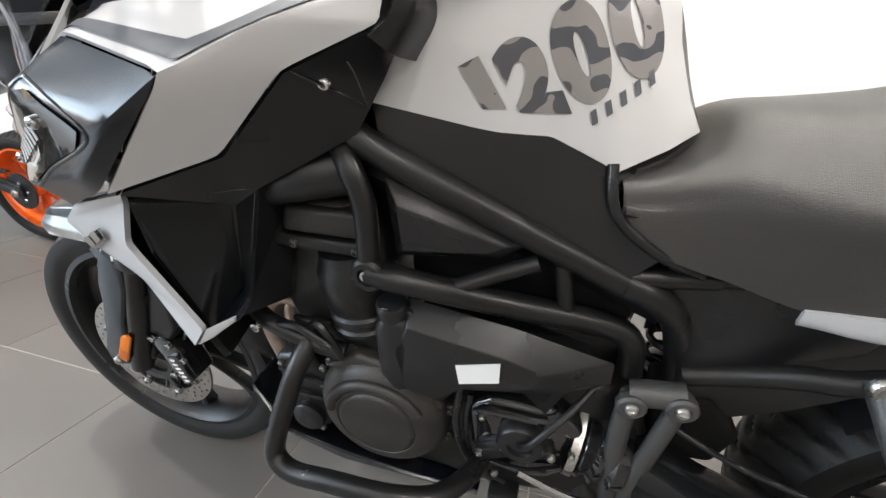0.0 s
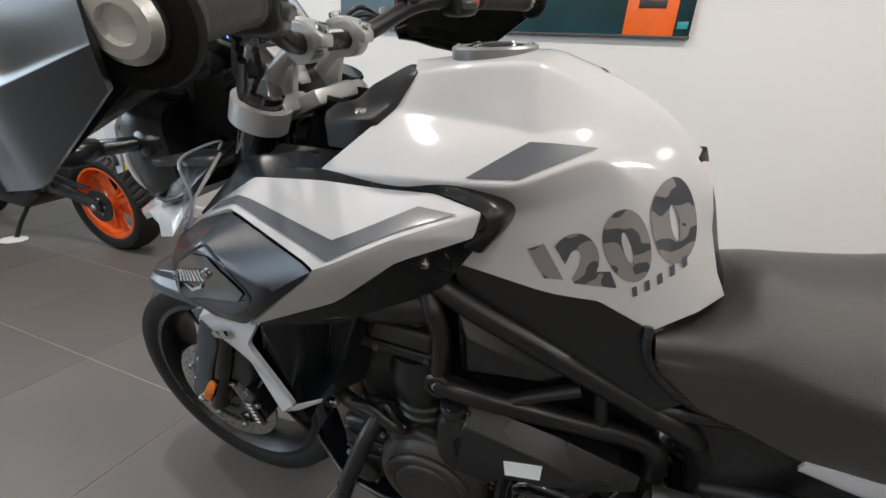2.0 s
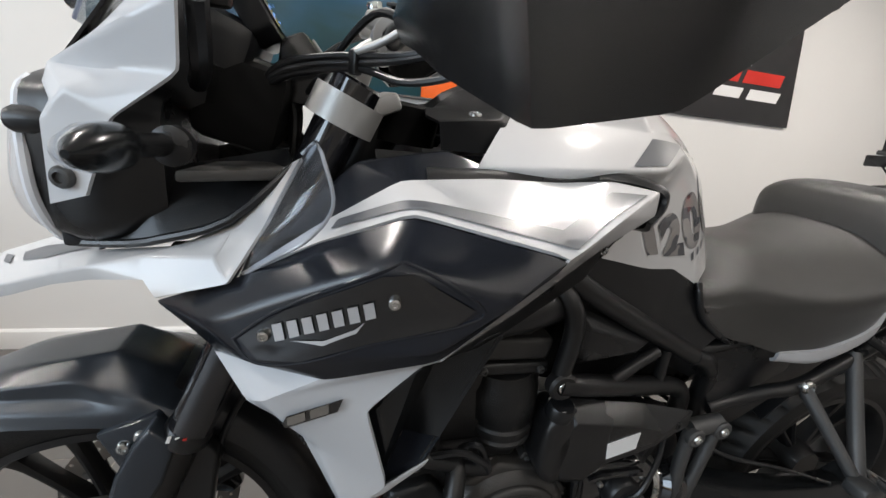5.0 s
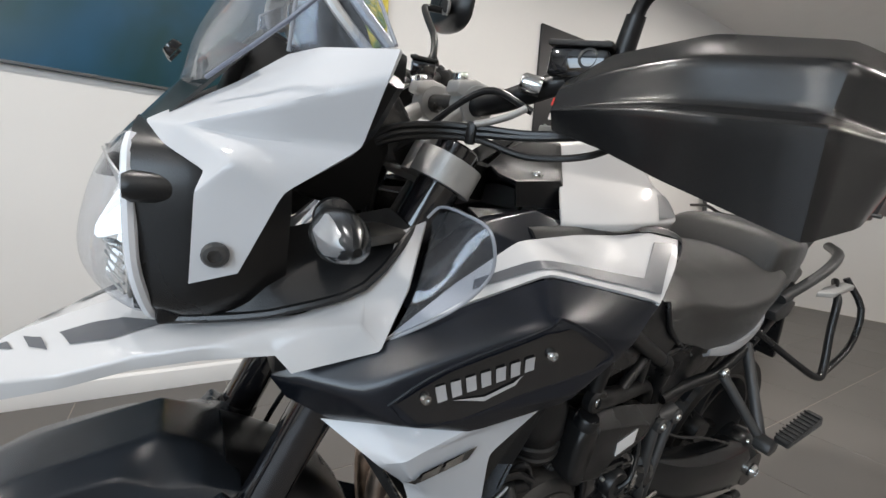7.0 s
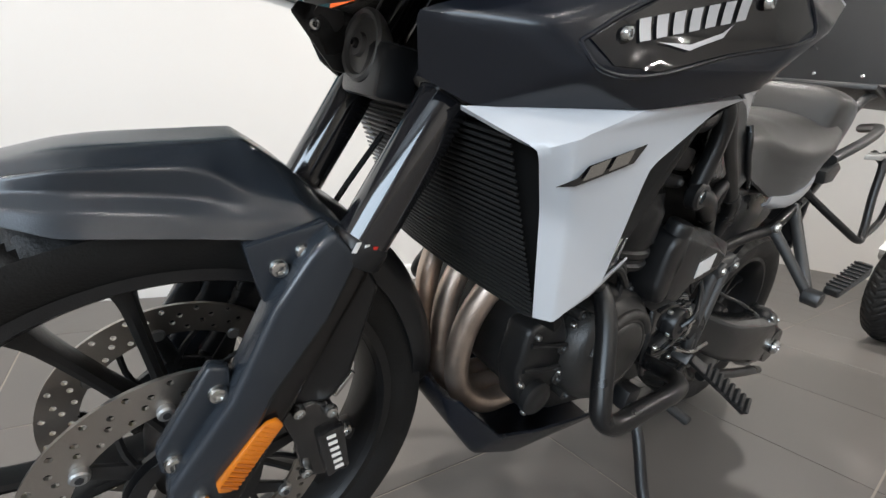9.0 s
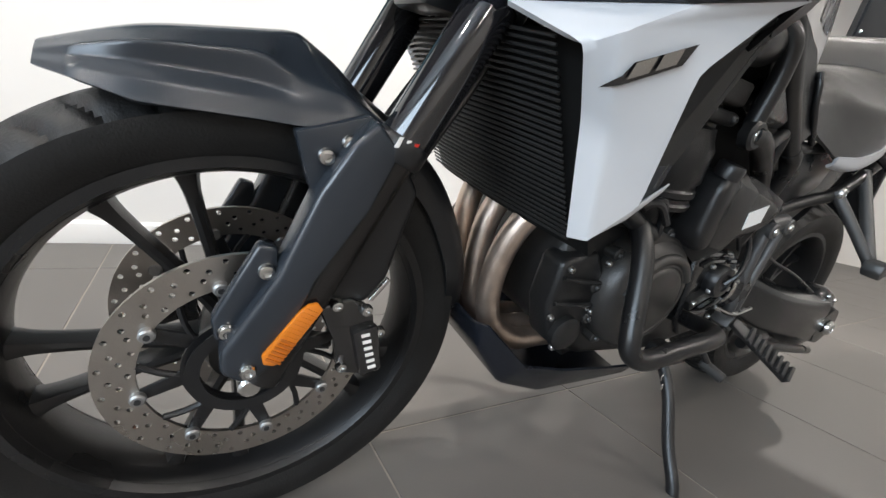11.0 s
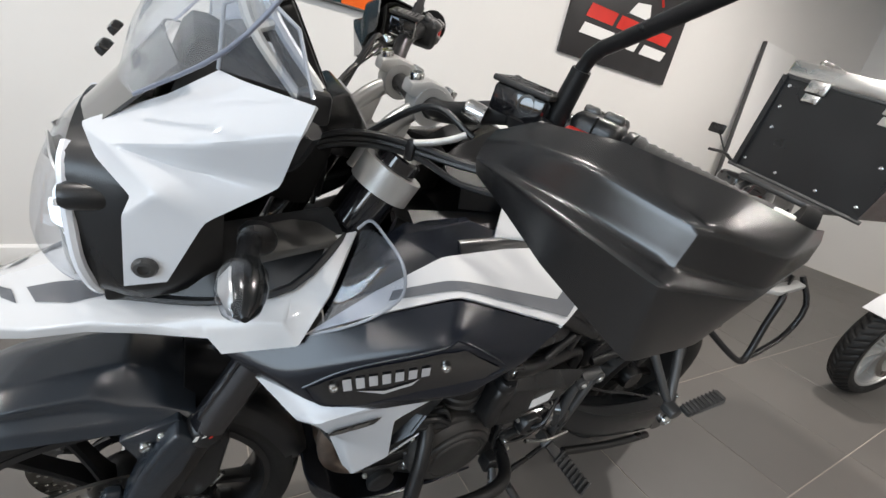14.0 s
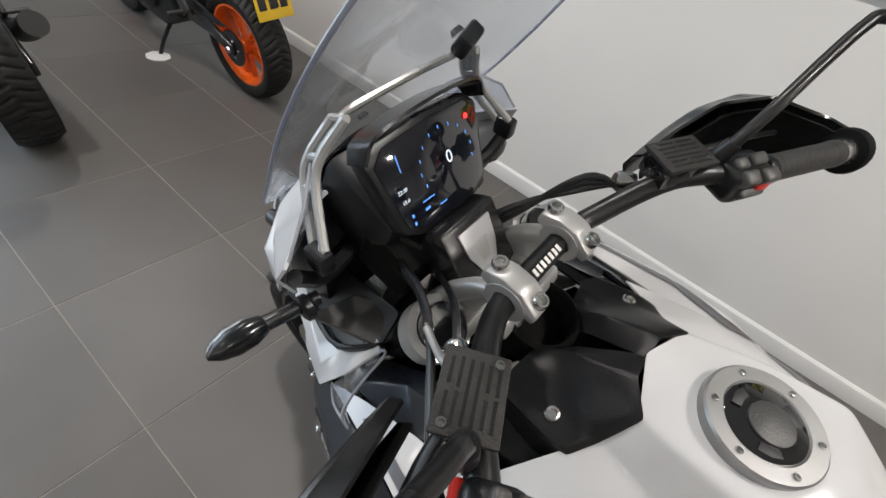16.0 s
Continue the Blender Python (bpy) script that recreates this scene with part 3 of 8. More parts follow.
# filler cap
CAP = Vector((0.123, -0.001, 1.1555))
cap = part("filler_cap", lathe([(0.056, -0.012), (0.056, 0.001), (0.054, 0.0035), (0.0395, 0.0035), (0.038, 0.0015), (0.001, 0.001)], CAP, (-0.04, 0, 1), 56), M_satin, bike, "satin aluminium filler cap ring")
part("lock_disc", lathe([(0.0375, 0), (0.0375, 0.0025), (0.036, 0.0035), (0.001, 0.0036)], CAP, (-0.04, 0, 1), 48), M_blackgloss, cap, "gloss black lock disc")
flap = part("lock_flap", lathe([(0.021, 0.0036), (0.021, 0.0062), (0.018, 0.0072), (0.001, 0.0072)], CAP + Vector((0.004, 0, 0)), (-0.04, 0, 1), 32), M_grey, cap, "grey round key flap")
for a0 in (0.5, 2.6, 4.7):
    part("disc_recess", prism([CAP + Vector((r * math.cos(a0 + t), r * math.sin(a0 + t), 0.0037)) for r, t in ((0.033, 0.0), (0.0335, 0.35), (0.033, 0.7), (0.024, 0.7), (0.0235, 0.35), (0.024, 0.0))], (0, 0, 0.0012), 0.0004), M_dark, cap)
for i in range(6):
    a = math.radians(60 * i + 14)
    part("cap_screw", bolt(CAP + Vector((0.0468 * math.cos(a), 0.0468 * math.sin(a), 0.003 + 0.0019 * math.cos(a))), (-0.04, 0, 1), 0.0036, 0.003), M_chrome, cap)

# upper white shroud and graphite lower panel, both sides
W = [(-0.285, -0.205, 0.905), (-0.129, -0.199, 1.010), (-0.03, -0.194, 1.018), (0.056, -0.192, 1.019), (0.12, -0.2, 1.027), (0.177, -0.214, 1.021),
     (0.172, -0.222, 0.994), (0.008, -0.247, 0.883), (-0.09, -0.294, 0.852), (-0.122, -0.252, 0.99), (0.03, -0.299, 0.966), (-0.206, -0.228, 0.951), (-0.21, -0.2, 0.959), (0.094, -0.248, 0.961), (0.1, -0.263, 1.0)]
shroud_l = creased(W, [(0, 11, 12), (12, 11, 9, 1), (1, 9, 2), (2, 9, 10, 3), (3, 10, 4), (4, 10, 14, 5), (5, 14, 6), (10, 13, 14), (13, 6, 14), (13, 10, 7), (7, 10, 8)], 0.5)
shroud, _ = pair("side_shroud", shroud_l, M_white, bike, "glossy white upper side shroud")
V = [(-0.385, -0.15, 0.846), (-0.289, -0.207, 0.9), (-0.208, -0.23, 0.949), (-0.123, -0.254, 0.986), (0.027, -0.3, 0.963), (-0.092, -0.299, 0.856), (-0.2, -0.265, 0.815), (-0.318, -0.165, 0.785),
     (-0.315, -0.222, 0.855), (-0.15, -0.299, 0.95), (-0.03, -0.315, 0.925), (-0.1, -0.309, 0.872), (-0.27, -0.257, 0.833), (-0.36, -0.13, 0.8)]
navy_l = creased(V, [(0, 1, 8), (1, 2, 9, 8), (2, 3, 9), (3, 4, 10, 9), (4, 5, 11, 10), (5, 6, 12, 11), (6, 7, 12), (7, 13, 0, 8, 12), (8, 9, 10, 11, 12)], 0.5)
lower_panel, lower_panel_r = pair("lower_side_panel", navy_l, M_navy, bike, "matt graphite lower side panel")
# badge plate sunk on the panel
BADGE = [(-0.281, 0.852), (-0.235, 0.892), (-0.152, 0.943), (-0.125, 0.947), (-0.068, 0.917), (-0.083, 0.9), (-0.158, 0.872), (-0.222, 0.843), (-0.262, 0.837)]
plate = drape([(x, -0.5, z) for x, z in BADGE], lower_panel, lift=0.002)
lip = [(x - 0.175 + (x + 0.175) * 0.06 + 0.175, -0.5, z + (z - 0.89) * 0.09) for x, z in BADGE + BADGE[:1]]
pair("panel_lip", tube(onto(lower_panel, smooth_path(lip, 6), lift=-0.0006), 0.0022, 8, 1), M_navy, bike)
badge, badge_r = pair("badge_plate", plate, M_blackgloss, bike, "gloss black badge plate")


def word_bars(target, a, b, h, n, mat, parent, name="lettering_bar", way=(0, 1, 0), lift=0.004, gap=0.42, slant=0.25):
    """A row of plain bars from a to b (x, z) in the place of a word."""
    ax, az = a
    bx, bz = b
    dx, dz = (bx - ax) / n, (bz - az) / n
    L = math.hypot(dx, dz)
    ux, uz = -dz / L * h, dx / L * h
    for i in range(n):
        x, z = ax + dx * i, az + dz * i
        wx, wz = dx * (1 - gap), dz * (1 - gap)
        sx, sz = dx * slant, dz * slant
        o = [(x, z), (x + wx, z + wz), (x + wx + ux + sx, z + wz + uz + sz), (x + ux + sx, z + uz + sz)]
        part(name, drape([(p, -0.5, q) for p, q in o], target, way, lift, 2), mat, parent)


word_bars(lower_panel, (-0.244, 0.858), (-0.149, 0.902), 0.0165, 7, M_badge, badge, gap=0.34)
part("lettering_swoosh", drape([(-0.23, -0.5, 0.862), (-0.2, -0.5, 0.863), (-0.17, -0.5, 0.881), (-0.163, -0.5, 0.894), (-0.172, -0.5, 0.884), (-0.2, -0.5, 0.8675)], lower_panel, lift=0.0042, cuts=3), M_badge, badge)
for p in onto(lower_panel, [(-0.257, -0.5, 0.862), (-0.14, -0.5, 0.917)], lift=0.003):
    part("badge_screw", bolt(p, (0, -1, 0.1), 0.0062, 0.005), M_chrome, badge)
    part("badge_screw", bolt((p[0], -p[1], p[2]), (0, 1, 0.1), 0.0062, 0.005), M_chrome, badge_r)

# grey chevron on the shroud and stripe on the tank
for o in ([(-0.197, -0.2185), (-0.122, -0.2445), (0.036, -0.289), (0.029, -0.266), (-0.119, -0.2325), (-0.19, -0.2095)], [(0.036, -0.289), (0.098, -0.252), (0.154, -0.2225), (0.108, -0.2175), (0.029, -0.266)]):
    pair("chevron_decal", drape([(x, y, 1.3) for x, y in o], shroud, (0, 0, -1), 0.0015, 8, None, 0.005), M_decal, shroud)
pair("stripe_decal", drape([(0.15, -0.2, 1.05), (0.204, -0.181, 1.047), (0.274, -0.117, 1.072), (0.205, -0.138, 1.075)], tank_ob, (0, 1, -0.55), lift=0.0012), M_decal, tank_ob)


# capacity numerals on the tank, with the ridge pattern in two greys
def ridge_material():
    m = material("ridge_decal", (0.1, 0.1, 0.11), 0.22, coat=0.8, vary=0.04)
    N, L = m.node_tree.nodes, m.node_tree.links
    co, sp = N.new("ShaderNodeTexCoord"), N.new("ShaderNodeSeparateXYZ")
    L.new(co.outputs["Object"], sp.inputs[0])
    no = N.new("ShaderNodeTexNoise")
    no.inputs["Scale"].default_value, no.inputs["Detail"].default_value = 26, 1
    L.new(co.outputs["Object"], no.inputs["Vector"])
    a = N.new("ShaderNodeMath")
    a.operation = "MULTIPLY_ADD"
    a.inputs[1].default_value, a.inputs[2].default_value = 0.11, -0.055
    L.new(no.outputs["Fac"], a.inputs[0])
    b = N.new("ShaderNodeMath")
    L.new(sp.outputs["Z"], b.inputs[0])
    L.new(a.outputs[0], b.inputs[1])
    sn = N.new("ShaderNodeMath")
    sn.operation = "PINGPONG"
    sn.inputs[1].default_value = 0.027
    L.new(b.outputs[0], sn.inputs[0])
    gt = N.new("ShaderNodeMath")
    gt.operation = "GREATER_THAN"
    gt.inputs[1].default_value = 0.0125
    L.new(sn.outputs[0], gt.inputs[0])
    mx = N.new("ShaderNodeMix")
    mx.data_type = "RGBA"
    mx.inputs["A"].default_value, mx.inputs["B"].default_value = (0.075, 0.078, 0.088, 1), (0.26, 0.245, 0.24, 1)
    L.new(gt.outputs[0], mx.inputs["Factor"])
    L.new(mx.outputs["Result"], N["Principled BSDF"].inputs["Base Color"])
    return m


M_ridge = ridge_material()
# each numeral fills its own slanting cell, given by its corners in x and z
def numeral(ch, bl, br, tl, tr, sgn):
    if ch == "1":
        me = bpy.data.meshes.new("tmp")
        me.from_pydata([(0.0, 0, 0), (1.0, 0, 0), (1.0, 1, 0), (0.0, 1, 0)], [], [(0, 1, 2, 3)])
    else:
        me = text_mesh(ch, 1.0, Matrix.Identity(4), bold=0.07)
    xs, ys = [v.co.x for v in me.vertices], [v.co.y for v in me.vertices]
    for v in me.vertices:
        u, w = (v.co.x - min(xs)) / (max(xs) - min(xs)), (v.co.y - min(ys)) / (max(ys) - min(ys))
        if sgn < 0:
            u = 1 - u
        lo, hi = Vector(bl).lerp(Vector(br), u), Vector(tl).lerp(Vector(tr), u)
        p = lo.lerp(hi, w)
        v.co = (p.x, -0.5, p.y)
    t = drape(None, tank_ob, (0, 1, 0), 0.0013, 5, me)
    part("numeral", t if sgn > 0 else mirrored(t), M_ridge, tank_ob, "two-tone grey capacity numeral")


CELLS = [((0.242, 0.918), (0.264, 0.919), (0.218, 0.956), (0.236, 0.965)), ((0.277, 0.915), (0.325, 0.914), (0.243, 0.968), (0.284, 0.99)),
         ((0.325, 0.916), (0.366, 0.932), (0.285, 0.992), (0.327, 1.02)), ((0.37, 0.934), (0.412, 0.952), (0.33, 1.022), (0.372, 1.046))]
for ch, cell in zip("1200", CELLS):
    numeral(ch, *cell, 1)
for ch, cell in zip("0021", CELLS):
    numeral(ch, *cell, -1)
part("tank_emblem", drape([(0.246, 0.05, 1.3), (0.252, 0.056, 1.3), (0.262, 0.03, 1.3), (0.268, -0.008, 1.3), (0.26, -0.004, 1.3), (0.257, 0.018, 1.3), (0.243, 0.022, 1.3), (0.25, 0.034, 1.3)], tank_ob, (0, 0, -1), 0.0013, 3), M_decal, tank_ob, "small plain dark emblem")
word_bars(tank_ob, (0.345, 0.903), (0.405, 0.942), 0.013, 5, M_decal, tank_ob, "name_bar", lift=0.0014, gap=0.6)

# white radiator fin under the panel
F = [(-0.327, -0.157, 0.783), (-0.281, -0.222, 0.761), (-0.262, -0.244, 0.777), (-0.104, -0.274, 0.833), (-0.229, -0.2, 0.698), (-0.155, -0.257, 0.766), (-0.178, -0.194, 0.563), (-0.168, -0.217, 0.568), (-0.12, -0.231, 0.622),
     (-0.246, -0.238, 0.744), (-0.207, -0.222, 0.69), (-0.084, -0.287, 0.849), (-0.2, -0.262, 0.815)]
fin_l = creased(F, [(0, 1, 2, 12), (12, 2, 3, 11), (2, 9, 5, 3), (9, 10, 8, 5), (10, 7, 8), (1, 4, 10, 9, 2), (4, 6, 7, 10)], 0.7, 0.9, 3, 0.007)
fin, fin_r = pair("radiator_fin", fin_l, M_white_satin, bike, "white radiator side fin")
pair("inner_fin_edge", prism([(-0.166, -0.2135, 0.566), (-0.119, -0.2285, 0.621), (-0.066, -0.2235, 0.652), (-0.071, -0.2215, 0.64), (-0.12, -0.222, 0.6)], (0.001, 0.004, 0), 0.0012), M_white_satin, bike, "white lower edge of the fin")
# plain chrome emblem on the fin
em, em_r = pair("emblem_frame", drape([(-0.246, -0.5, 0.733), (-0.184, -0.5, 0.768), (-0.179, -0.5, 0.788), (-0.237, -0.5, 0.758)], fin, (0, 1, 0), 0.004), M_blackgloss, fin, "dark chrome emblem plate")
word_bars(fin, (-0.236, 0.744), (-0.188, 0.770), 0.013, 2, M_chrome, em, "emblem_bar", lift=0.006, gap=0.22)

# black duct between fin and frame
DU = [(-0.1, -0.272, 0.832), (0.014, -0.214, 0.838), (-0.05, -0.206, 0.672), (-0.072, -0.214, 0.64), (-0.128, -0.208, 0.598), (-0.055, -0.18, 0.8), (-0.09, -0.168, 0.66), (-0.15, -0.235, 0.74), (-0.14, -0.12, 0.6), (-0.1, -0.1, 0.82)]
duct_l = shell(DU, [(1, 2, 6, 5), (0, 1, 5), (0, 5, 6, 4, 7), (4, 6, 8)], 0.004, 0.004, seg=3)
duct, _ = pair("air_duct", duct_l, M_duct, bike, "black air duct panel")
pair("duct_lip", shell([DU[6], DU[2], DU[3], DU[4]], [(0, 1, 2, 3)], 0.004, 0), M_navy, duct)
pair("duct_back", shell([(0.012, -0.212, 0.836), (-0.05, -0.204, 0.672), (-0.072, -0.212, 0.64), (-0.03, -0.15, 0.64), (0.02, -0.15, 0.83)], [(0, 1, 4), (1, 2, 3, 4)], 0.004, 0.003), M_black, duct)

# black infill behind the shroud and under the tank
inf_l = shell([(-0.09, -0.287, 0.848), (0.008, -0.242, 0.88), (0.094, -0.244, 0.958), (0.178, -0.218, 0.995), (-0.02, -0.215, 0.815), (0.016, -0.214, 0.838), (0.123, -0.185, 0.894), (0.158, -0.182, 0.95), (0.188, -0.19, 1.0)],
              [(0, 1, 5, 4), (1, 2, 6, 5), (2, 7, 6), (2, 3, 8, 7)], 0.006, 0, soft=(5, 3))
infill, _ = pair("shroud_infill", inf_l, M_black, bike, "black textured infill panel")
pair("infill_seam", tube(onto(infill, [(0.138, -0.3, 0.915 + 0.0085 * i) for i in range(7)], lift=0.0), 0.0016, 6, 1), M_blackgloss, infill)
pair("infill_screw", bolt(onto(infill, [(0.116, -0.3, 0.948)], lift=-0.001)[0], (0, -1, -0.3), 0.0062, 0.004), M_chrome, infill)
und_l = shell([(0.13, -0.16, 0.925), (0.23, -0.15, 0.905), (0.31, -0.135, 0.892), (0.372, -0.128, 0.862), (0.378, -0.138, 0.825), (0.432, -0.142, 0.772), (0.41, -0.142, 0.748), (0.3, -0.15, 0.8), (0.14, -0.165, 0.88)],
              [(0, 1, 7, 8), (1, 2, 7), (2, 3, 4, 7), (4, 5, 6, 7)], 0.006, 0.005)
pair("tank_under_panel", und_l, M_black, bike, "black panel under the tank")
pair("seat_ledge", tube([(0.371, -0.13, 0.868), (0.374, -0.14, 0.842), (0.384, -0.143, 0.818), (0.41, -0.144, 0.794), (0.445, -0.14, 0.772), (0.48, -0.132, 0.757)], 0.006, 10, 5), M_black, bike, "black rounded ledge beside the seat")
# black strip between shroud and tank, with the rounded rear hook
strip_l = loft([[(-0.1, -0.197, 1.013), (-0.1, -0.185, 1.022), (-0.1, -0.165, 1.022)], [(0.05, -0.192, 1.02), (0.05, -0.18, 1.03), (0.05, -0.165, 1.03)], [(0.12, -0.201, 1.028), (0.12, -0.19, 1.038), (0.125, -0.17, 1.036)],
                [(0.178, -0.215, 1.02), (0.188, -0.203, 1.027), (0.192, -0.165, 1.022)], [(0.182, -0.222, 1.0), (0.198, -0.205, 1.002), (0.2, -0.155, 0.995)], [(0.165, -0.228, 0.985), (0.178, -0.208, 0.97), (0.18, -0.16, 0.96)]], 5, 4, thick=0.006)
pair("shroud_seam_strip", strip_l, M_black, bike, "black seam strip")
# collar panel with screws in front of the tank
ledge = [(-0.066, -0.116, 1.03), (0.002, -0.121, 1.034), (-0.15, -0.118, 1.03), (-0.15, -0.15, 1.021), (-0.008, -0.15, 1.024), (-0.012, -0.158, 1.012), (-0.15, -0.158, 1.008)]
col_l = shell(ledge, [(0, 2, 3, 4, 1), (3, 6, 5, 4)], 0.004, 0.003)
cage, faces = grid([[(-0.082, -0.022, 1.03), (-0.08, -0.036, 1.072), (-0.084, -0.062, 1.082), (-0.088, -0.088, 1.074), (-0.075, -0.112, 1.069), (-0.07, -0.117, 1.035)],
                    [(-0.045, -0.012, 1.085), (-0.045, -0.034, 1.104), (-0.036, -0.066, 1.088), (-0.028, -0.095, 1.0795), (-0.022, -0.121, 1.076), (-0.02, -0.126, 1.037)],
                    [(0.004, 0, 1.124), (0.008, -0.032, 1.131), (0.03, -0.064, 1.128), (0.014, -0.095, 1.092), (0.002, -0.119, 1.078), (0.004, -0.124, 1.037)],
                    [(0.016, 0, 1.13), (0.017, -0.031, 1.134), (0.041, -0.064, 1.13), (0.024, -0.096, 1.09), (0.008, -0.12, 1.07), (0.008, -0.124, 1.037)]])
creased(cage, faces, 0.6, 0.85, 3, 0.004, inward=(0, -0.02, 1.0), bm=col_l)
part("ignition_well", lathe([(0.05, 0.0), (0.05, 0.05), (0.045, 0.055), (0.042, 0.05), (0.04, 0.01), (0.002, 0.008)], (-0.105, 0, 1.03), (0.1, 0, 1), 36), M_matt, bike, "round black well behind the yoke")
collar, collar_r = pair("tank_collar", col_l, M_cover2, bike, "black collar panel in front of the tank")
part("collar_screw", bolt((-0.026, -0.098, 1.079), (0, -0.1, 1), 0.0095, 0.005), M_chrome, collar)
part("collar_screw", bolt((-0.026, 0.098, 1.079), (0, 0.1, 1), 0.0095, 0.005), M_chrome, collar_r)
upf_l = shell([(-0.262, -0.19, 0.93), (-0.175, -0.165, 1.02), (-0.075, -0.16, 1.04), (-0.03, -0.165, 1.028), (-0.03, -0.192, 1.014), (-0.13, -0.197, 1.008), (-0.205, -0.197, 0.958), (-0.07, -0.14, 1.035), (-0.16, -0.135, 1.02), (-0.24, -0.14, 0.95)],
              [(0, 6, 5, 1), (1, 5, 4, 3, 2), (1, 2, 7, 8), (0, 1, 8, 9)], 0.005, 0.004)
pair("front_infill", upf_l, M_navy, bike, "dark upper infill panel")


# ---------------------------------------------------------------- front end
AX = Vector((-0.513, 0, 0.325))
RAKE = Vector((0.4, 0, 0.917)).normalized()


def tyre(centre, R, rim, half, seg=336, groove=42):
    """A tyre with cut slanting grooves in its tread."""
    prof = [(rim - 0.012, -half * 0.7), (rim + 0.004, -half * 0.80), (rim + 0.018, -half * 0.93), (rim + (R - rim) * 0.45, -half), (rim + (R - rim) * 0.68, -half * 0.96)]
    n = 15
    for i in range(n):
        y = -half * 0.9 + 1.8 * half * i / (n - 1)
        prof.append((R - 0.028 * (abs(y) / (half * 0.9)) ** 2.2, y))
    prof += [(r, -y) for r, y in prof[4::-1]]
    bm = bmesh.new()
    rings = []
    for r, y in prof:
        ring = []
        for j in range(seg):
            a = 2 * math.pi * j / seg
            rr = r
            if abs(y) < half * 0.9 and r > R - 0.03:
                ph = (a * groove / (2 * math.pi) + abs(y) / half * 0.9 + (0.5 if y > 0 else 0)) % 1.0
                if ph < 0.26 and abs(y) > half * 0.12:
                    rr -= 0.007
            ring.append(bm.verts.new(centre + Vector((rr * math.cos(a), y, rr * math.sin(a)))))
        rings.append(ring)
    for a, b in zip(rings, rings[1:]):
        for j in range(seg):
            bm.faces.new((a[j], a[(j + 1) % seg], b[(j + 1) % seg], b[j]))
    return bm


def brake_disc(centre, y, R, r, n_holes=96):
    """A drilled ring, cut through."""
    bm = bmesh.new()

    def circle(cx, cz, rad, seg):
        vs = [bm.verts.new((centre.x + cx + rad * math.cos(2 * math.pi * i / seg), y, centre.z + cz + rad * math.sin(2 * math.pi * i / seg))) for i in range(seg)]
        return [bm.edges.new((vs[i], vs[(i + 1) % seg])) for i in range(seg)]

    edges = circle(0, 0, R, 96) + circle(0, 0, r, 72)
    for i in range(n_holes):
        a = 2 * math.pi * i / n_holes
        rad = r + (R - r) * (0.17, 0.61, 0.39, 0.83)[i % 4]
        edges += circle(rad * math.cos(a), rad * math.sin(a), 0.0034, 8)
    bmesh.ops.triangle_fill(bm, edges=edges, use_beauty=True, use_dissolve=False, normal=(0, 1, 0))
    bad = [f for f in bm.faces if math.hypot(f.calc_center_median().x - centre.x, f.calc_center_median().z - centre.z) < r * 0.96]
    bmesh.ops.delete(bm, geom=bad, context="FACES")
    ex = bmesh.ops.extrude_face_region(bm, geom=list(bm.faces))
    bmesh.ops.translate(bm, verts=[v for v in ex["geom"] if isinstance(v, bmesh.types.BMVert)], vec=(0, 0.005 if y < 0 else -0.005, 0))
    bmesh.ops.recalc_face_normals(bm, faces=bm.faces)
    return bm


def wheel(name, parent, c, R, rimr, half, mat_rim, n=5, spread=11, label=""):
    """Cast wheel: tyre, rim, hub and paired spokes."""
    t = part(name, tyre(c, R, rimr, half), M_rubber, parent, label)
    h = half * 0.78
    rim_prof = [(rimr + 0.004, -h), (rimr + 0.006, -h - 0.004), (rimr - 0.006, -h - 0.005), (rimr - 0.012, -h + 0.006), (rimr - 0.02, -h * 0.45), (rimr - 0.022, 0), (rimr - 0.02, h * 0.45), (rimr - 0.012, h - 0.006),
                (rimr - 0.006, h + 0.005), (rimr + 0.006, h + 0.004), (rimr + 0.004, h), (rimr - 0.008, h * 0.3), (rimr - 0.01, 0), (rimr - 0.008, -h * 0.3)]
    part("rim", lathe([(r, y) for r, y in rim_prof], c, (0, 1, 0), 96, closed=True), mat_rim, t)
    part("hub", lathe([(0.02, -0.055), (0.04, -0.055), (0.046, -0.04), (0.05, -0.02), (0.05, 0.02), (0.046, 0.04), (0.04, 0.055), (0.02, 0.055)], c, (0, 1, 0), 32), mat_rim, t)
    for i in range(n):
        for s in (-1, 1):
            a0 = math.radians(360 / n * i + 46 + s * 5)
            a1 = math.radians(360 / n * i + 46 + s * spread)
            d0 = Vector((math.cos(a0), 0, math.sin(a0)))
            d1 = Vector((math.cos(a1), 0, math.sin(a1)))
            rows = []
            for k, f in enumerate((0.0, 0.15, 0.5, 0.85, 1.0)):
                p = c + (d0 * 0.042).lerp(d1 * (rimr - 0.018), f)
                d = (d1 * (rimr - 0.018) - d0 * 0.042).normalized()
                sd = d.cross(Vector((0, 1, 0)))
                w = (0.013, 0.0095, 0.008, 0.0095, 0.016)[k]
                hh = (0.028, 0.022, 0.016, 0.016, 0.02)[k]
                rows.append([p + sd * w * x + Vector((0, hh * z, 0)) for x, z in ((-1, 0), (-0.7, 0.85), (0, 1), (0.7, 0.85), (1, 0), (0.7, -0.85), (0, -1), (-0.7, -0.85))])
            part("spoke", loft(rows, 3, 1, loop=True, caps=True), mat_rim, t)
    return t


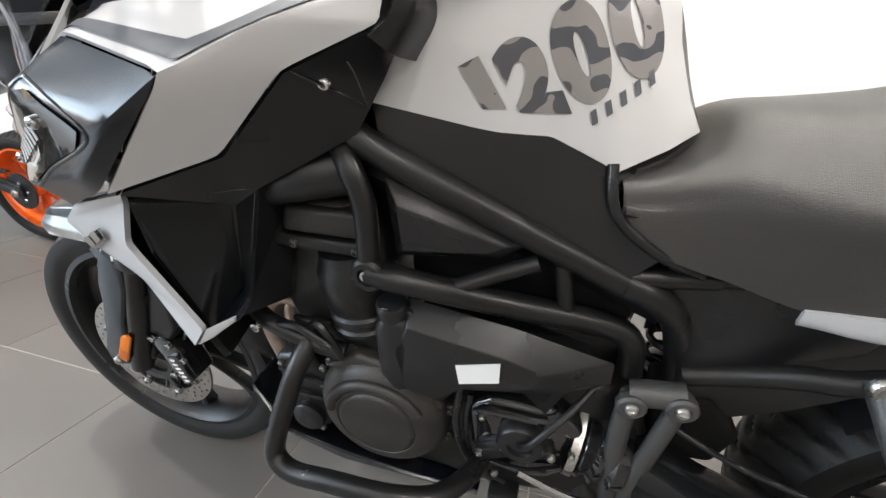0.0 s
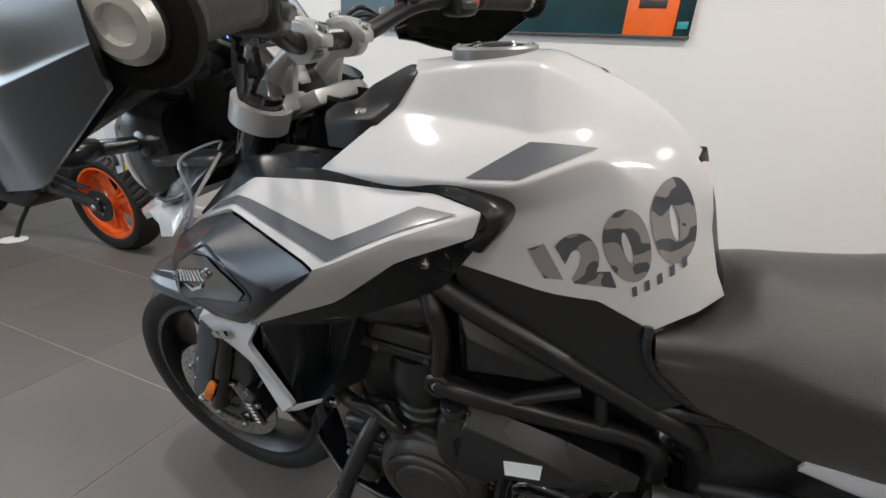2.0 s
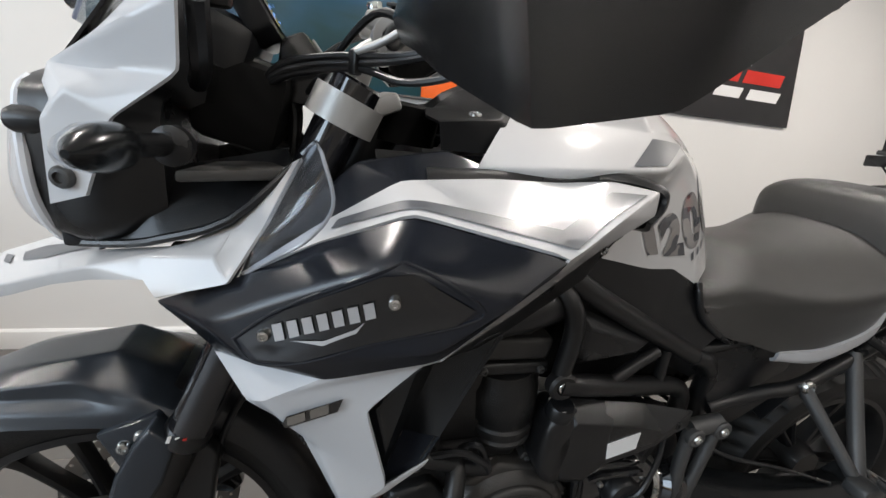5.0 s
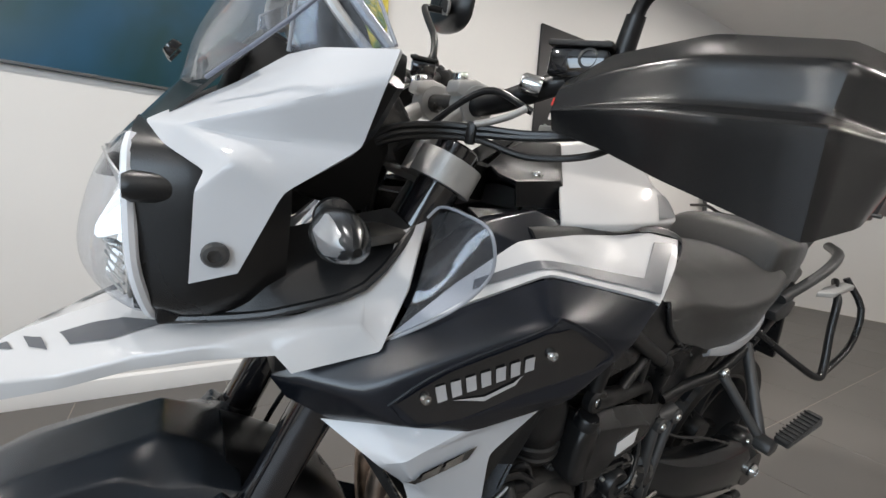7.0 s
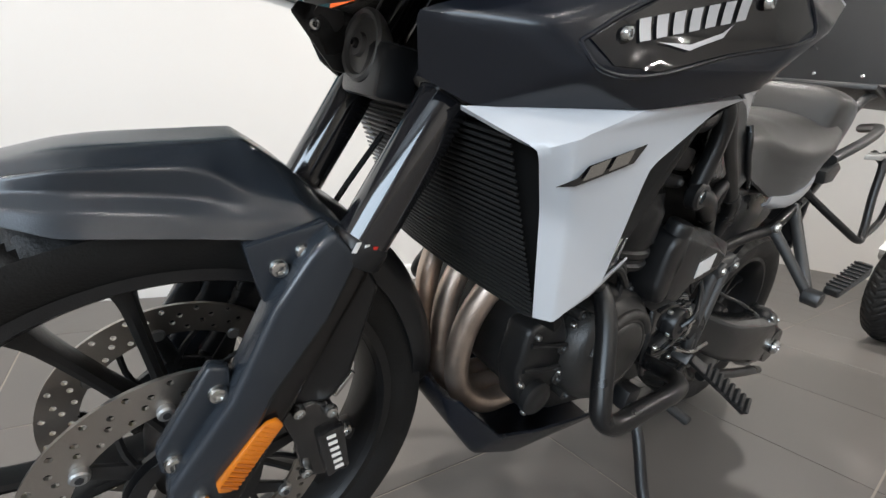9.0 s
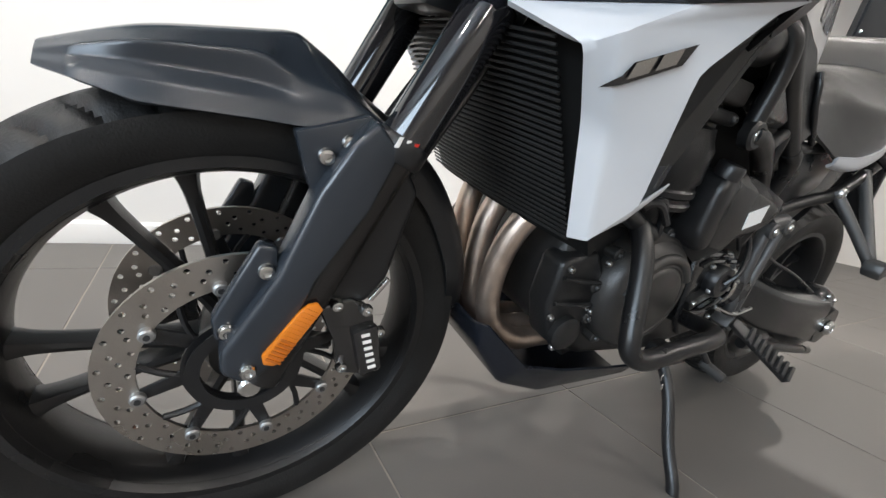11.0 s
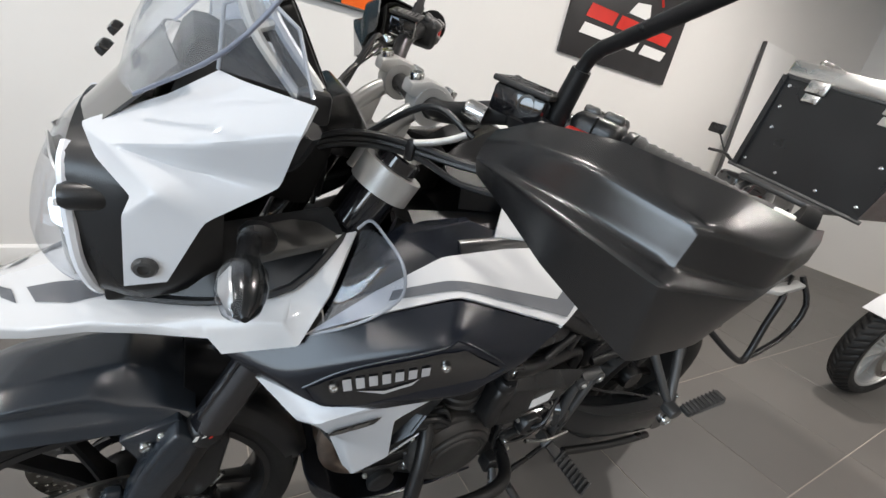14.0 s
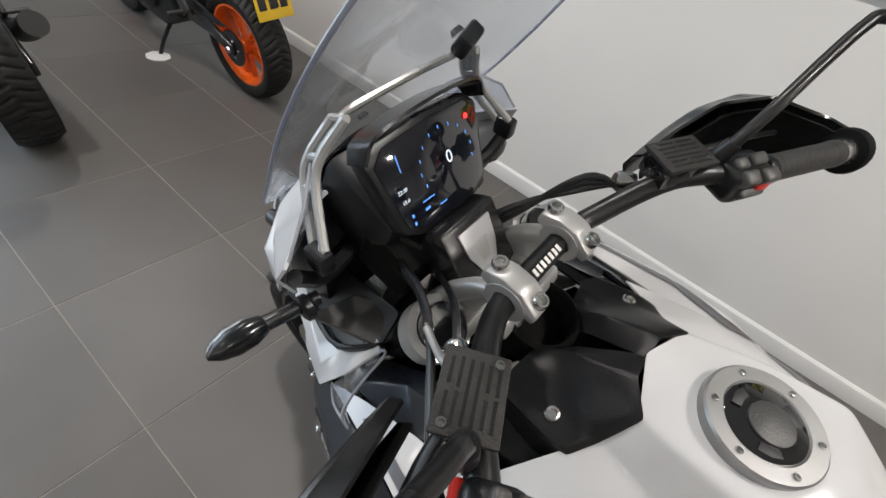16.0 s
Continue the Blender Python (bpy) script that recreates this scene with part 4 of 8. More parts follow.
front_wheel = wheel("front_wheel", bike, AX, 0.325, 0.25, 0.062, M_frame, label="front tyre on black cast wheel")
for s in (-1, 1):
    disc = part("brake_disc", brake_disc(AX, 0.0735 * s, 0.1525, 0.112), M_steel, bike, "drilled steel front brake disc")
    car = lathe([(0.052, 0.068 * s), (0.07, 0.068 * s), (0.07, 0.075 * s), (0.052, 0.075 * s)], AX, (0, 1, 0), 40, closed=True)
    for i in range(8):
        a = math.radians(45 * i + 10)
        d = Vector((math.cos(a), 0, math.sin(a)))
        q = Vector((-d.z, 0, d.x))
        p0, p1 = AX + d * 0.064, AX + d * 0.114 + q * 0.012
        part("carrier_arm", prism([p0 + q * 0.010 + Vector((0, 0.068 * s, 0)), p1 + q * 0.007 + Vector((0, 0.068 * s, 0)), p1 - q * 0.007 + Vector((0, 0.068 * s, 0)), p0 - q * 0.010 + Vector((0, 0.068 * s, 0))], (0, 0.006 * s, 0), 0.001), M_black, disc)
        part("carrier_brace", tube([AX + d * 0.066 + Vector((0, 0.0705 * s, 0)), AX + d * 0.09 - q * 0.014 + Vector((0, 0.0705 * s, 0)), AX + d * 0.108 - q * 0.03 + Vector((0, 0.0705 * s, 0))], 0.004, 6, 2), M_black, disc)
        part("bobbin", cyl(p1 + Vector((0, 0.066 * s, 0)), p1 + Vector((0, 0.082 * s, 0)), 0.0085, seg=16, bevel=0.002), M_satin, disc)
        part("bobbin_core", cyl(p1 + Vector((0, 0.08 * s, 0)), p1 + Vector((0, 0.0835 * s, 0)), 0.0035, seg=10), M_dark, disc)
    part("disc_carrier", car, M_black, disc, "black disc carrier")
    part("speed_ring", lathe([(0.05, 0.083 * s), (0.066, 0.083 * s), (0.066, 0.0845 * s), (0.05, 0.0845 * s)], AX, (0, 1, 0), 40, closed=True), M_black, disc)
part("axle", cyl(AX + Vector((0, -0.122, 0)), AX + Vector((0, 0.122, 0)), 0.0135, seg=20, bevel=0.003), M_chrome, bike)

FA = Vector((-0.38, 0, 0.625))          # a point on the fork line
for s in (-1, 1):
    off = Vector((0, 0.107 * s, 0))
    leg = part("fork_leg", cyl(FA + off - RAKE * 0.01, FA + off + RAKE * 0.52, 0.0285, seg=28, bevel=0.003), M_tube, bike, "gloss black upper fork tube")
    part("fork_slider", cyl(FA + off - RAKE * 0.32 + Vector((0.008, 0, 0)), FA + off, 0.023, seg=24), M_slider, leg, "chromed fork slider")
    part("dust_seal", lathe([(0.028, -0.016), (0.031, -0.012), (0.031, 0.006), (0.029, 0.01)], FA + off, RAKE, 28), M_black, leg)
    for i in range(3):
        lb = FA + off + Vector((-0.02 + 0.009 * i, 0.0268 * s + 0.0008 * i * s, 0.004 - 0.002 * i))
        part("label_bar", prism([lb, lb + Vector((0.005, 0.0006 * s, 0)), lb + Vector((0.009, 0, 0.011)), lb + Vector((0.004, 0.0006 * s, 0.011))], (0, 0.0008 * s, 0), 0), M_red if i == 2 else M_skirt, leg)
    # matt guard in front of the slider, with the mudguard flange
    y0, y1 = 0.09 * s, 0.134 * s
    out = [(-0.418, 0.652), (-0.388, 0.622), (-0.41, 0.557), (-0.457, 0.472), (-0.463, 0.452), (-0.487, 0.374), (-0.502, 0.352), (-0.526, 0.345), (-0.546, 0.36), (-0.547, 0.388), (-0.535, 0.41), (-0.498, 0.478), (-0.467, 0.572), (-0.44, 0.625)]
    g = side_prism(out, y0, y1, 0.007, seg=3)
    fl = [(-0.491, 0.625), (-0.418, 0.652), (-0.394, 0.628), (-0.44, 0.56), (-0.47, 0.568)]
    side_prism(fl, 0.088 * s, 0.108 * s, 0.003, g)
    side_prism([(-0.515, 0.508), (-0.496, 0.503), (-0.492, 0.47), (-0.53, 0.395), (-0.551, 0.39), (-0.556, 0.418)], 0.096 * s, 0.114 * s, 0.005, g, 3)
    guard = part("fork_guard", g, M_graphite, bike, "matt graphite fork guard")
    for bx, bz, yy in ((-0.459, 0.605, 0.108), (-0.437, 0.621, 0.108), (-0.506, 0.478, 0.114), (-0.54, 0.405, 0.114), (-0.519, 0.364, 0.134)):
        part("guard_bolt", bolt((bx, yy * s, bz), (0, s, 0), 0.0095, 0.007), M_chrome, guard)
    rf = [(-0.464, 0.447), (-0.454, 0.449), (-0.447, 0.44), (-0.484, 0.376), (-0.493, 0.369), (-0.505, 0.373), (-0.507, 0.384), (-0.473, 0.438)]
    part("reflector", side_prism(rf, 0.133 * s, 0.1395 * s, 0.002), M_amber, guard, "amber side reflector")
    for i in range(14):
        f = 0.08 + i * 0.065
        rp = Vector((-0.4565, 0.1396 * s, 0.446)).lerp(Vector((-0.4985, 0.1396 * s, 0.372)), f)
        part("prism_rib", tube([rp + Vector((-0.0075, 0, 0.0045)), rp + Vector((0.0085, 0, -0.0045))], 0.0011 if i < 8 else 0.0019, 4, 1), M_amber2 if i >= 8 else M_amber, guard)
    part("caliper_mount", side_prism([(-0.43, 0.575), (-0.372, 0.612), (-0.345, 0.575), (-0.362, 0.46), (-0.385, 0.425), (-0.445, 0.435), (-0.455, 0.36), (-0.5, 0.32), (-0.515, 0.36), (-0.468, 0.45)], 0.078 * s, 0.108 * s, 0.008, seg=3), M_black, leg, "black lower fork casting")
    # radial caliper
    cb = side_prism([(-0.445, 0.425), (-0.405, 0.437), (-0.372, 0.41), (-0.352, 0.335), (-0.372, 0.312), (-0.405, 0.32), (-0.42, 0.375)], 0.058 * s, 0.112 * s, 0.006, seg=3)
    side_prism([(-0.4, 0.39), (-0.368, 0.4), (-0.35, 0.33), (-0.378, 0.318)], 0.11 * s, 0.122 * s, 0.004, cb)
    caliper = part("brake_caliper", cb, M_blackgloss, bike, "black four-piston front brake caliper")
    for i in range(6):
        w0, w1 = 0.388 - i * 0.0105, 0.388 - (i + 0.45) * 0.0105
        xx = -0.389 + i * 0.0035
        part("lettering_bar", side_prism([(xx, w0), (xx + 0.011, w0 + 0.002), (xx + 0.0125, w1 + 0.002), (xx + 0.0015, w1)], 0.122 * s, 0.1228 * s, 0), M_skirt, caliper)
    for bx, bz in ((-0.424, 0.43), (-0.385, 0.42), (-0.362, 0.385), (-0.357, 0.33), (-0.405, 0.335)):
        part("caliper_bolt", bolt((bx, 0.112 * s, bz), (0, s, 0), 0.008, 0.008), M_chrome, caliper)
    part("bleed_nipple", cyl((-0.372, 0.09 * s, 0.42), (-0.352, 0.09 * s, 0.45), 0.004, seg=10), M_chrome, caliper)
    part("brake_hose", tube([(-0.39, 0.085 * s, 0.425), (-0.365, 0.08 * s, 0.5), (-0.34, 0.08 * s, 0.6), (-0.28, 0.075 * s, 0.72), (-0.24, 0.05 * s, 0.82)], 0.0045, 8), M_black, bike)
    part("hose_clip", box((-0.358, 0.08 * s, 0.545), (0.016, 0.016, 0.03), 0.003, (0, 25, 0)), M_black, bike)

# front mudguard: arched top, side flutes, rear flap
mg = [[(x, y, z) for y, z in r] for x, r in (
    (-0.69, ((0, 0.652), (-0.016, 0.651), (-0.026, 0.645), (-0.03, 0.641), (-0.034, 0.638), (-0.037, 0.634))),
    (-0.66, ((0, 0.666), (-0.032, 0.665), (-0.052, 0.657), (-0.056, 0.649), (-0.065, 0.643), (-0.071, 0.634))),
    (-0.615, ((0, 0.685), (-0.036, 0.684), (-0.067, 0.673), (-0.067, 0.657), (-0.081, 0.643), (-0.088, 0.626))),
    (-0.52, ((0, 0.702), (-0.038, 0.703), (-0.072, 0.686), (-0.072, 0.66), (-0.087, 0.646), (-0.096, 0.629))),
    (-0.483, ((0, 0.711), (-0.04, 0.71), (-0.08, 0.668), (-0.086, 0.655), (-0.092, 0.646), (-0.099, 0.629))),
    (-0.44, ((0, 0.69), (-0.042, 0.688), (-0.088, 0.664), (-0.094, 0.654), (-0.098, 0.645), (-0.101, 0.632))),
    (-0.395, ((0, 0.652), (-0.05, 0.65), (-0.093, 0.644), (-0.098, 0.64), (-0.101, 0.636), (-0.103, 0.63))))]
cage, faces = grid(whole(mg))
mud = creased(cage, faces, 0.6, 0.85, 3, 0.005, inward=(-0.5, 0, 0.4))
mudguard = part("front_mudguard", mud, M_graphite, bike, "matt graphite front mudguard", angle=50)
flap = []
for x, z, w in ((-0.41, 0.665, 0.075), (-0.345, 0.628, 0.074), (-0.28, 0.575, 0.073), (-0.228, 0.5, 0.072), (-0.197, 0.43, 0.066), (-0.182, 0.368, 0.05)):
    n = Vector((AX.x - x, 0, AX.z - z)).normalized() * 0.045
    half = [(x, 0, z), (x, -w * 0.6, z), (x + n.x * 0.35, -w * 0.92, z + n.z * 0.35), (x + n.x, -w, z + n.z)]
    flap.append([(a, -b, c) for a, b, c in half[:0:-1]] + half)
part("mudguard_flap", loft(flap, 4, 3, thick=0.004), M_black, mudguard, "black rear flap")

# triple clamps
TC = FA + RAKE * 0.485
clampbm = box((TC.x + 0.03, 0, TC.z), (0.085, 0.13, 0.024), 0.006, (0, -23.5, 0))
for s in (-1, 1):
    lathe([(0.0295, -0.018), (0.041, -0.018), (0.041, 0.016), (0.0295, 0.016)], TC + Vector((0, 0.107 * s, 0)), RAKE, 36, clampbm, closed=True)
    box((TC.x + 0.012, 0.07 * s, TC.z), (0.05, 0.06, 0.026), 0.006, (0, -23.5, 0), clampbm)
top_clamp = part("top_yoke", clampbm, M_silver, bike, "silver machined top yoke")
for s in (-1, 1):
    part("fork_cap", lathe([(0.028, 0.0), (0.028, 0.008), (0.025, 0.013), (0.012, 0.013), (0.012, 0.019), (0.001, 0.02)], TC + Vector((0, 0.107 * s, 0)) + RAKE * 0.014, RAKE, 28), M_blackgloss, top_clamp, "black fork cap")
part("stem_nut", lathe([(0.02, 0), (0.02, 0.014), (0.015, 0.018), (0.001, 0.018)], (TC.x + 0.05, 0, TC.z + 0.0), RAKE, 6), M_chrome, top_clamp)
low = FA + RAKE * 0.2
lowbm = box((low.x + 0.03, 0, low.z), (0.07, 0.15, 0.045), 0.008, (0, -23.5, 0))
for s in (-1, 1):
    lathe([(0.0295, -0.025), (0.038, -0.025), (0.038, 0.022), (0.0295, 0.022)], low + Vector((0, 0.107 * s, 0)), RAKE, 28, lowbm, closed=True)
part("bottom_yoke", lowbm, M_black, bike)
part("head_tube", cyl(low + Vector((0.05, 0, 0)), TC + Vector((0.05, 0, -0.02)), 0.034, seg=24), M_frame, bike)
part("yoke_bridge", box((-0.335, 0, 0.8), (0.05, 0.1, 0.06), 0.008), M_black, bike)
HN, HX = Vector((-0.356, 0.0, 0.822)), Vector((-1.0, -0.12, 0.05))
horn = part("horn", lathe([(0.025, -0.02), (0.036, -0.006), (0.039, 0.0), (0.039, 0.006), (0.036, 0.009), (0.032, 0.008), (0.029, 0.003), (0.018, 0.006), (0.013, 0.007), (0.012, 0.012), (0.001, 0.013)], HN, HX, 40), M_horn, bike, "round grey horn with a dished face")
part("horn_nut", bolt(HN + HX.normalized() * 0.012, HX, 0.006, 0.005), M_black, horn)
plate_h = part("horn_bracket", prism([(-0.432, 0.03, 0.838), (-0.425, 0.032, 0.85), (-0.352, 0.034, 0.856), (-0.362, 0.032, 0.79), (-0.379, 0.03, 0.79)], (0.002, 0.005, 0), 0.002), M_black, horn, "black sheet bracket")
part("bracket_screw", bolt((-0.405, 0.031, 0.832), (0, -1, 0), 0.007, 0.004), M_chrome, plate_h)


# ---------------------------------------------------------------- beak, headlight, screen, handlebars
BK = [(-0.231, -0.155, 1.018), (-0.262, -0.195, 0.955), (-0.295, -0.218, 0.899), (-0.371, -0.187, 0.868), (-0.388, -0.172, 0.885), (-0.45, -0.14, 0.866), (-0.504, -0.108, 0.845), (-0.56, -0.085, 0.82), (-0.628, -0.045, 0.79),
      (-0.646, 0, 0.787), (-0.255, -0.14, 1.0), (-0.3, -0.165, 0.94), (-0.36, -0.15, 0.912), (-0.46, -0.1, 0.884), (-0.54, -0.06, 0.863), (-0.603, -0.025, 0.838), (-0.31, -0.2, 0.92), (-0.39, -0.16, 0.904), (-0.61, 0, 0.842), (-0.54, 0, 0.87), (-0.46, 0, 0.89),
      (-0.45, -0.146, 0.884), (-0.5, -0.114, 0.862), (-0.56, -0.09, 0.837), (-0.632, -0.047, 0.813), (-0.65, 0, 0.813)]
BF = [(0, 1, 11, 10), (1, 2, 16, 11), (11, 16, 17, 12), (16, 2, 3, 4, 17), (17, 4, 21), (17, 21, 13, 12), (4, 5, 21), (5, 6, 22, 21), (6, 7, 23, 22), (7, 8, 24, 23), (8, 9, 25, 24), (21, 22, 14, 13), (22, 23, 15, 14), (23, 24, 15), (24, 25, 18, 15), (15, 18, 19, 14), (14, 19, 20, 13)]
n = len(BK)
beak_v = BK + [(x, -y, z) for x, y, z in BK]
beak_f = BF + [tuple(i + n for i in f[::-1]) for f in BF]
bb = shell(beak_v, beak_f, 0.004, 0.0035, inward=(-0.45, 0, 0.5), seg=3)
bmesh.ops.remove_doubles(bb, verts=bb.verts, dist=0.0006)
beak = part("beak", bb, M_white, bike, "glossy white front beak")
for o in ([(-0.567, -0.034), (-0.513, -0.046), (-0.469, -0.086), (-0.52, -0.08), (-0.554, -0.061)], [(-0.599, -0.014), (-0.582, -0.029), (-0.573, -0.052), (-0.59, -0.036)], [(-0.628, -0.003), (-0.612, -0.011), (-0.604, -0.028), (-0.62, -0.013)]):
    pair("beak_decal", drape([(x, y, 1.2) for x, y in o], beak, (0, 0, -1), 0.0012, 4), M_decal, beak)

# headlight: black housing, clear bulging lens, inner reflectors and running light
hb = loft([[(-0.50, 0.112 * c, 0.985 + 0.085 * s) for c, s in ((1, 0), (0.98, 0.7), (0.75, 1), (0, 1.12), (-0.75, 1), (-0.98, 0.7), (-1, 0), (-0.95, -0.8), (-0.65, -1.0), (0, -1.05), (0.65, -1.0), (0.95, -0.8))],
           [(-0.44, 0.14 * c, 0.985 + 0.09 * s) for c, s in ((1, 0), (0.98, 0.7), (0.75, 1), (0, 1.12), (-0.75, 1), (-0.98, 0.7), (-1, 0), (-0.95, -0.8), (-0.65, -0.95), (0, -1.0), (0.65, -0.95), (0.95, -0.8))],
           [(-0.37, 0.13 * c, 0.99 + 0.075 * s) for c, s in ((1, 0), (0.98, 0.7), (0.75, 1), (0, 1.12), (-0.75, 1), (-0.98, 0.7), (-1, 0), (-0.95, -0.8), (-0.65, -0.95), (0, -1.0), (0.65, -0.95), (0.95, -0.8))]], 3, 3, loop=True, caps=True)
headlight = part("headlight", hb, M_black, bike, "twin headlight in black housing with running light on")
lens_rows = [[(xr, -w, z), (xr - (xr - xc) * 0.5, -w * 0.86, z), (xc + (xr - xc) * 0.12, -w * 0.5, z), (xc, 0, z), (xc + (xr - xc) * 0.12, w * 0.5, z), (xr - (xr - xc) * 0.5, w * 0.86, z), (xr, w, z)]
             for z, xr, w, xc in ((1.066, -0.5, 0.085, -0.508), (1.052, -0.502, 0.102, -0.522), (1.012, -0.502, 0.112, -0.54), (0.96, -0.5, 0.117, -0.551), (0.928, -0.494, 0.115, -0.545), (0.905, -0.488, 0.104, -0.526), (0.896, -0.485, 0.09, -0.505))]
part("lens", loft(lens_rows, 4, 3), M_lens, headlight, "clear bulging lens")
part("inner_bezel", box((-0.503, 0, 0.985), (0.004, 0.19, 0.14), 0.0015), M_silver, headlight)
for s in (-1, 1):
    part("running_light", loft([[(-0.539, 0.008 * s, 0.953), (-0.53, 0.05 * s, 0.962), (-0.517, 0.085 * s, 0.975), (-0.504, 0.106 * s, 0.984)], [(-0.538, 0.008 * s, 0.963), (-0.53, 0.05 * s, 0.978), (-0.517, 0.085 * s, 0.996), (-0.505, 0.106 * s, 1.012)]], 3, 4, thick=0.003), M_drl, headlight, "lit white running light band")
    part("reflector_bowl", loft([[(-0.534, 0.012 * s, 0.95), (-0.526, 0.05 * s, 0.956), (-0.506, 0.1 * s, 0.968)], [(-0.516, 0.02 * s, 0.945), (-0.51, 0.055 * s, 0.945), (-0.504, 0.096 * s, 0.945)], [(-0.52, 0.015 * s, 0.915), (-0.515, 0.05 * s, 0.912), (-0.504, 0.092 * s, 0.915)]], 3, 3, thick=0.002), M_chrome, headlight)
    part("reflector_vane", loft([[(-0.53, 0.012 * s, 1.045), (-0.52, 0.06 * s, 1.04), (-0.506, 0.098 * s, 1.03)], [(-0.512, 0.012 * s, 1.0), (-0.51, 0.05 * s, 1.005), (-0.506, 0.1 * s, 1.01)]], 3, 3, thick=0.002), M_silver, headlight)
    for z in (0.952, 0.942, 0.932, 0.922):
        part("reflector_rib", tube([(-0.528, 0.03 * s, z), (-0.521, 0.06 * s, z), (-0.507, 0.098 * s, z)], 0.0012, 6, 2), M_silver, headlight)
    part("lamp_chip", box((-0.522, 0.03 * s, 0.932), (0.006, 0.014, 0.024), 0.002, (0, 15, 0)), M_drl, headlight)
    part("lens_rim", tube([(r[0 if s < 0 else -1][0] + 0.001, r[0 if s < 0 else -1][1], r[0 if s < 0 else -1][2]) for r in lens_rows], 0.0058, 8, 3), M_rim_glow, headlight, "lens rim, running light's glow put in its pale colour")
    part("housing_foot", box((-0.458, 0.104 * s, 0.905), (0.05, 0.02, 0.024), 0.005), M_black, headlight)
pair("housing_pod", lathe([(0.01, -0.002), (0.0135, 0.004), (0.0135, 0.05), (0.012, 0.054)], (-0.503, -0.118, 1.028), (1, 0.05, 0), 20), M_black, headlight)

# white cowl wings on both sides of the lamp
C = [(-0.491, -0.065, 1.081), (-0.418, -0.09, 1.128), (-0.377, -0.1, 1.161), (-0.311, -0.208, 1.174), (-0.321, -0.216, 1.15), (-0.36, -0.15, 1.168), (-0.33, -0.196, 1.09), (-0.39, -0.186, 1.044), (-0.421, -0.178, 0.97), (-0.457, -0.166, 0.957), (-0.454, -0.164, 1.036),
     (-0.447, -0.158, 1.053), (-0.476, -0.11, 1.066), (-0.465, -0.119, 1.084), (-0.427, -0.175, 1.066), (-0.4, -0.171, 1.113), (-0.408, -0.158, 1.083)]
cow_l = creased(C, [(0, 13, 15, 1), (1, 15, 5, 2), (15, 4, 3, 5), (0, 12, 13), (13, 16, 15), (15, 16, 6, 4), (13, 12, 11, 14), (13, 14, 16), (16, 14, 7, 6), (11, 10, 14), (14, 10, 7), (10, 9, 8, 7)], 0.7, 0.92, 3, 0.004, inward=(-0.4, 0, 1.0))
cowl, cowl_r = pair("headlight_cowl", cow_l, M_white_satin, bike, "glossy white headlight cowl wing")
part("cowl_screw", bolt((-0.438, -0.174, 0.986), (-0.15, -1, 0.0), 0.011, 0.006), M_grey, cowl)
part("cowl_screw", bolt((-0.438, 0.174, 0.986), (-0.15, 1, 0.0), 0.011, 0.006), M_grey, cowl_r)
# black inner trays between lamp and beak
tray_l = shell([(-0.46, -0.11, 0.895), (-0.37, -0.152, 0.918), (-0.3, -0.168, 0.945), (-0.24, -0.145, 1.005), (-0.25, -0.1, 1.02), (-0.42, -0.09, 0.975), (-0.37, -0.13, 0.945), (-0.31, -0.14, 0.965), (-0.4, -0.115, 0.955)], [(0, 1, 6, 8), (1, 2, 7, 6), (2, 3, 4, 7), (7, 4, 5, 8, 6), (0, 8, 5)], 0.004, 0.005, seg=3)
tray, tray_r = pair("inner_tray", tray_l, M_black, bike, "black inner fairing tray")
pair("tray_rim", tube([(-0.468, -0.108, 0.897), (-0.41, -0.136, 0.908), (-0.368, -0.156, 0.922), (-0.3, -0.171, 0.95), (-0.238, -0.147, 1.008)], 0.005, 8, 3), M_black, tray)
# grey colour stands for the grazing sheen on this black ledge
pair("tray_ledge", prism([(-0.345, -0.18, 1.0), (-0.245, -0.148, 1.003), (-0.222, -0.078, 1.006), (-0.325, -0.112, 1.0)], (0, 0, -0.012), 0.003), M_grey_plastic, bike, "flat black fairing ledge, greyed for its sheen")
yc = part("yoke_cover", side_prism([(-0.272, 1.07), (-0.262, 1.14), (-0.236, 1.152), (-0.18, 1.083), (-0.17, 1.06)], -0.052, 0.052, 0.006), M_guardm, bike, "grey cover in front of the risers")
# bright inlay stands for a logo area and the white highlight on it
part("cover_inlay", prism([(-0.228, -0.03, 1.1435), (-0.228, 0.03, 1.1435), (-0.206, 0.026, 1.1165), (-0.186, 0.012, 1.092), (-0.186, -0.012, 1.092), (-0.206, -0.026, 1.1165)], (0.0023, 0, 0.002), 0.0005), M_badge, yc, "pale logo inlay, white highlight put in its colour")
part("inlay_field", prism([(-0.213, -0.013, 1.1285), (-0.213, 0.013, 1.1285), (-0.195, 0.007, 1.106), (-0.195, -0.007, 1.106)], (0.001, 0, 0.0009), 0.0003), M_silver, yc)
part("instrument_cradle", box((-0.36, 0, 1.11), (0.13, 0.17, 0.12), 0.02, (0, 20, 0)), M_black, bike)
# added block: keeps the gap between dash and risers dark
part("wiring_cover", box((-0.305, 0, 1.062), (0.1, 0.17, 0.1), 0.018, (0, 14, 0)), M_matt, bike, "dead black block added to fill the dark gap under the dash")
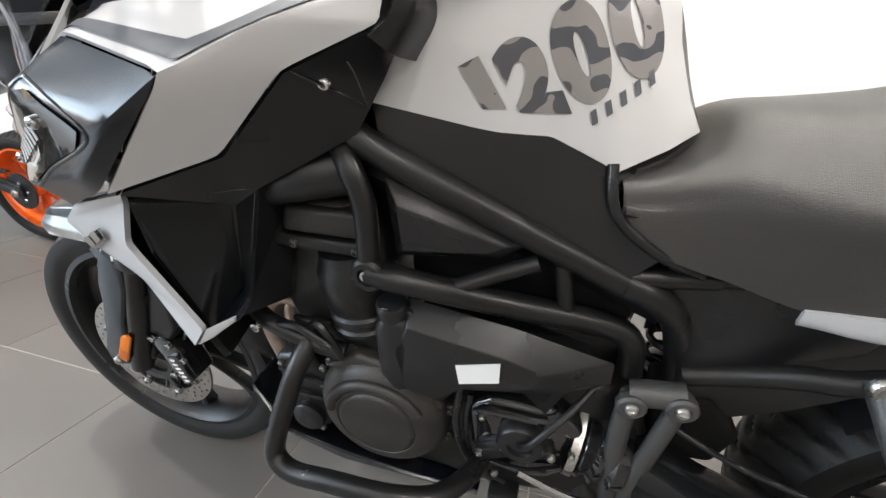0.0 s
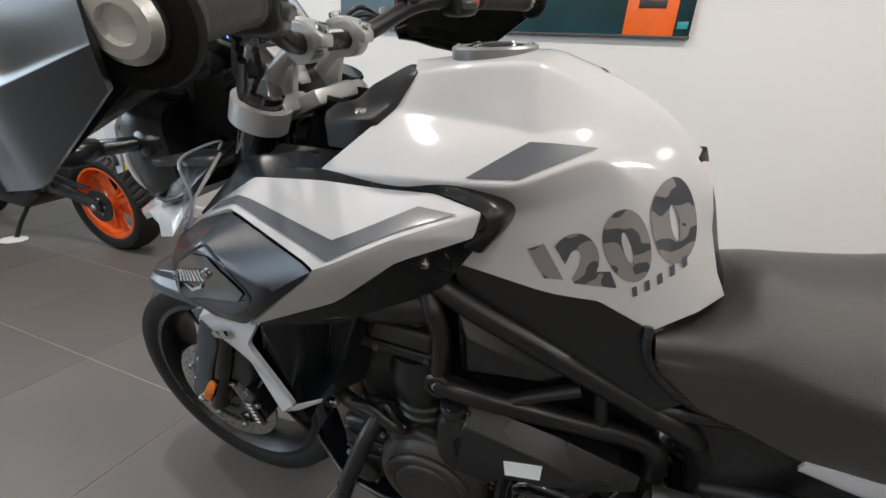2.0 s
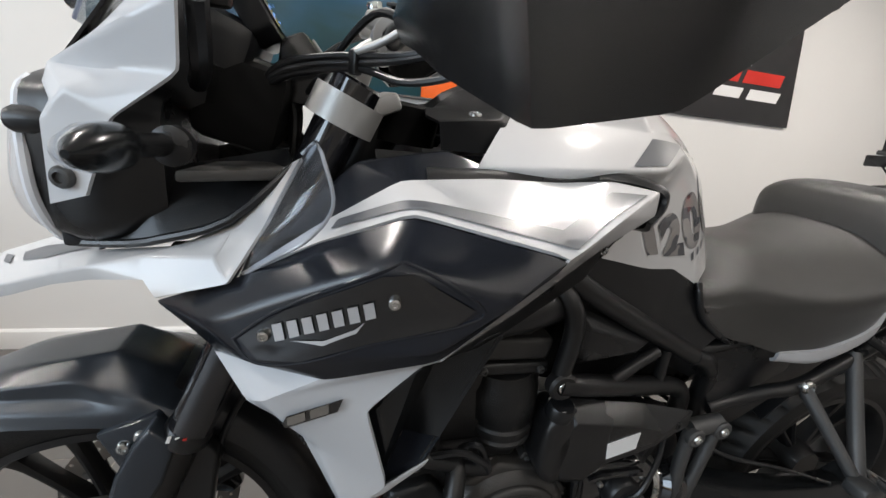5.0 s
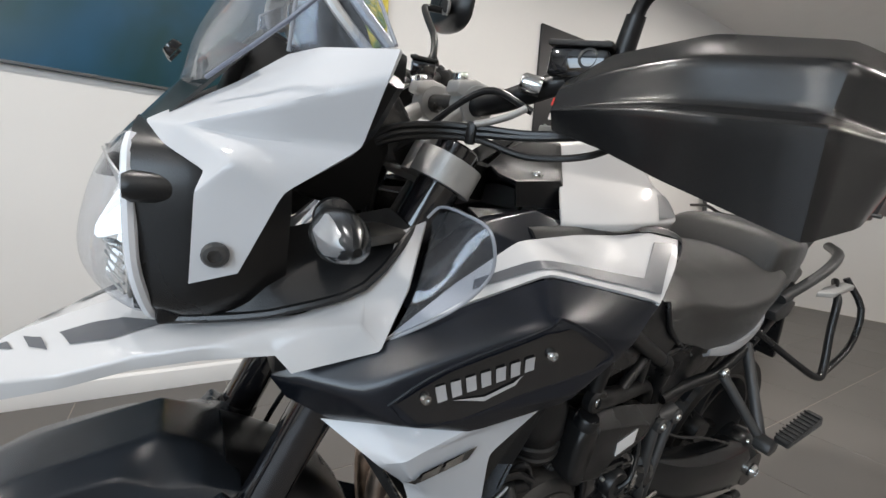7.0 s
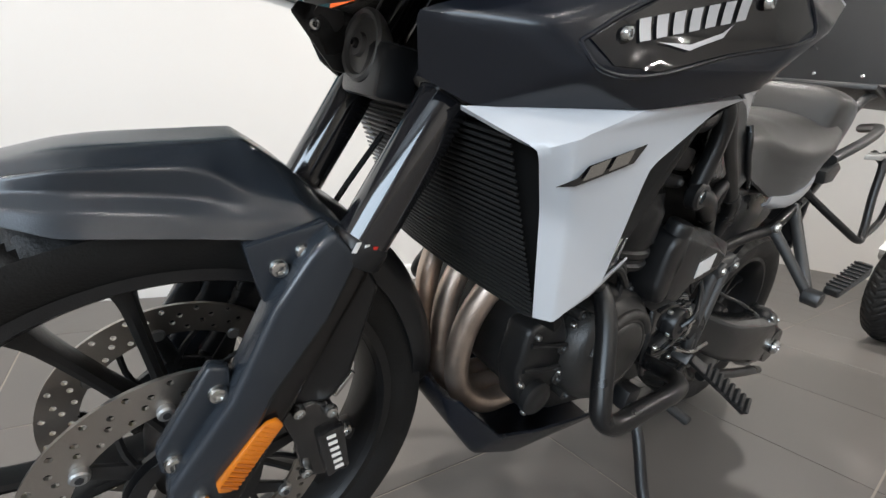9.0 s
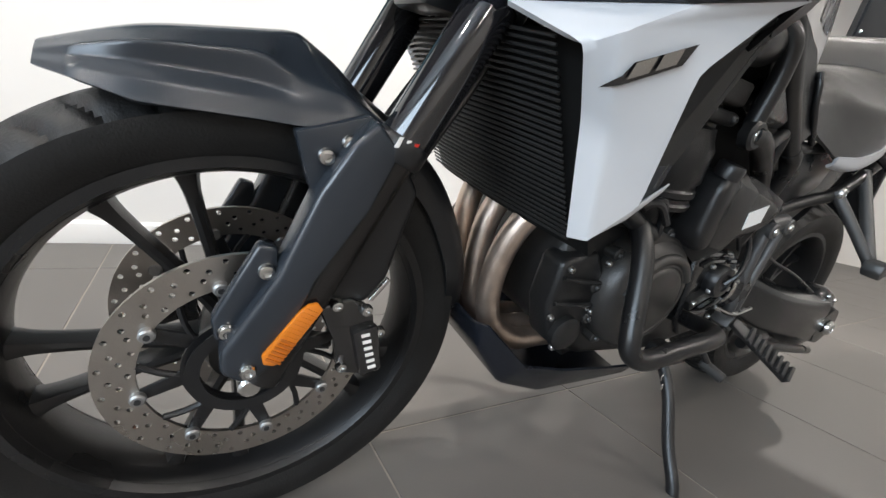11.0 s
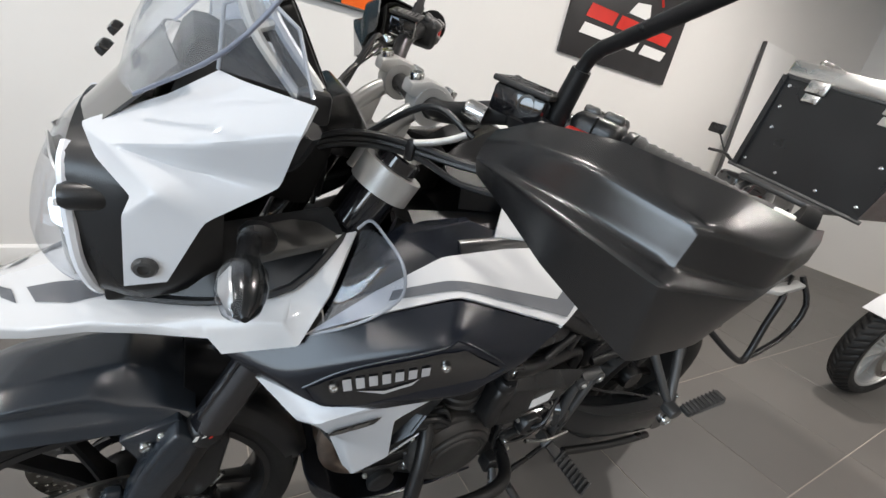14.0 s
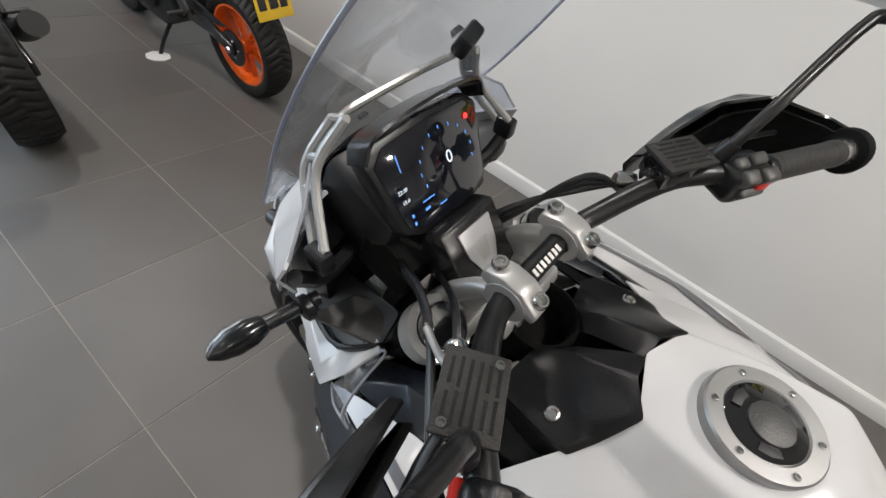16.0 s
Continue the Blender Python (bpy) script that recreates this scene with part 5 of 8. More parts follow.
for i in range(4):
    wy = -0.06 + 0.035 * i
    part("wiring_loom", tube([(-0.3, wy, 1.112), (-0.266, wy * 0.8, 1.1 - 0.006 * (i % 2)), (-0.248, wy * 0.7 + 0.008, 1.06), (-0.25, wy * 0.6, 1.0)], 0.0055 - 0.0008 * (i % 2), 8, 5), M_frame, bike)
part("nose_cover", loft([[(-0.512, -0.05, 1.022), (-0.538, 0, 1.017), (-0.512, 0.05, 1.022)], [(-0.5, -0.066, 1.06), (-0.514, 0, 1.062), (-0.5, 0.066, 1.06)], [(-0.477, -0.078, 1.085), (-0.487, 0, 1.094), (-0.477, 0.078, 1.085)], [(-0.41, -0.1, 1.16), (-0.425, 0, 1.174), (-0.41, 0.1, 1.16)]], 4, 4, thick=0.003), M_blackgloss, bike, "black nose visor under the screen")

# indicators
for s in (-1, 1):
    o = Vector((-0.358, 0.232 * s, 1.03))
    st = part("indicator", lathe([(0.004, -0.004), (0.013, 0.002), (0.0185, 0.02), (0.018, 0.042), (0.012, 0.062), (0.003, 0.074)], o, (-0.1, s, 0.02), 24), M_duct, bike, "black front indicator with clear lens on rubber stalk")
    part("stalk", tube([(-0.345, 0.16 * s, 1.022), (-0.352, 0.2 * s, 1.026), (-0.359, 0.24 * s, 1.03)], 0.011, 12, 3), M_black, st)
    part("stalk_collar", lathe([(0.012, 0), (0.019, 0.004), (0.019, 0.014), (0.012, 0.018)], (-0.342, 0.172 * s, 1.023), (-0.1, s, 0.05), 20), M_black, st)
    part("reflector", lathe([(0.004, 0.004), (0.012, 0.012), (0.0165, 0.024), (0.016, 0.042), (0.01, 0.06), (0.002, 0.068)], o + Vector((-0.005, 0, 0.0)), (-0.1, s, 0.02), 7), M_silver, st)
    part("lens", lathe([(0.006, 0.0), (0.0135, 0.008), (0.0185, 0.022), (0.018, 0.042), (0.012, 0.062), (0.003, 0.073)], o + Vector((-0.0055, 0, 0)), (-0.1, s, 0.02), 24), M_lens, st, "clear indicator lens")

# clear wind deflectors in front of the knees
def_l = loft([[(-0.28, -0.206, 0.905), (-0.262, -0.216, 0.92), (-0.215, -0.232, 0.955)], [(-0.262, -0.21, 0.955), (-0.235, -0.228, 0.97), (-0.195, -0.242, 0.99)], [(-0.236, -0.18, 1.01), (-0.222, -0.215, 1.02), (-0.205, -0.238, 1.03)], [(-0.228, -0.16, 1.022), (-0.222, -0.18, 1.035), (-0.212, -0.21, 1.038)]], 4, 4, thick=0.003)
deflector, deflector_r = pair("wind_deflector", def_l, M_smoke, bike, "clear plastic wind deflector")
for d in (deflector, deflector_r):
    d.visible_shadow = False
pair("deflector_rim", tube([(-0.28, -0.207, 0.905), (-0.25, -0.226, 0.93), (-0.217, -0.236, 0.955), (-0.196, -0.243, 0.99), (-0.205, -0.239, 1.03), (-0.212, -0.2, 1.038), (-0.217, -0.16, 1.036), (-0.23, -0.156, 1.022)], 0.0019, 8), M_edge_glint, deflector, "edge of the clear deflector, its glint painted light grey")

# windscreen
ws = []
for x, z, w, bow in ((-0.464, 1.122, 0.102, 0.018), (-0.448, 1.176, 0.175, 0.07), (-0.41, 1.245, 0.19, 0.082), (-0.362, 1.33, 0.195, 0.084), (-0.315, 1.4, 0.18, 0.072), (-0.275, 1.455, 0.14, 0.05), (-0.26, 1.475, 0.08, 0.02)):
    ws.append([(x + bow * (abs(f) ** 2), w * f, z + 0.3 * bow * abs(f) ** 2) for f in (-1, -0.75, -0.4, 0, 0.4, 0.75, 1)])
screen = part("windscreen", loft(ws, 5, 4, thick=0.004), M_clear, bike, "tall clear plastic windscreen", angle=80)
screen.visible_shadow = False
for col in (0, 6):
    part("screen_edge", tube([Vector(r[col]) + Vector((0.002, 0, -0.001)) for r in ws], 0.0019, 8, 4), M_edge, screen, "frosted screen edge")
vane = shell([(-0.378, -0.106, 1.163), (-0.312, -0.2, 1.177), (-0.322, -0.165, 1.222), (-0.35, -0.132, 1.24), (-0.375, -0.112, 1.22)], [(0, 1, 2, 3, 4)], 0.003, 0)
vane_l, vane_r = pair("side_vane", vane, M_smoke, bike, "small clear side vane")
pair("vane_rim", tube([(-0.378, -0.106, 1.163), (-0.375, -0.112, 1.22), (-0.35, -0.132, 1.24), (-0.322, -0.165, 1.222), (-0.312, -0.2, 1.177)], 0.0018, 6, 1), M_edge_glint, vane_l)
for v in (vane_l, vane_r):
    v.visible_shadow = False
for p in ((-0.366, -0.118, 1.284), (-0.366, 0.118, 1.284), (-0.461, -0.044, 1.146), (-0.461, 0.044, 1.146)):
    part("screen_bolt", bolt((p[0] - 0.006, p[1], p[2]), (-0.8, 0, 0.6), 0.009, 0.008), M_blackgloss, screen)
rail = [Vector(p) for p in ((-0.34, -0.1, 1.283), (-0.352, -0.125, 1.243), (-0.345, -0.14, 1.215), (-0.308, -0.166, 1.172))]
strut_bm = tube([p + Vector((0.0095, 0, 0.0045)) for p in rail], 0.0052, 8, 4)
tube([p - Vector((0.0095, 0, 0.0045)) for p in rail], 0.0052, 8, 4, bm=strut_bm)
for p in rail:
    tube([p + Vector((0.0115, 0, 0.0055)), p - Vector((0.0115, 0, 0.0055))], 0.0046, 8, 1, bm=strut_bm)
strut, strut_r = pair("screen_strut", strut_bm, M_silver, bike, "silver forged screen strut")
web = loft([[tuple(p + Vector((0.008, 0, 0.0038))), tuple(p - Vector((0.008, 0, 0.0038)))] for p in rail[:3]], 4, 1, thick=0.002)
pair("strut_web", web, M_satin, strut)
pair("strut_clip", box((-0.304, -0.17, 1.162), (0.03, 0.02, 0.03), 0.005), M_black, bike)
pair("cowl_stay", tube([(-0.31, -0.2, 1.15), (-0.32, -0.16, 1.1), (-0.34, -0.1, 1.08)], 0.01, 8), M_black, bike)
part("strut_bridge", tube([(-0.34, -0.1, 1.283), (-0.336, -0.08, 1.291), (-0.333, 0, 1.296), (-0.336, 0.08, 1.291), (-0.34, 0.1, 1.283)], 0.007, 8, 5, flat=0.6), M_alu, bike, "silver screen bridge")
part("adjuster", box((-0.335, 0.085, 1.303), (0.02, 0.05, 0.025), 0.005, (0, 30, 20)), M_black, bike, "black screen adjuster lever")

# dash: hooded colour display
# local x is up the face, y to the rider's left, z out of the glass to the rider
DN = Vector((0.86, 0, 0.51)).normalized()
DM = Matrix.Translation((-0.292, 0.0, 1.195)) @ Matrix(((-DN.z, 0, DN.x), (0, -1, 0), (DN.x, 0, DN.z))).to_4x4()


def on_dash(pts):
    return [DM @ Vector(p) for p in pts]


outline = [(-0.066, -0.05), (-0.05, -0.078), (0.045, -0.094), (0.062, -0.075), (0.066, 0), (0.062, 0.075), (0.045, 0.094), (-0.05, 0.078), (-0.066, 0.05)]
dash = part("instrument_dash", prism(on_dash([(x, y, -0.03) for x, y in outline]), (DM.to_3x3() @ Vector((0, 0, 0.03))), 0.006), M_black, bike, "black instrument dash with lit colour display")
part("display", prism(on_dash([(x * 0.87, y * 0.9, 0.0005) for x, y in outline]), (DM.to_3x3() @ Vector((0, 0, 0.002))), 0.0008), M_screen, dash, "dark blue display glass")
part("hood", loft([[tuple(DM @ Vector(p)) for p in ((0.05, -0.1, -0.02), (0.072, -0.08, -0.02), (0.08, 0, -0.02), (0.072, 0.08, -0.02), (0.05, 0.1, -0.02))], [tuple(DM @ Vector(p)) for p in ((0.05, -0.1, 0.012), (0.076, -0.08, 0.024), (0.085, 0, 0.034), (0.076, 0.08, 0.024), (0.05, 0.1, 0.012))]], 3, 4, thick=0.004), M_guardm, dash)


def dash_text(body, x, y, size, mat):
    """Lettering upright for the rider."""
    m = DM @ pose(x, y, 0.0034) @ pose(0, 0, 0, 0, 0, -90)
    return part("display_text", bm_of(text_mesh(body, size, m)), mat, dash)


dash_text("0", 0.003, -0.02, 0.022, M_pale)
dash_text("22:30", 0.0, 0.062, 0.0065, M_pale)
dash_text("18.0", -0.013, 0.062, 0.0065, M_pale)
for i in range(11):
    a = math.radians(200 - i * 22)
    px, py = 0.002 + 0.04 * math.sin(a), -0.016 - 0.045 * math.cos(a)
    part("scale_tick", prism(on_dash([(px - 0.002, py - 0.0006, 0.003), (px + 0.002, py - 0.0006, 0.003), (px + 0.002, py + 0.0006, 0.003), (px - 0.002, py + 0.0006, 0.003)]), (DM.to_3x3() @ Vector((0, 0, 0.0004))), 0), M_blue, dash)
for px, py, w, h in ((0.03, 0.055, 0.02, 0.0012), (-0.033, 0.06, 0.004, 0.003), (-0.043, 0.06, 0.004, 0.003), (-0.042, 0.01, 0.0015, 0.012), (-0.026, 0.03, 0.0012, 0.02), (-0.036, 0.036, 0.003, 0.008)):
    part("display_bar", prism(on_dash([(px - w / 2, py - h / 2, 0.003), (px + w / 2, py - h / 2, 0.003), (px + w / 2, py + h / 2, 0.003), (px - w / 2, py + h / 2, 0.003)]), (DM.to_3x3() @ Vector((0, 0, 0.0004))), 0), M_blue, dash)
part("warning_lamp", lathe([(0.0035, 0), (0.0035, 0.001), (0.001, 0.001)], DM @ Vector((0.036, -0.064, 0.003)), DM.to_3x3() @ Vector((0, 0, 1)), 12), M_redlamp, dash, "red warning lamp")

# handlebar on tall risers
for s in (-1, 1):
    rb = tube([(-0.212, 0.066 * s, 1.06), (-0.196, 0.063 * s, 1.095), (-0.17, 0.058 * s, 1.128), (-0.14, 0.056 * s, 1.15)], 0.019, 14, 4, r2=0.015, flat=0.75)
    lathe([(0.0145, -0.016), (0.025, -0.016), (0.0265, -0.013), (0.0265, 0.013), (0.025, 0.016), (0.0145, 0.016)], (-0.132, 0.056 * s, 1.156), (0, 1, 0), 32, rb, closed=True)
    prism([(-0.168, 0.041 * s, 1.166), (-0.096, 0.041 * s, 1.15), (-0.094, 0.041 * s, 1.166), (-0.118, 0.041 * s, 1.184), (-0.142, 0.041 * s, 1.188), (-0.166, 0.041 * s, 1.182)], (0, 0.03 * s, 0), 0.004, rb)
    riser = part("bar_riser", rb, M_silver, bike, "silver forged handlebar riser")
    for p, q in (((-0.155, 0.056 * s, 1.184), (-0.2, 0, 1)), ((-0.104, 0.056 * s, 1.172), (0.35, 0, 1))):
        part("clamp_bolt", lathe([(0.0095, 0), (0.0095, 0.007), (0.008, 0.009), (0.0055, 0.009), (0.005, 0.004), (0.0006, 0.004)], p, q, 18), M_chrome, riser)
    part("riser_web", prism([(-0.205, 0.05 * s, 1.07), (-0.165, 0.05 * s, 1.07), (-0.15, 0.052 * s, 1.13), (-0.178, 0.052 * s, 1.12)], (0, 0.014 * s, 0), 0.003), M_silver, riser)
bar_pts = [(0.045, -0.40, 1.194), (-0.02, -0.27, 1.203), (-0.083, -0.19, 1.197), (-0.123, -0.108, 1.164), (-0.132, -0.06, 1.156), (-0.132, 0.06, 1.156), (-0.123, 0.108, 1.164), (-0.083, 0.19, 1.197), (-0.02, 0.27, 1.203), (0.045, 0.40, 1.194)]
bar = part("handlebar", tube(bar_pts, 0.0135, 16, 6), M_frame, bike, "black tapered handlebar")
word = [(-0.15 - 0.008, y) for y in (-0.024, -0.016, -0.008, 0.0, 0.008, 0.016, 0.024)]
for x, y in word:
    part("lettering_bar", box((-0.126, y, 1.1686), (0.009, 0.0045, 0.001), 0.0002, (0, 22, 0)), M_skirt, bar)
for s in (-1, 1):
    g0, g1 = Vector((-0.01, 0.285 * s, 1.2025)), Vector((0.045, 0.405 * s, 1.194))
    ax = (g1 - g0)
    gb = lathe([(0.019, 0), (0.0195, 0.004), (0.0165, 0.01)] + [(0.0168 + 0.0012 * (i % 2), 0.012 + i * 0.0045) for i in range(24)] + [(0.019, ax.length - 0.004), (0.0185, ax.length)], g0, ax, 20)
    part("grip", gb, M_grip, bar, "ribbed black rubber grip")
    part("bar_end", lathe([(0.0175, 0), (0.0185, 0.004), (0.0185, 0.036), (0.0145, 0.041), (0.009, 0.0415), (0.0082, 0.037), (0.005, 0.0365), (0.001, 0.036)], g1, ax, 24), M_alu, bar, "turned aluminium bar end")
    # switch cube
    c = Vector((-0.03, 0.25 * s, 1.2))
    sw = part("switch_cube", box(c, (0.05, 0.055, 0.05), 0.012, (0, 0, -27 * s), seg=3), M_black, bar, "black switch housing")
    turn = pose(c.x, c.y, c.z, 0, 0, -27 * s)
    for bx, by, bz, sx, sy, sz in ((0.02, -0.013, 0.017, 0.018, 0.02, 0.018), (0.022, 0.012, 0.018, 0.018, 0.022, 0.018), (0.001, -0.014, 0.025, 0.015, 0.018, 0.01), (0.0, 0.011, 0.026, 0.016, 0.022, 0.01), (0.024, 0.0, -0.004, 0.014, 0.034, 0.014)):
        rocker = box((bx, by * s, bz), (sx, sy, sz), 0.004, (0, 24, 0), seg=3)
        bmesh.ops.transform(rocker, matrix=turn, verts=rocker.verts)
        part("switch_button", rocker, M_grey_plastic, sw, "grey rocker switch")
    seam = tube([turn @ Vector(p) for p in ((-0.02, 0.0, 0.0245), (-0.0258, 0.0, 0.018), (-0.0258, 0.0, -0.02), (-0.018, 0.0, -0.0255))], 0.0012, 6, 1)
    part("housing_seam", seam, M_matt, sw)
    part("clamp_collar", lathe([(0.0125, 0), (0.0185, 0.001), (0.0195, 0.004), (0.0195, 0.01), (0.0165, 0.012)], g0 - ax.normalized() * 0.012, ax, 24), M_black, sw, "black collar beside the grip")
    part("red_switch", box(c + Vector((0.027, 0.0, 0.006)) if s > 0 else c + Vector((-0.024, -0.006, 0.002)), (0.01, 0.02, 0.03) if s > 0 else (0.014, 0.04, 0.012), 0.004, (0, 0, -27 * s)), M_red, sw, "red switch")
    # reservoir and lever
    rc = Vector((-0.092, 0.196 * s, 1.221))
    rs = part("fluid_reservoir", box(rc - Vector((0, 0, 0.012)), (0.046, 0.062, 0.03), 0.005, (0, 0, -27 * s)), M_blackgloss, bar, "black fluid reservoir")
    part("reservoir_lid", box(rc + Vector((0, 0, 0.006)), (0.052, 0.068, 0.006), 0.002, (0, 0, -27 * s)), M_lid, rs, "speckled grey reservoir lid")
    lid_at = pose(rc.x, rc.y, rc.z + 0.0092, 0, 0, -27 * s)
    for i in range(6):
        for j in (-1, 1):
            if i in (2, 3) and j > 0:
                continue
            w, y = (0.05, 0.0) if i in (2, 3) else (0.021 + 0.003 * ((i + j) % 2), 0.0135 * j)
            part("lid_bar", prism([lid_at @ Vector((0.0185 - i * 0.0074 + a, y + b * w / 2, 0)) for a, b in ((-0.0013, -1), (0.0013, -1), (0.0013, 1), (-0.0013, 1))], (0, 0, 0.0005), 0), M_guardm, rs)
    for q in (-0.026, 0.026):
        part("lid_screw", bolt(lid_at @ Vector((0.017 * (1 if q > 0 else -1), q, -0.0005)), (0, 0, 1), 0.0042, 0.002), M_grey, rs)
    part("sight_glass", lathe([(0.0105, 0), (0.0105, 0.003), (0.008, 0.004), (0.0075, 0.002), (0.001, 0.002)], rc + Vector((-0.0125, 0.0195 * s, -0.008)), (-0.85, 0.53 * s, 0), 20), M_grey, rs, "round sight glass")
    part("perch", tube([(-0.09, 0.198 * s, 1.205), (-0.083, 0.195 * s, 1.19)], 0.02, 12, 2), M_black, rs)
    part("banjo_bolt", lathe([(0.011, 0), (0.011, 0.02), (0.008, 0.024)], (-0.118, 0.168 * s, 1.182), (-0.6, -0.5 * s, 0.1), 16), M_chrome, rs, "chrome banjo bolt")
    part("lever", tube([(-0.095, 0.21 * s, 1.205), (-0.085, 0.27 * s, 1.198), (-0.045, 0.37 * s, 1.19), (-0.03, 0.4 * s, 1.188)], 0.007, 10, 4, flat=0.6), M_black, bar, "black hand lever")
    for j, dz in enumerate((0.0, 0.012, 0.02) if s > 0 else (0.03,)):
        part("cable", tube([(-0.12, 0.165 * s, 1.185 - dz), (-0.16, 0.12 * s, 1.17 + 0.012 * j), (-0.21, 0.07 * s, 1.14 - dz), (-0.25, 0.03 * s, 1.08 - dz), (-0.25, 0.02 * s, 0.98)], 0.0042, 8, 6), M_black, bar)
    # hand guard: faceted shell that wraps to the bar end; rows of top, shoulder, fold and lower edge
    ribs = [[(-0.135, 0.222, 1.185), (-0.146, 0.225, 1.168), (-0.152, 0.227, 1.15), (-0.143, 0.225, 1.136)],
            [(-0.124, 0.262, 1.21), (-0.138, 0.27, 1.186), (-0.15, 0.28, 1.15), (-0.138, 0.285, 1.128)],
            [(-0.105, 0.34, 1.226), (-0.128, 0.352, 1.19), (-0.143, 0.345, 1.15), (-0.13, 0.347, 1.114)],
            [(-0.06, 0.415, 1.226), (-0.095, 0.432, 1.195), (-0.122, 0.44, 1.148), (-0.103, 0.443, 1.094)],
            [(0.015, 0.45, 1.214), (0.0, 0.46, 1.19), (-0.03, 0.463, 1.147), (-0.035, 0.452, 1.108)],
            [(0.05, 0.446, 1.212), (0.053, 0.451, 1.2), (0.053, 0.451, 1.18), (0.047, 0.447, 1.162)]]
    full = []
    for r, k, low in zip(ribs, (0.05, 0.75, 1.0, 1.0, 0.9, 0.1), (0, 0.003, 0.006, 0.01, 0.008, 0)):
        T, F, E = Vector(r[0]), Vector(r[2]), Vector(r[3])
        out = Vector((F.x - T.x, F.y - T.y, 0))
        h = T.z - F.z
        full += [T, T + out * 0.66 - Vector((0, 0, h * 0.3)), T + out * (1 - 0.26 * k) - Vector((0, 0, h * (0.86 - 0.12 * k))),
                 T + out * (1 + 0.05 * k) - Vector((0, 0, h * (0.9 - 0.04 * k))), E - Vector((0, 0, low)) + out * 0.08 * k]
    rows = [full[5 * i:5 * i + 5] for i in range(6)]
    cage, faces = grid([[(p.x, p.y * s, p.z) for p in r] for r in rows])
    hg = creased(cage, faces, 0.55, 0.9, 3, 0.004, inward=(0.05, 0.3 * s, 1.17))
    hgo = part("hand_guard", hg, M_guardm, bar, "large matt black hand guard")
    # added dead black sheet: paints the shade inside the guard
    inner = [(x + (0.02 - x) * 0.12, y + (0.3 - y) * 0.1, z + (1.17 - z) * 0.14) for r in ribs for x, y, z in r]
    liner = shell([(x, y * s, z) for x, y, z in inner], [(4 * i + j, 4 * i + j + 1, 4 * i + j + 5, 4 * i + j + 4) for i in range(5) for j in range(3)], 0.002, 0.006, inward=(0.05, 0.3 * s, 1.17))
    part("guard_liner", liner, M_matt, hgo, "dead black sheet for the shade inside the guard")
    part("guard_mount", lathe([(0.019, 0.018), (0.03, 0.018), (0.032, 0.022), (0.031, 0.03), (0.024, 0.033), (0.019, 0.031)], g1, ax, 28), M_matt, hgo, "black ring round the bar end")
    if s < 0:
        for j, (dx, dz) in enumerate(((0, 0), (0.004, 0.01), (-0.004, -0.009))):
            part("cable", tube([(-0.045, -0.265, 1.165 + dz), (-0.085, -0.235, 1.14 + dz - 0.006 * j), (-0.13, -0.185, 1.126 + dz - 0.006 * j), (-0.17, -0.14, 1.12 + dz * 0.7), (-0.215, -0.105, 1.115 + dz * 0.7), (-0.262, -0.085, 1.1 + dz * 0.7), (-0.3, -0.06, 1.06)], 0.0042, 8, 6), M_black, bar)
        part("cable_clip", box((-0.178, -0.135, 1.12), (0.012, 0.012, 0.026), 0.003, (0, 0, 40)), M_black, bar)
        part("hose_fitting", tube([(-0.13, -0.165, 1.157), (-0.145, -0.158, 1.146), (-0.163, -0.147, 1.136), (-0.178, -0.138, 1.13)], 0.0042, 10, 3), M_silver, bar, "silver hose fitting")
    # mirror
    if s < 0:
        stem = [(-0.07, -0.225, 1.2), (-0.073, -0.235, 1.26), (-0.074, -0.247, 1.28), (-0.074, -0.265, 1.292), (-0.078, -0.35, 1.345), (-0.08, -0.415, 1.388)]
        mh = Vector((-0.062, -0.485, 1.408))
    else:
        stem = [(-0.07, 0.225, 1.19), (-0.056, 0.242, 1.241), (-0.047, 0.272, 1.282), (-0.04, 0.33, 1.318), (-0.032, 0.377, 1.346), (-0.022, 0.388, 1.354), (0.03, 0.395, 1.362)]
        mh = Vector((0.048, 0.41, 1.378))
    st = tube(stem, 0.0075, 12, 5)
    cyl(Vector(stem[0]), Vector(stem[1]), 0.012, 0.01, 16, st)
    mir = part("mirror", st, M_frame, bar, "round-cornered rear-view mirror on black stem")
    prof = [(math.cos(a), math.sin(a)) for a in (2 * math.pi * i / 20 for i in range(20))]

    def ring(x, w, h):
        return [(mh.x + x, mh.y + w * math.copysign(abs(c) ** 0.75, c), mh.z + h * math.copysign(abs(q) ** 0.75, q)) for c, q in prof]

    part("mirror_shell", loft([ring(-0.03, 0.03, 0.018), ring(-0.024, 0.075, 0.042), ring(-0.003, 0.098, 0.057), ring(0.008, 0.1, 0.058)], 4, 1, loop=True, caps=True), M_black, mir, "black mirror shell")
    tear = [(0.017 * math.cos(a), 0.017 * math.sin(a)) for a in [0.9 + i * 0.44 for i in range(11)]] + [(0.034, -0.012), (0.04, -0.006), (0.036, 0.002)]
    boss = part("mirror_boss", prism([(mh.x - 0.022 - 0.012 * (1 - u / 0.07), mh.y - (0.06 - u) * s, mh.z - 0.018 + w) for u, w in tear], (-0.007, -0.002 * s, 0), 0.003), M_satin, mir, "silver teardrop mirror boss")
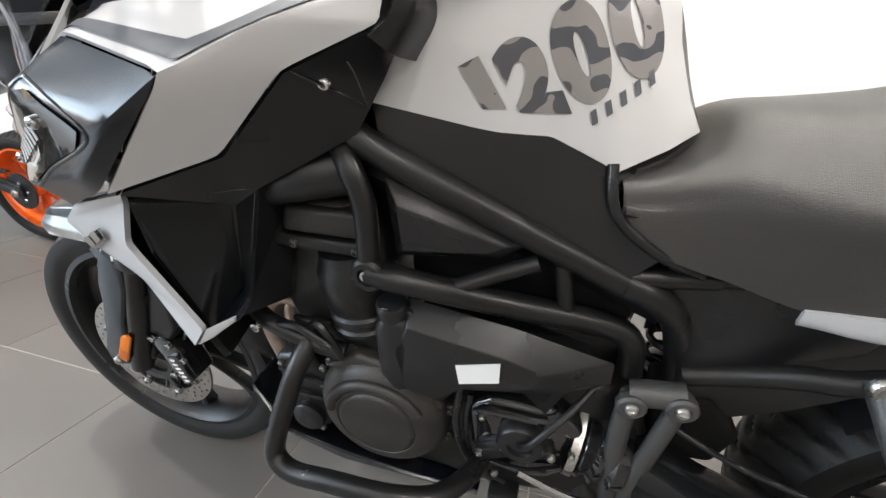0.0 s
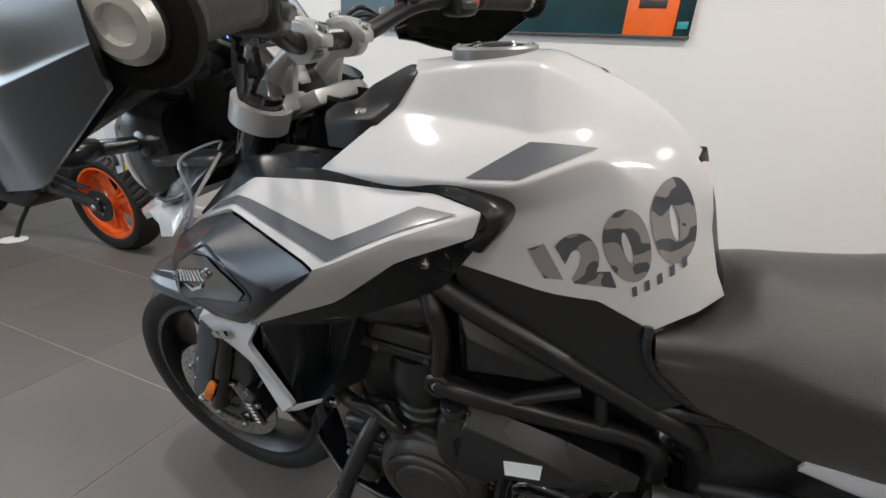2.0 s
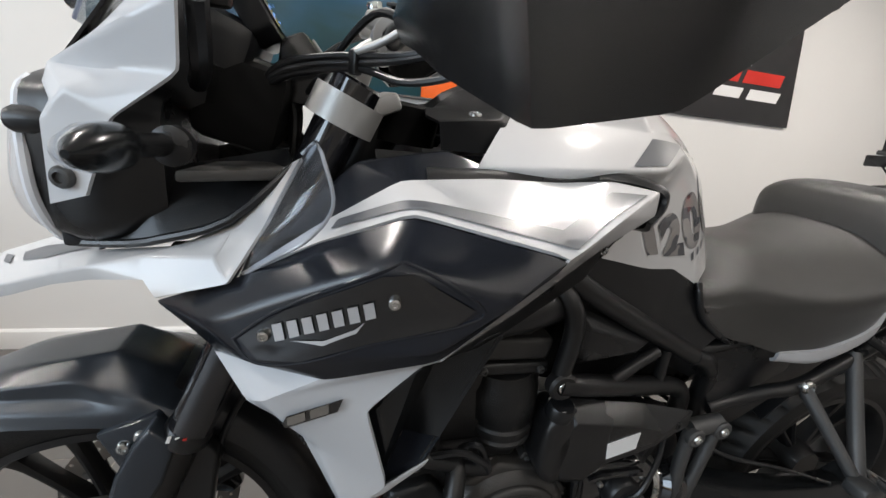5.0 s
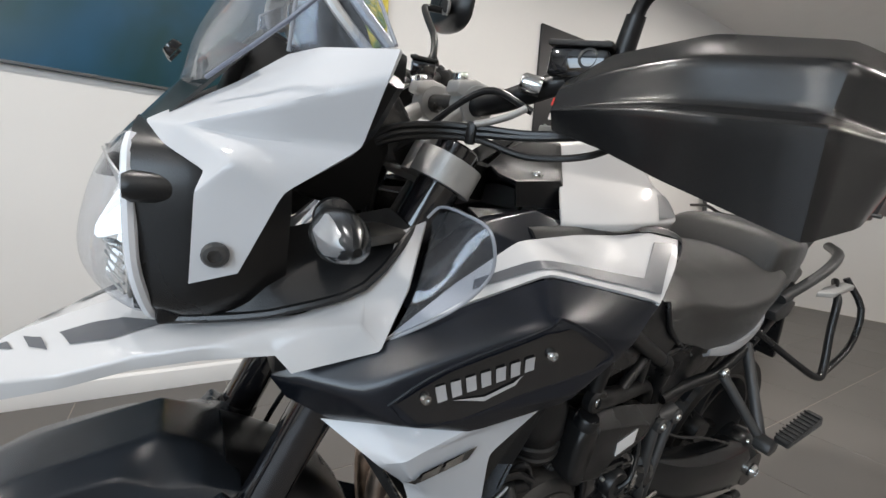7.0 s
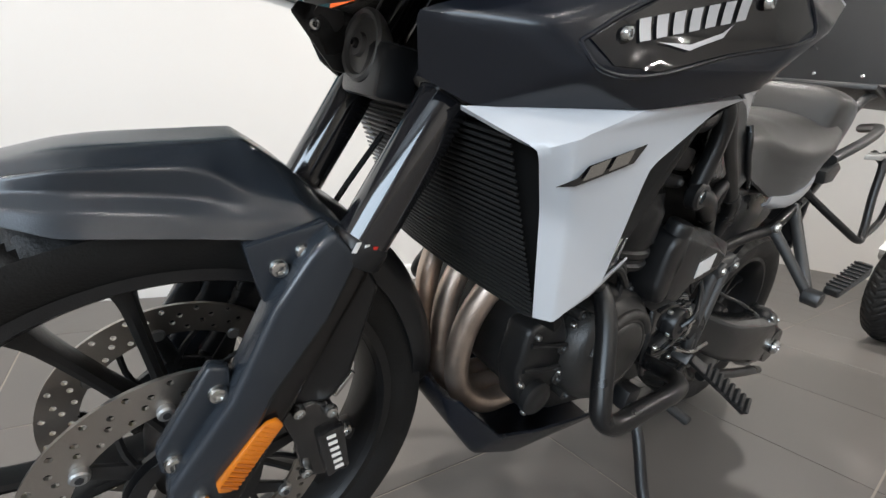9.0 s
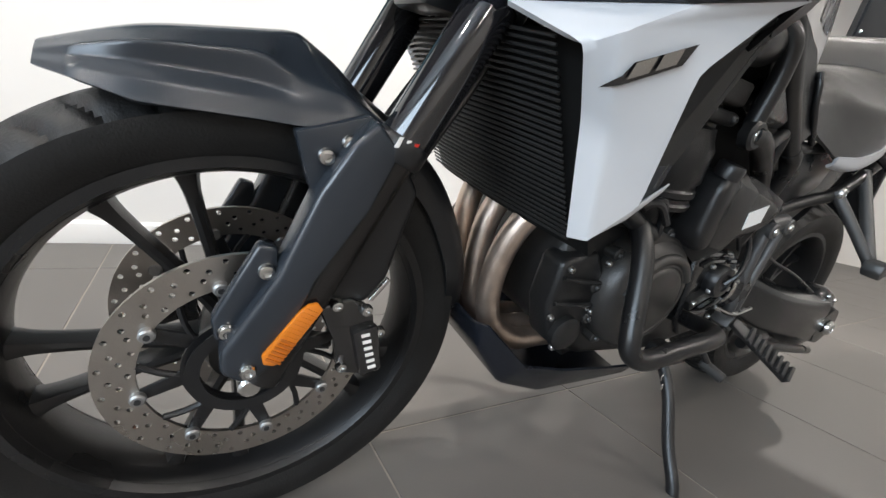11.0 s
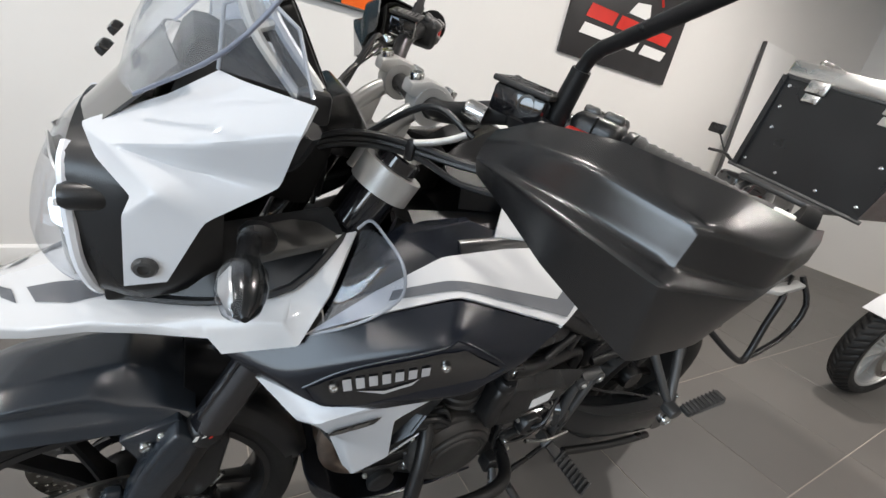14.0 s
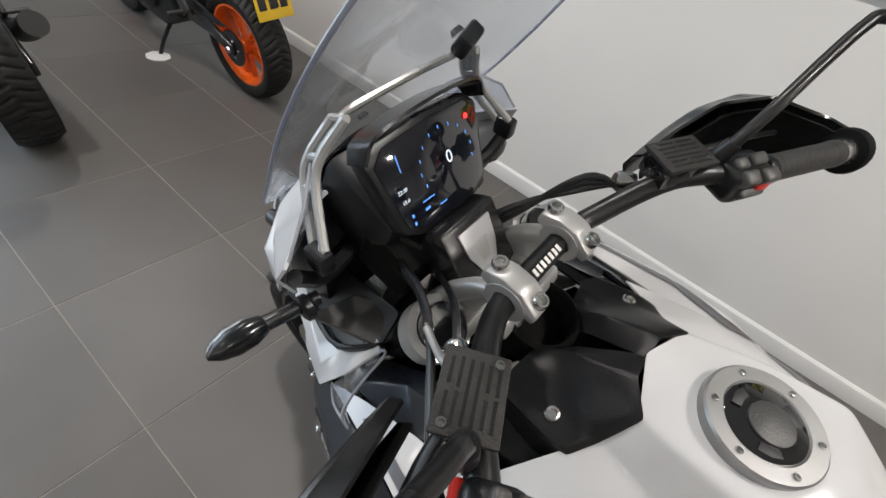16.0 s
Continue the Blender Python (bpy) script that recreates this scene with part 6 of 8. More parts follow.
    part("boss_socket", lathe([(0.0125, 0), (0.012, 0.004), (0.009, 0.005), (0.001, 0.005)], (mh.x - 0.0385, mh.y - 0.06 * s, mh.z - 0.018), (-1, -0.3 * s, 0), 24), M_black, boss)
    part("mirror_glass", loft([ring(0.0085, 0.094, 0.053), ring(0.009, 0.001, 0.001)], 1, 1, loop=True), M_chrome, mir)


# the bars stand turned a little to the left: the right half lies further back and higher
for ob in [bar] + list(bar.children_recursive):
    for v in ob.data.vertices:
        if v.co.y > 0.05:
            v.co.x += 0.074 * (v.co.y - 0.05)
            v.co.z += 0.058 * (v.co.y - 0.05)


# ---------------------------------------------------------------- frame, engine, running gear
def both(name, pts, r, mat, k=5, label="", seg=14):
    return pair(name, tube(pts, r, seg, k), mat, bike, label)


both("frame_tube", [(0.06, -0.14, 0.93), (0.122, -0.172, 0.885), (0.25, -0.155, 0.815), (0.405, -0.134, 0.735)], 0.0165, M_frame, 4, "black upper frame tube")
both("frame_tube", [(0.405, -0.134, 0.735), (0.44, -0.13, 0.72), (0.475, -0.115, 0.68), (0.495, -0.1, 0.62), (0.502, -0.1, 0.58)], 0.0175, M_frame, 4, "black frame tube")
both("frame_tube", [(0.385, -0.134, 0.742), (0.44, -0.128, 0.744), (0.5, -0.12, 0.747)], 0.012, M_frame, 3)
both("frame_tube", [(0.09, -0.165, 0.885), (0.112, -0.188, 0.862), (0.125, -0.19, 0.82), (0.122, -0.188, 0.742)], 0.0135, M_frame, 5, "black frame tube")
both("frame_tube", [(0.122, -0.19, 0.735), (0.17, -0.188, 0.728), (0.3, -0.15, 0.69), (0.4, -0.118, 0.66), (0.435, -0.112, 0.635), (0.443, -0.11, 0.585)], 0.0165, M_frame, 5, "black lower frame tube")
both("frame_strut", [(0.215, -0.176, 0.718), (0.262, -0.163, 0.737), (0.312, -0.15, 0.755)], 0.010, M_frame, 3)
both("frame_strut", [(0.338, -0.142, 0.755), (0.345, -0.138, 0.715), (0.35, -0.134, 0.685)], 0.010, M_frame, 3)
both("frame_tube", [(-0.13, -0.05, 0.96), (0.0, -0.11, 0.93), (0.09, -0.16, 0.9)], 0.018, M_frame, 4)
fb, fb_r = pair("frame_boss", lathe([(0.022, 0), (0.022, 0.014), (0.018, 0.018), (0.012, 0.018), (0.011, 0.012), (0.001, 0.012)], (0.124, -0.185, 0.735), (0, -1, 0), 28), M_frame, bike)
part("engine_bolt", bolt((0.124, -0.1965, 0.735), (0, -1, 0), 0.0105, 0.006), M_chrome, fb)
pl = shell([(0.14, -0.165, 0.845), (0.15, -0.17, 0.752), (0.268, -0.155, 0.757), (0.302, -0.145, 0.776), (0.158, -0.181, 0.82), (0.163, -0.183, 0.765), (0.255, -0.168, 0.768), (0.275, -0.162, 0.775)], [(0, 1, 5, 4), (1, 2, 6, 5), (2, 3, 7, 6), (3, 0, 4, 7), (4, 5, 6, 7)], 0.004, 0.002)
pair("frame_gusset_panel", pl, M_black, bike, "black panel inside the frame triangle")
# dark masses, added only to close the view through the frame
part("airbox", loft([[(-0.06, y, 0.93 + dz) for y, dz in ((-0.1, 0), (-0.09, 0.06), (0.09, 0.06), (0.1, 0), (0.09, -0.05), (-0.09, -0.05))], [(0.1, y, 0.93 + dz) for y, dz in ((-0.14, 0), (-0.12, 0.06), (0.12, 0.06), (0.14, 0), (0.12, -0.12), (-0.12, -0.12))],
                     [(0.3, y, 0.84 + dz) for y, dz in ((-0.12, 0), (-0.11, 0.06), (0.11, 0.06), (0.12, 0), (0.12, -0.1), (-0.12, -0.1))], [(0.46, y, 0.76 + dz) for y, dz in ((-0.1, 0), (-0.09, 0.05), (0.09, 0.05), (0.1, 0), (0.1, -0.1), (-0.1, -0.1))]], 3, 3, loop=True, caps=True), M_black, bike, "black mass in the airbox's place, added to close the view")

part("intake_block", box((0.29, 0, 0.7), (0.3, 0.2, 0.12), 0.02, (0, 12, 0)), M_matt, bike, "dead black block added to close the view through the frame")
# cylinders, head and cam cover
head = side_prism([(-0.045, 0.80), (0.085, 0.81), (0.12, 0.76), (0.125, 0.60), (0.1, 0.555), (-0.03, 0.56), (-0.05, 0.66)], -0.145, 0.145, 0.012, seg=3)
cylinders = part("cylinder_block", head, M_engine2, bike, "black cylinder block and head")
barrel = part("cylinder_barrel", lathe([(0.03, 0.0), (0.05, 0.004), (0.053, 0.012), (0.0495, 0.016), (0.0495, 0.022), (0.0535, 0.026), (0.0535, 0.034), (0.05, 0.038), (0.05, 0.044), (0.0545, 0.05), (0.0555, 0.1), (0.05, 0.112), (0.047, 0.13), (0.03, 0.134)], (0.078, -0.122, 0.598), (-0.1, 0, 1), 36), M_engine2, cylinders, "ribbed cylinder barrel")
part("head_ledge", side_prism([(-0.02, 0.738), (0.112, 0.738), (0.112, 0.758), (-0.02, 0.758)], -0.172, -0.12, 0.006, seg=3), M_engine2, cylinders)
part("head_plate", side_prism([(0.0, 0.765), (0.105, 0.765), (0.11, 0.8), (0.01, 0.8)], -0.176, -0.12, 0.007, seg=3), M_engine, cylinders, "grey head plate")
for px in (0.012, 0.098):
    part("head_bolt", bolt((px, -0.172, 0.748), (0, -1, 0), 0.006, 0.005), M_grey, cylinders)
part("cam_cover", side_prism([(-0.05, 0.80), (0.08, 0.81), (0.1, 0.785), (0.07, 0.755), (-0.04, 0.755)], -0.165, 0.165, 0.014, seg=3), M_engine, cylinders, "dark grey cam cover")
part("throttle_body", tube([(-0.0, -0.17, 0.83), (0.06, -0.172, 0.845), (0.1, -0.16, 0.85)], 0.03, 20, 3), M_black, cylinders)
case = side_prism([(-0.07, 0.56), (0.12, 0.585), (0.33, 0.57), (0.46, 0.55), (0.5, 0.44), (0.45, 0.3), (0.28, 0.27), (0.05, 0.29), (-0.06, 0.36), (-0.09, 0.47)], -0.125, 0.135, 0.02, seg=3)
crankcase = part("crankcase", case, M_engine2, bike, "black crankcase")
# round generator cover with its outer cap and bolts
gc = Vector((0.1, -0.125, 0.447))
gen = part("generator_cover", lathe([(0.108, 0.0), (0.108, -0.025), (0.103, -0.04), (0.094, -0.05), (0.082, -0.057), (0.066, -0.061), (0.0645, -0.0595), (0.0625, -0.0595), (0.061, -0.062), (0.056, -0.064), (0.001, -0.065)], gc, (0, 1, 0), 56), M_cast, bike, "dark grey round generator cover")
part("cover_lug", side_prism([(0.01, 0.525), (0.07, 0.565), (0.16, 0.545), (0.205, 0.49), (0.18, 0.47), (0.09, 0.51)], -0.165, -0.12, 0.008, seg=3), M_cast, gen)
part("cover_ridge", tube([gc + Vector((0.078 * math.cos(a), -0.056, 0.078 * math.sin(a))) for a in [0.5 + i * 0.25 for i in range(11)]], 0.0095, 10, 3), M_cast, gen)
for i in range(11):
    a = 2 * math.pi * i / 11 + 0.2
    p = gc + Vector((0.111 * math.cos(a), -0.012, 0.111 * math.sin(a)))
    lg = cyl(p + Vector((0, 0.015, 0)), p - Vector((0, 0.012, 0)), 0.011, seg=14, bevel=0.002)
    o = part("cover_boss", lg, M_cast, gen)
    part("cover_bolt", bolt(p - Vector((0, 0.011, 0)), (0, -1, 0), 0.005, 0.005), M_grey, gen)
fc = part("front_cover", side_prism([(-0.1, 0.5), (-0.03, 0.52), (0.0, 0.48), (0.005, 0.4), (-0.02, 0.34), (-0.07, 0.35), (-0.1, 0.42)], -0.145, -0.09, 0.012, seg=3), M_engine2, bike, "black front engine cover")
for za, zb in ((0.475, 0.465), (0.43, 0.424)):
    part("cover_rib", tube([(-0.092, -0.146, za), (-0.05, -0.151, (za + zb) / 2), (-0.008, -0.148, zb)], 0.004, 8, 3), M_engine2, fc)
part("pump_cap", lathe([(0.03, 0), (0.03, 0.012), (0.026, 0.016), (0.012, 0.018), (0.001, 0.018)], (-0.05, -0.145, 0.375), (0, -1, 0), 28), M_engine2, fc)
for p in ((-0.085, 0.49), (-0.09, 0.405), (-0.03, 0.345), (-0.005, 0.5), (0.0, 0.41), (-0.06, 0.345)):
    part("cover_bolt", bolt((p[0], -0.145, p[1]), (0, -1, 0), 0.0055, 0.007), M_alu, fc)

# black side cover under the frame with the white sticker
CVI = [(0.145, 0.62), (0.167, 0.664), (0.29, 0.644), (0.335, 0.63), (0.32, 0.605), (0.29, 0.592), (0.235, 0.578), (0.205, 0.548), (0.16, 0.556)]
CVO = [(0.13, 0.63), (0.158, 0.688), (0.3, 0.668), (0.412, 0.643), (0.413, 0.61), (0.365, 0.58), (0.345, 0.532), (0.312, 0.565), (0.23, 0.548), (0.2, 0.51), (0.142, 0.537)]
sc = shell([(x, -0.166, z) for x, z in CVO] + [(x, -0.196, z) for x, z in CVI], [(0, 1, 12, 11), (1, 2, 13, 12), (2, 3, 14, 13), (3, 4, 15, 14), (4, 5, 15), (5, 6, 7, 16, 15), (7, 8, 17, 16), (8, 9, 18, 17), (9, 10, 19, 18), (10, 0, 11, 19), (11, 12, 13, 14, 15, 16, 17, 18, 19)], 0.006, 0.0025, inward=(0.25, 0, 0.6))
side_prism([(0.15, 0.66), (0.3, 0.65), (0.39, 0.63), (0.34, 0.56), (0.22, 0.56), (0.15, 0.56)], -0.168, -0.12, 0.006, sc)
side_cover = part("engine_side_cover", sc, M_cover, bike, "angular black engine side cover")
part("white_sticker", side_prism([(0.229, 0.62), (0.284, 0.638), (0.284, 0.606), (0.234, 0.59)], -0.1978, -0.1965, 0), material("blank_sticker", (0.75, 0.76, 0.76), 0.4), side_cover, "blank white sticker")
for p in ((0.163, 0.673), (0.372, 0.628)):
    part("cover_screw", bolt((p[0], -0.178, p[1]), (0, -1, 0), 0.008, 0.005), M_black, side_cover)
part("metal_clip", box((0.14, -0.188, 0.672), (0.016, 0.006, 0.022), 0.002, (0, -30, 0)), M_alu, side_cover)
bx = part("breather_box", side_prism([(0.118, 0.65), (0.132, 0.676), (0.165, 0.672), (0.176, 0.63), (0.166, 0.55), (0.142, 0.538), (0.12, 0.57)], -0.196, -0.12, 0.014, seg=3), M_cover, bike, "black breather box with small white block")
part("filler_neck", lathe([(0.021, -0.01), (0.021, 0.008), (0.018, 0.012), (0.001, 0.012)], (0.143, -0.178, 0.678), (0, -0.2, 1), 24), M_black, bx)
# small white block at the top of the neck
part("white_cap", box((0.139, -0.1935, 0.684), (0.012, 0.006, 0.006), 0.002), M_skirt, bx, "small white block beside the neck")
gb = part("gearbox_cover", side_prism([(0.235, 0.5), (0.27, 0.53), (0.36, 0.53), (0.4, 0.5), (0.4, 0.42), (0.36, 0.375), (0.27, 0.37), (0.24, 0.42)], -0.158, -0.1, 0.012, seg=3), M_blackgloss, bike, "gloss black gearbox cover")
part("slave_cylinder", lathe([(0.034, 0), (0.034, 0.02), (0.03, 0.026), (0.018, 0.028), (0.017, 0.024), (0.001, 0.024)], (0.318, -0.155, 0.47), (0, -1, 0.05), 32), M_black, gb, "black clutch slave cylinder")
part("cover_bracket", side_prism([(0.25, 0.425), (0.3, 0.45), (0.362, 0.462), (0.37, 0.448), (0.31, 0.432), (0.262, 0.405)], -0.172, -0.155, 0.003), M_engine2, gb)
part("cover_rib", tube([(0.25, -0.16, 0.5), (0.27, -0.164, 0.512), (0.35, -0.164, 0.512)], 0.006, 8, 3), M_blackgloss, gb)
part("cover_rib", tube([(0.275, -0.16, 0.395), (0.33, -0.166, 0.4), (0.38, -0.163, 0.425)], 0.005, 8, 3), M_blackgloss, gb)
for p, r in (((0.26, 0.425), 0.0062), ((0.294, 0.452), 0.0062), ((0.362, 0.454), 0.0062), ((0.285, 0.385), 0.0055), ((0.345, 0.388), 0.0055), ((0.388, 0.47), 0.005), ((0.262, 0.505), 0.005)):
    part("gearbox_bolt", bolt((p[0], -0.17, p[1]), (0, -1, 0), r, 0.007), M_alu, gb)
part("clutch_hose", tube([(0.318, -0.182, 0.47), (0.335, -0.19, 0.5), (0.37, -0.17, 0.54), (0.4, -0.14, 0.57)], 0.005, 8, 5), M_black, gb)
part("wiring", tube([(0.225, -0.15, 0.53), (0.222, -0.165, 0.47), (0.24, -0.165, 0.4), (0.28, -0.16, 0.35)], 0.006, 8, 5), M_black, gb)
part("wiring", tube([(0.24, -0.15, 0.52), (0.235, -0.16, 0.46), (0.252, -0.16, 0.38), (0.3, -0.155, 0.34)], 0.0045, 8, 5), M_black, gb)
part("gear_linkage", tube([(0.32, -0.185, 0.42), (0.4, -0.19, 0.40), (0.47, -0.19, 0.41)], 0.005, 8), M_chrome, bike)
part("final_boot", lathe([(0.05, 0), (0.058, 0.012), (0.05, 0.022), (0.06, 0.032), (0.052, 0.045), (0.06, 0.055), (0.056, 0.07)], (0.395, -0.115, 0.445), (1, -0.1, -0.12), 28), M_blackgloss, bike, "ribbed rubber shaft boot")
part("hose_clamp", lathe([(0.0595, 0.0), (0.061, 0.0), (0.061, 0.012), (0.0595, 0.012)], (0.388, -0.114, 0.446), (1, -0.1, -0.12), 28, closed=True), M_alu, bike)
for i, (a, b) in enumerate((((0.0, -0.16, 0.6), (0.05, -0.17, 0.56)), ((-0.05, -0.17, 0.6), (0.04, -0.18, 0.585)))):
    part("wiring", tube([a, ((a[0] + b[0]) / 2, a[1] - 0.012, a[2] + 0.015), b], 0.006, 8), M_black, bike)
part("lower_bolt", bolt((-0.073, -0.183, 0.603), (0, -1, 0), 0.009, 0.008), M_chrome, bike)
part("coolant_hose", tube([(-0.13, -0.13, 0.6), (-0.07, -0.165, 0.6), (0.0, -0.165, 0.575), (0.05, -0.16, 0.56)], 0.014, 12), M_black, bike)

# radiator with its row of fins
rad = loft([[(x + 0.055, -0.2, z - 0.004), (x + 0.035, -0.1, z), (x + 0.03, 0, z + 0.001), (x + 0.035, 0.1, z), (x + 0.055, 0.2, z - 0.004)] for x, z in ((-0.305, 0.778), (-0.24, 0.664), (-0.178, 0.552))], 3, 5, thick=0.015)
radiator = part("radiator", rad, M_matt, bike, "black curved radiator core")
for i in range(32):
    f = (i + 0.5) / 32
    x, z = -0.302 + 0.122 * f, 0.772 - 0.215 * f
    part("radiator_slat", tube([(x + 0.018, -0.185, z - 0.004), (x + 0.0, -0.1, z), (x - 0.006, 0, z + 0.001), (x + 0.0, 0.1, z), (x + 0.018, 0.185, z - 0.004)], 0.0019, 6, 4), M_slat, radiator)

# exhaust headers, collector and silencer
for i, y in enumerate((-0.075, 0.0, 0.075)):
    part("exhaust_header", tube([(-0.045, y * 1.3, 0.6), (-0.11, y * 1.15, 0.585), (-0.152, y * 0.9 - 0.005, 0.51), (-0.152, y * 0.66 - 0.01, 0.42), (-0.13, y * 0.62 - 0.015, 0.345), (-0.07, y * 0.6 - 0.02, 0.305), (0.0, y * 0.55 - 0.02, 0.3), (0.12, y * 0.4, 0.27)], 0.0205, 20, 5), M_header, bike, "heat-tinted steel exhaust header")
part("exhaust_collector", tube([(0.12, 0.0, 0.225), (0.3, 0.05, 0.235), (0.5, 0.12, 0.3), (0.6, 0.16, 0.4)], 0.045, 20, 4, flat=0.75), M_engine, bike)
part("silencer", lathe([(0.03, 0), (0.055, 0.04), (0.062, 0.08), (0.062, 0.42), (0.05, 0.46)], (0.6, 0.2, 0.42), (1, 0.08, 0.28), 28), M_engine, bike, "dark exhaust silencer")

# belly plate
belly = shell([(-0.2, -0.1, 0.375), (-0.2, 0.1, 0.375), (-0.185, -0.12, 0.33), (-0.185, 0.12, 0.33), (-0.13, -0.13, 0.265), (-0.13, 0.13, 0.265), (-0.02, -0.125, 0.22), (-0.02, 0.125, 0.22), (0.25, -0.11, 0.2), (0.25, 0.11, 0.2),
               (0.13, -0.145, 0.265), (0.0, -0.15, 0.285), (-0.12, -0.15, 0.31), (0.13, 0.145, 0.265), (0.0, 0.15, 0.285), (-0.12, 0.15, 0.31), (-0.19, -0.13, 0.385), (-0.19, 0.13, 0.385), (0.25, -0.13, 0.24), (0.25, 0.13, 0.24)],
              [(0, 1, 3, 2), (2, 3, 5, 4), (4, 5, 7, 6), (6, 7, 9, 8), (2, 4, 12), (4, 6, 11, 12), (6, 8, 18, 10, 11), (3, 5, 15), (5, 7, 14, 15), (7, 9, 19, 13, 14), (0, 2, 16), (2, 12, 16), (1, 3, 17), (3, 15, 17)], 0.005, 0.008, inward=(0, 0, 0.5))
part("belly_plate", belly, M_navy, bike, "dark belly plate under the engine")

# crash bars
both("crash_bar", [(0.0, -0.13, 0.592), (-0.004, -0.17, 0.572), (-0.016, -0.205, 0.53), (-0.036, -0.242, 0.45), (-0.036, -0.256, 0.415), (-0.005, -0.265, 0.402), (0.06, -0.268, 0.412), (0.157, -0.268, 0.422), (0.22, -0.24, 0.41), (0.26, -0.17, 0.39), (0.265, -0.12, 0.38)], 0.0155, M_frame, 6, "black tubular crash bar")
pair("crash_bar_plate", side_prism([(-0.03, 0.61), (0.03, 0.612), (0.045, 0.59), (0.02, 0.572), (-0.02, 0.58)], -0.16, -0.15, 0.003), M_frame, bike)

# rider footrests, gear lever, side stand
pb, pb_r = pair("footrest_hanger", tube([(0.442, -0.152, 0.59), (0.44, -0.155, 0.52), (0.444, -0.16, 0.44), (0.45, -0.165, 0.36)], 0.0155, 14, 4, flat=0.8), M_grey, bike, "grey cast footrest hanger")
for s, par in ((-1, pb), (1, pb_r)):
    part("hanger_strut", tube([(0.498, 0.152 * s, 0.6), (0.488, 0.155 * s, 0.53), (0.474, 0.16 * s, 0.45), (0.462, 0.165 * s, 0.36)], 0.015, 14, 4, flat=0.8), M_grey, par)
    part("hanger_web", side_prism([(0.444, 0.45), (0.47, 0.45), (0.464, 0.36), (0.45, 0.36)], 0.152 * s, 0.166 * s, 0.004), M_grey, par)
    part("hanger_crossbar", tube([(0.44, 0.15 * s, 0.588), (0.5, 0.152 * s, 0.6)], 0.017, 14, 2), M_grey, par)
    for bx, bz in ((0.442, 0.58), (0.496, 0.592)):
        part("hanger_bolt", lathe([(0.018, 0), (0.018, 0.01), (0.015, 0.013), (0.009, 0.013), (0.008, 0.01), (0.001, 0.01)], (bx, 0.158 * s, bz), (0, s, 0), 24), M_grey, par)
        part("bolt_socket", bolt((bx, 0.168 * s, bz), (0, s, 0), 0.0085, 0.006), M_alu, par)
    p0, p1 = Vector((0.415, 0.19 * s, 0.378)), Vector((0.492, 0.3 * s, 0.31))
    d, q = (p1 - p0).normalized(), Vector((0.75, -0.25 * s, 0.45)).normalized()
    up = d.cross(q).normalized()
    if up.z < 0:
        up = -up
    peg = part("footrest", prism([p0 - q * 0.012, p0 + q * 0.012, p1 + q * 0.02, p1 - q * 0.02], up * 0.012, 0.003), M_engine2, bike, "ribbed black rider footrest")
    for i in range(8):
        c = p0.lerp(p1, 0.25 + i * 0.1)
        part("rubber_rib", prism([c - q * 0.02 + up * 0.01, c + q * 0.02 + up * 0.01, c + q * 0.02 + d * 0.007 + up * 0.01, c - q * 0.02 + d * 0.007 + up * 0.01], up * 0.009, 0.0015), M_grip, peg)
    part("footrest_pivot", box(p0 + Vector((0.005, -0.015 * s, -0.005)), (0.032, 0.04, 0.03), 0.005, (0, 30, 0)), M_grey, peg)
part("gear_lever", tube([(0.41, -0.185, 0.36), (0.34, -0.2, 0.35), (0.28, -0.215, 0.365), (0.255, -0.225, 0.36), (0.27, -0.24, 0.335)], 0.0065, 10, 4), M_black, bike, "black gear lever")
part("lever_rubber", cyl((0.27, -0.23, 0.33), (0.28, -0.275, 0.32), 0.0105, seg=14, bevel=0.003), M_grip, bike)
st = tube([(0.3, -0.155, 0.265), (0.29, -0.2, 0.22), (0.275, -0.255, 0.13), (0.262, -0.31, 0.055), (0.255, -0.33, -0.055)], 0.0125, 14, 5)
box((0.262, -0.335, -0.062), (0.075, 0.05, 0.01), 0.004, (-11, 0, 0), st)
stand = part("side_stand", st, M_black, bike, "black side stand")
part("stand_spring", tube([(0.285 + 0.006 * math.cos(i * 1.5), -0.175 - i * 0.0022, 0.25 - i * 0.0036 + 0.006 * math.sin(i * 1.5)) for i in range(36)], 0.0014, 5, 2), M_chrome, stand, "coiled stand spring")
part("stand_bracket", box((0.3, -0.14, 0.275), (0.05, 0.04, 0.05), 0.006), M_black, stand)

# swing arm with shaft, rear wheel
rear_axle = Vector((0.985, 0, 0.325))
arm = part("swing_arm", loft([[(0.46, -0.13 + a, 0.43 + b) for a, b in ((-0.04, 0), (-0.03, 0.045), (0.03, 0.05), (0.04, 0), (0.03, -0.045), (-0.03, -0.045))], [(0.6, -0.16 + a, 0.39 + b) for a, b in ((-0.045, 0), (-0.035, 0.05), (0.03, 0.055), (0.04, 0), (0.03, -0.05), (-0.035, -0.05))],
                             [(0.78, -0.165 + a, 0.36 + b) for a, b in ((-0.05, 0), (-0.04, 0.055), (0.03, 0.06), (0.045, 0), (0.03, -0.055), (-0.04, -0.055))], [(0.92, -0.15 + a, 0.335 + b) for a, b in ((-0.06, 0), (-0.05, 0.065), (0.03, 0.065), (0.045, 0), (0.03, -0.065), (-0.05, -0.065))]], 4, 3, loop=True, caps=True), M_duct, bike, "gloss black single-sided swing arm with shaft drive")
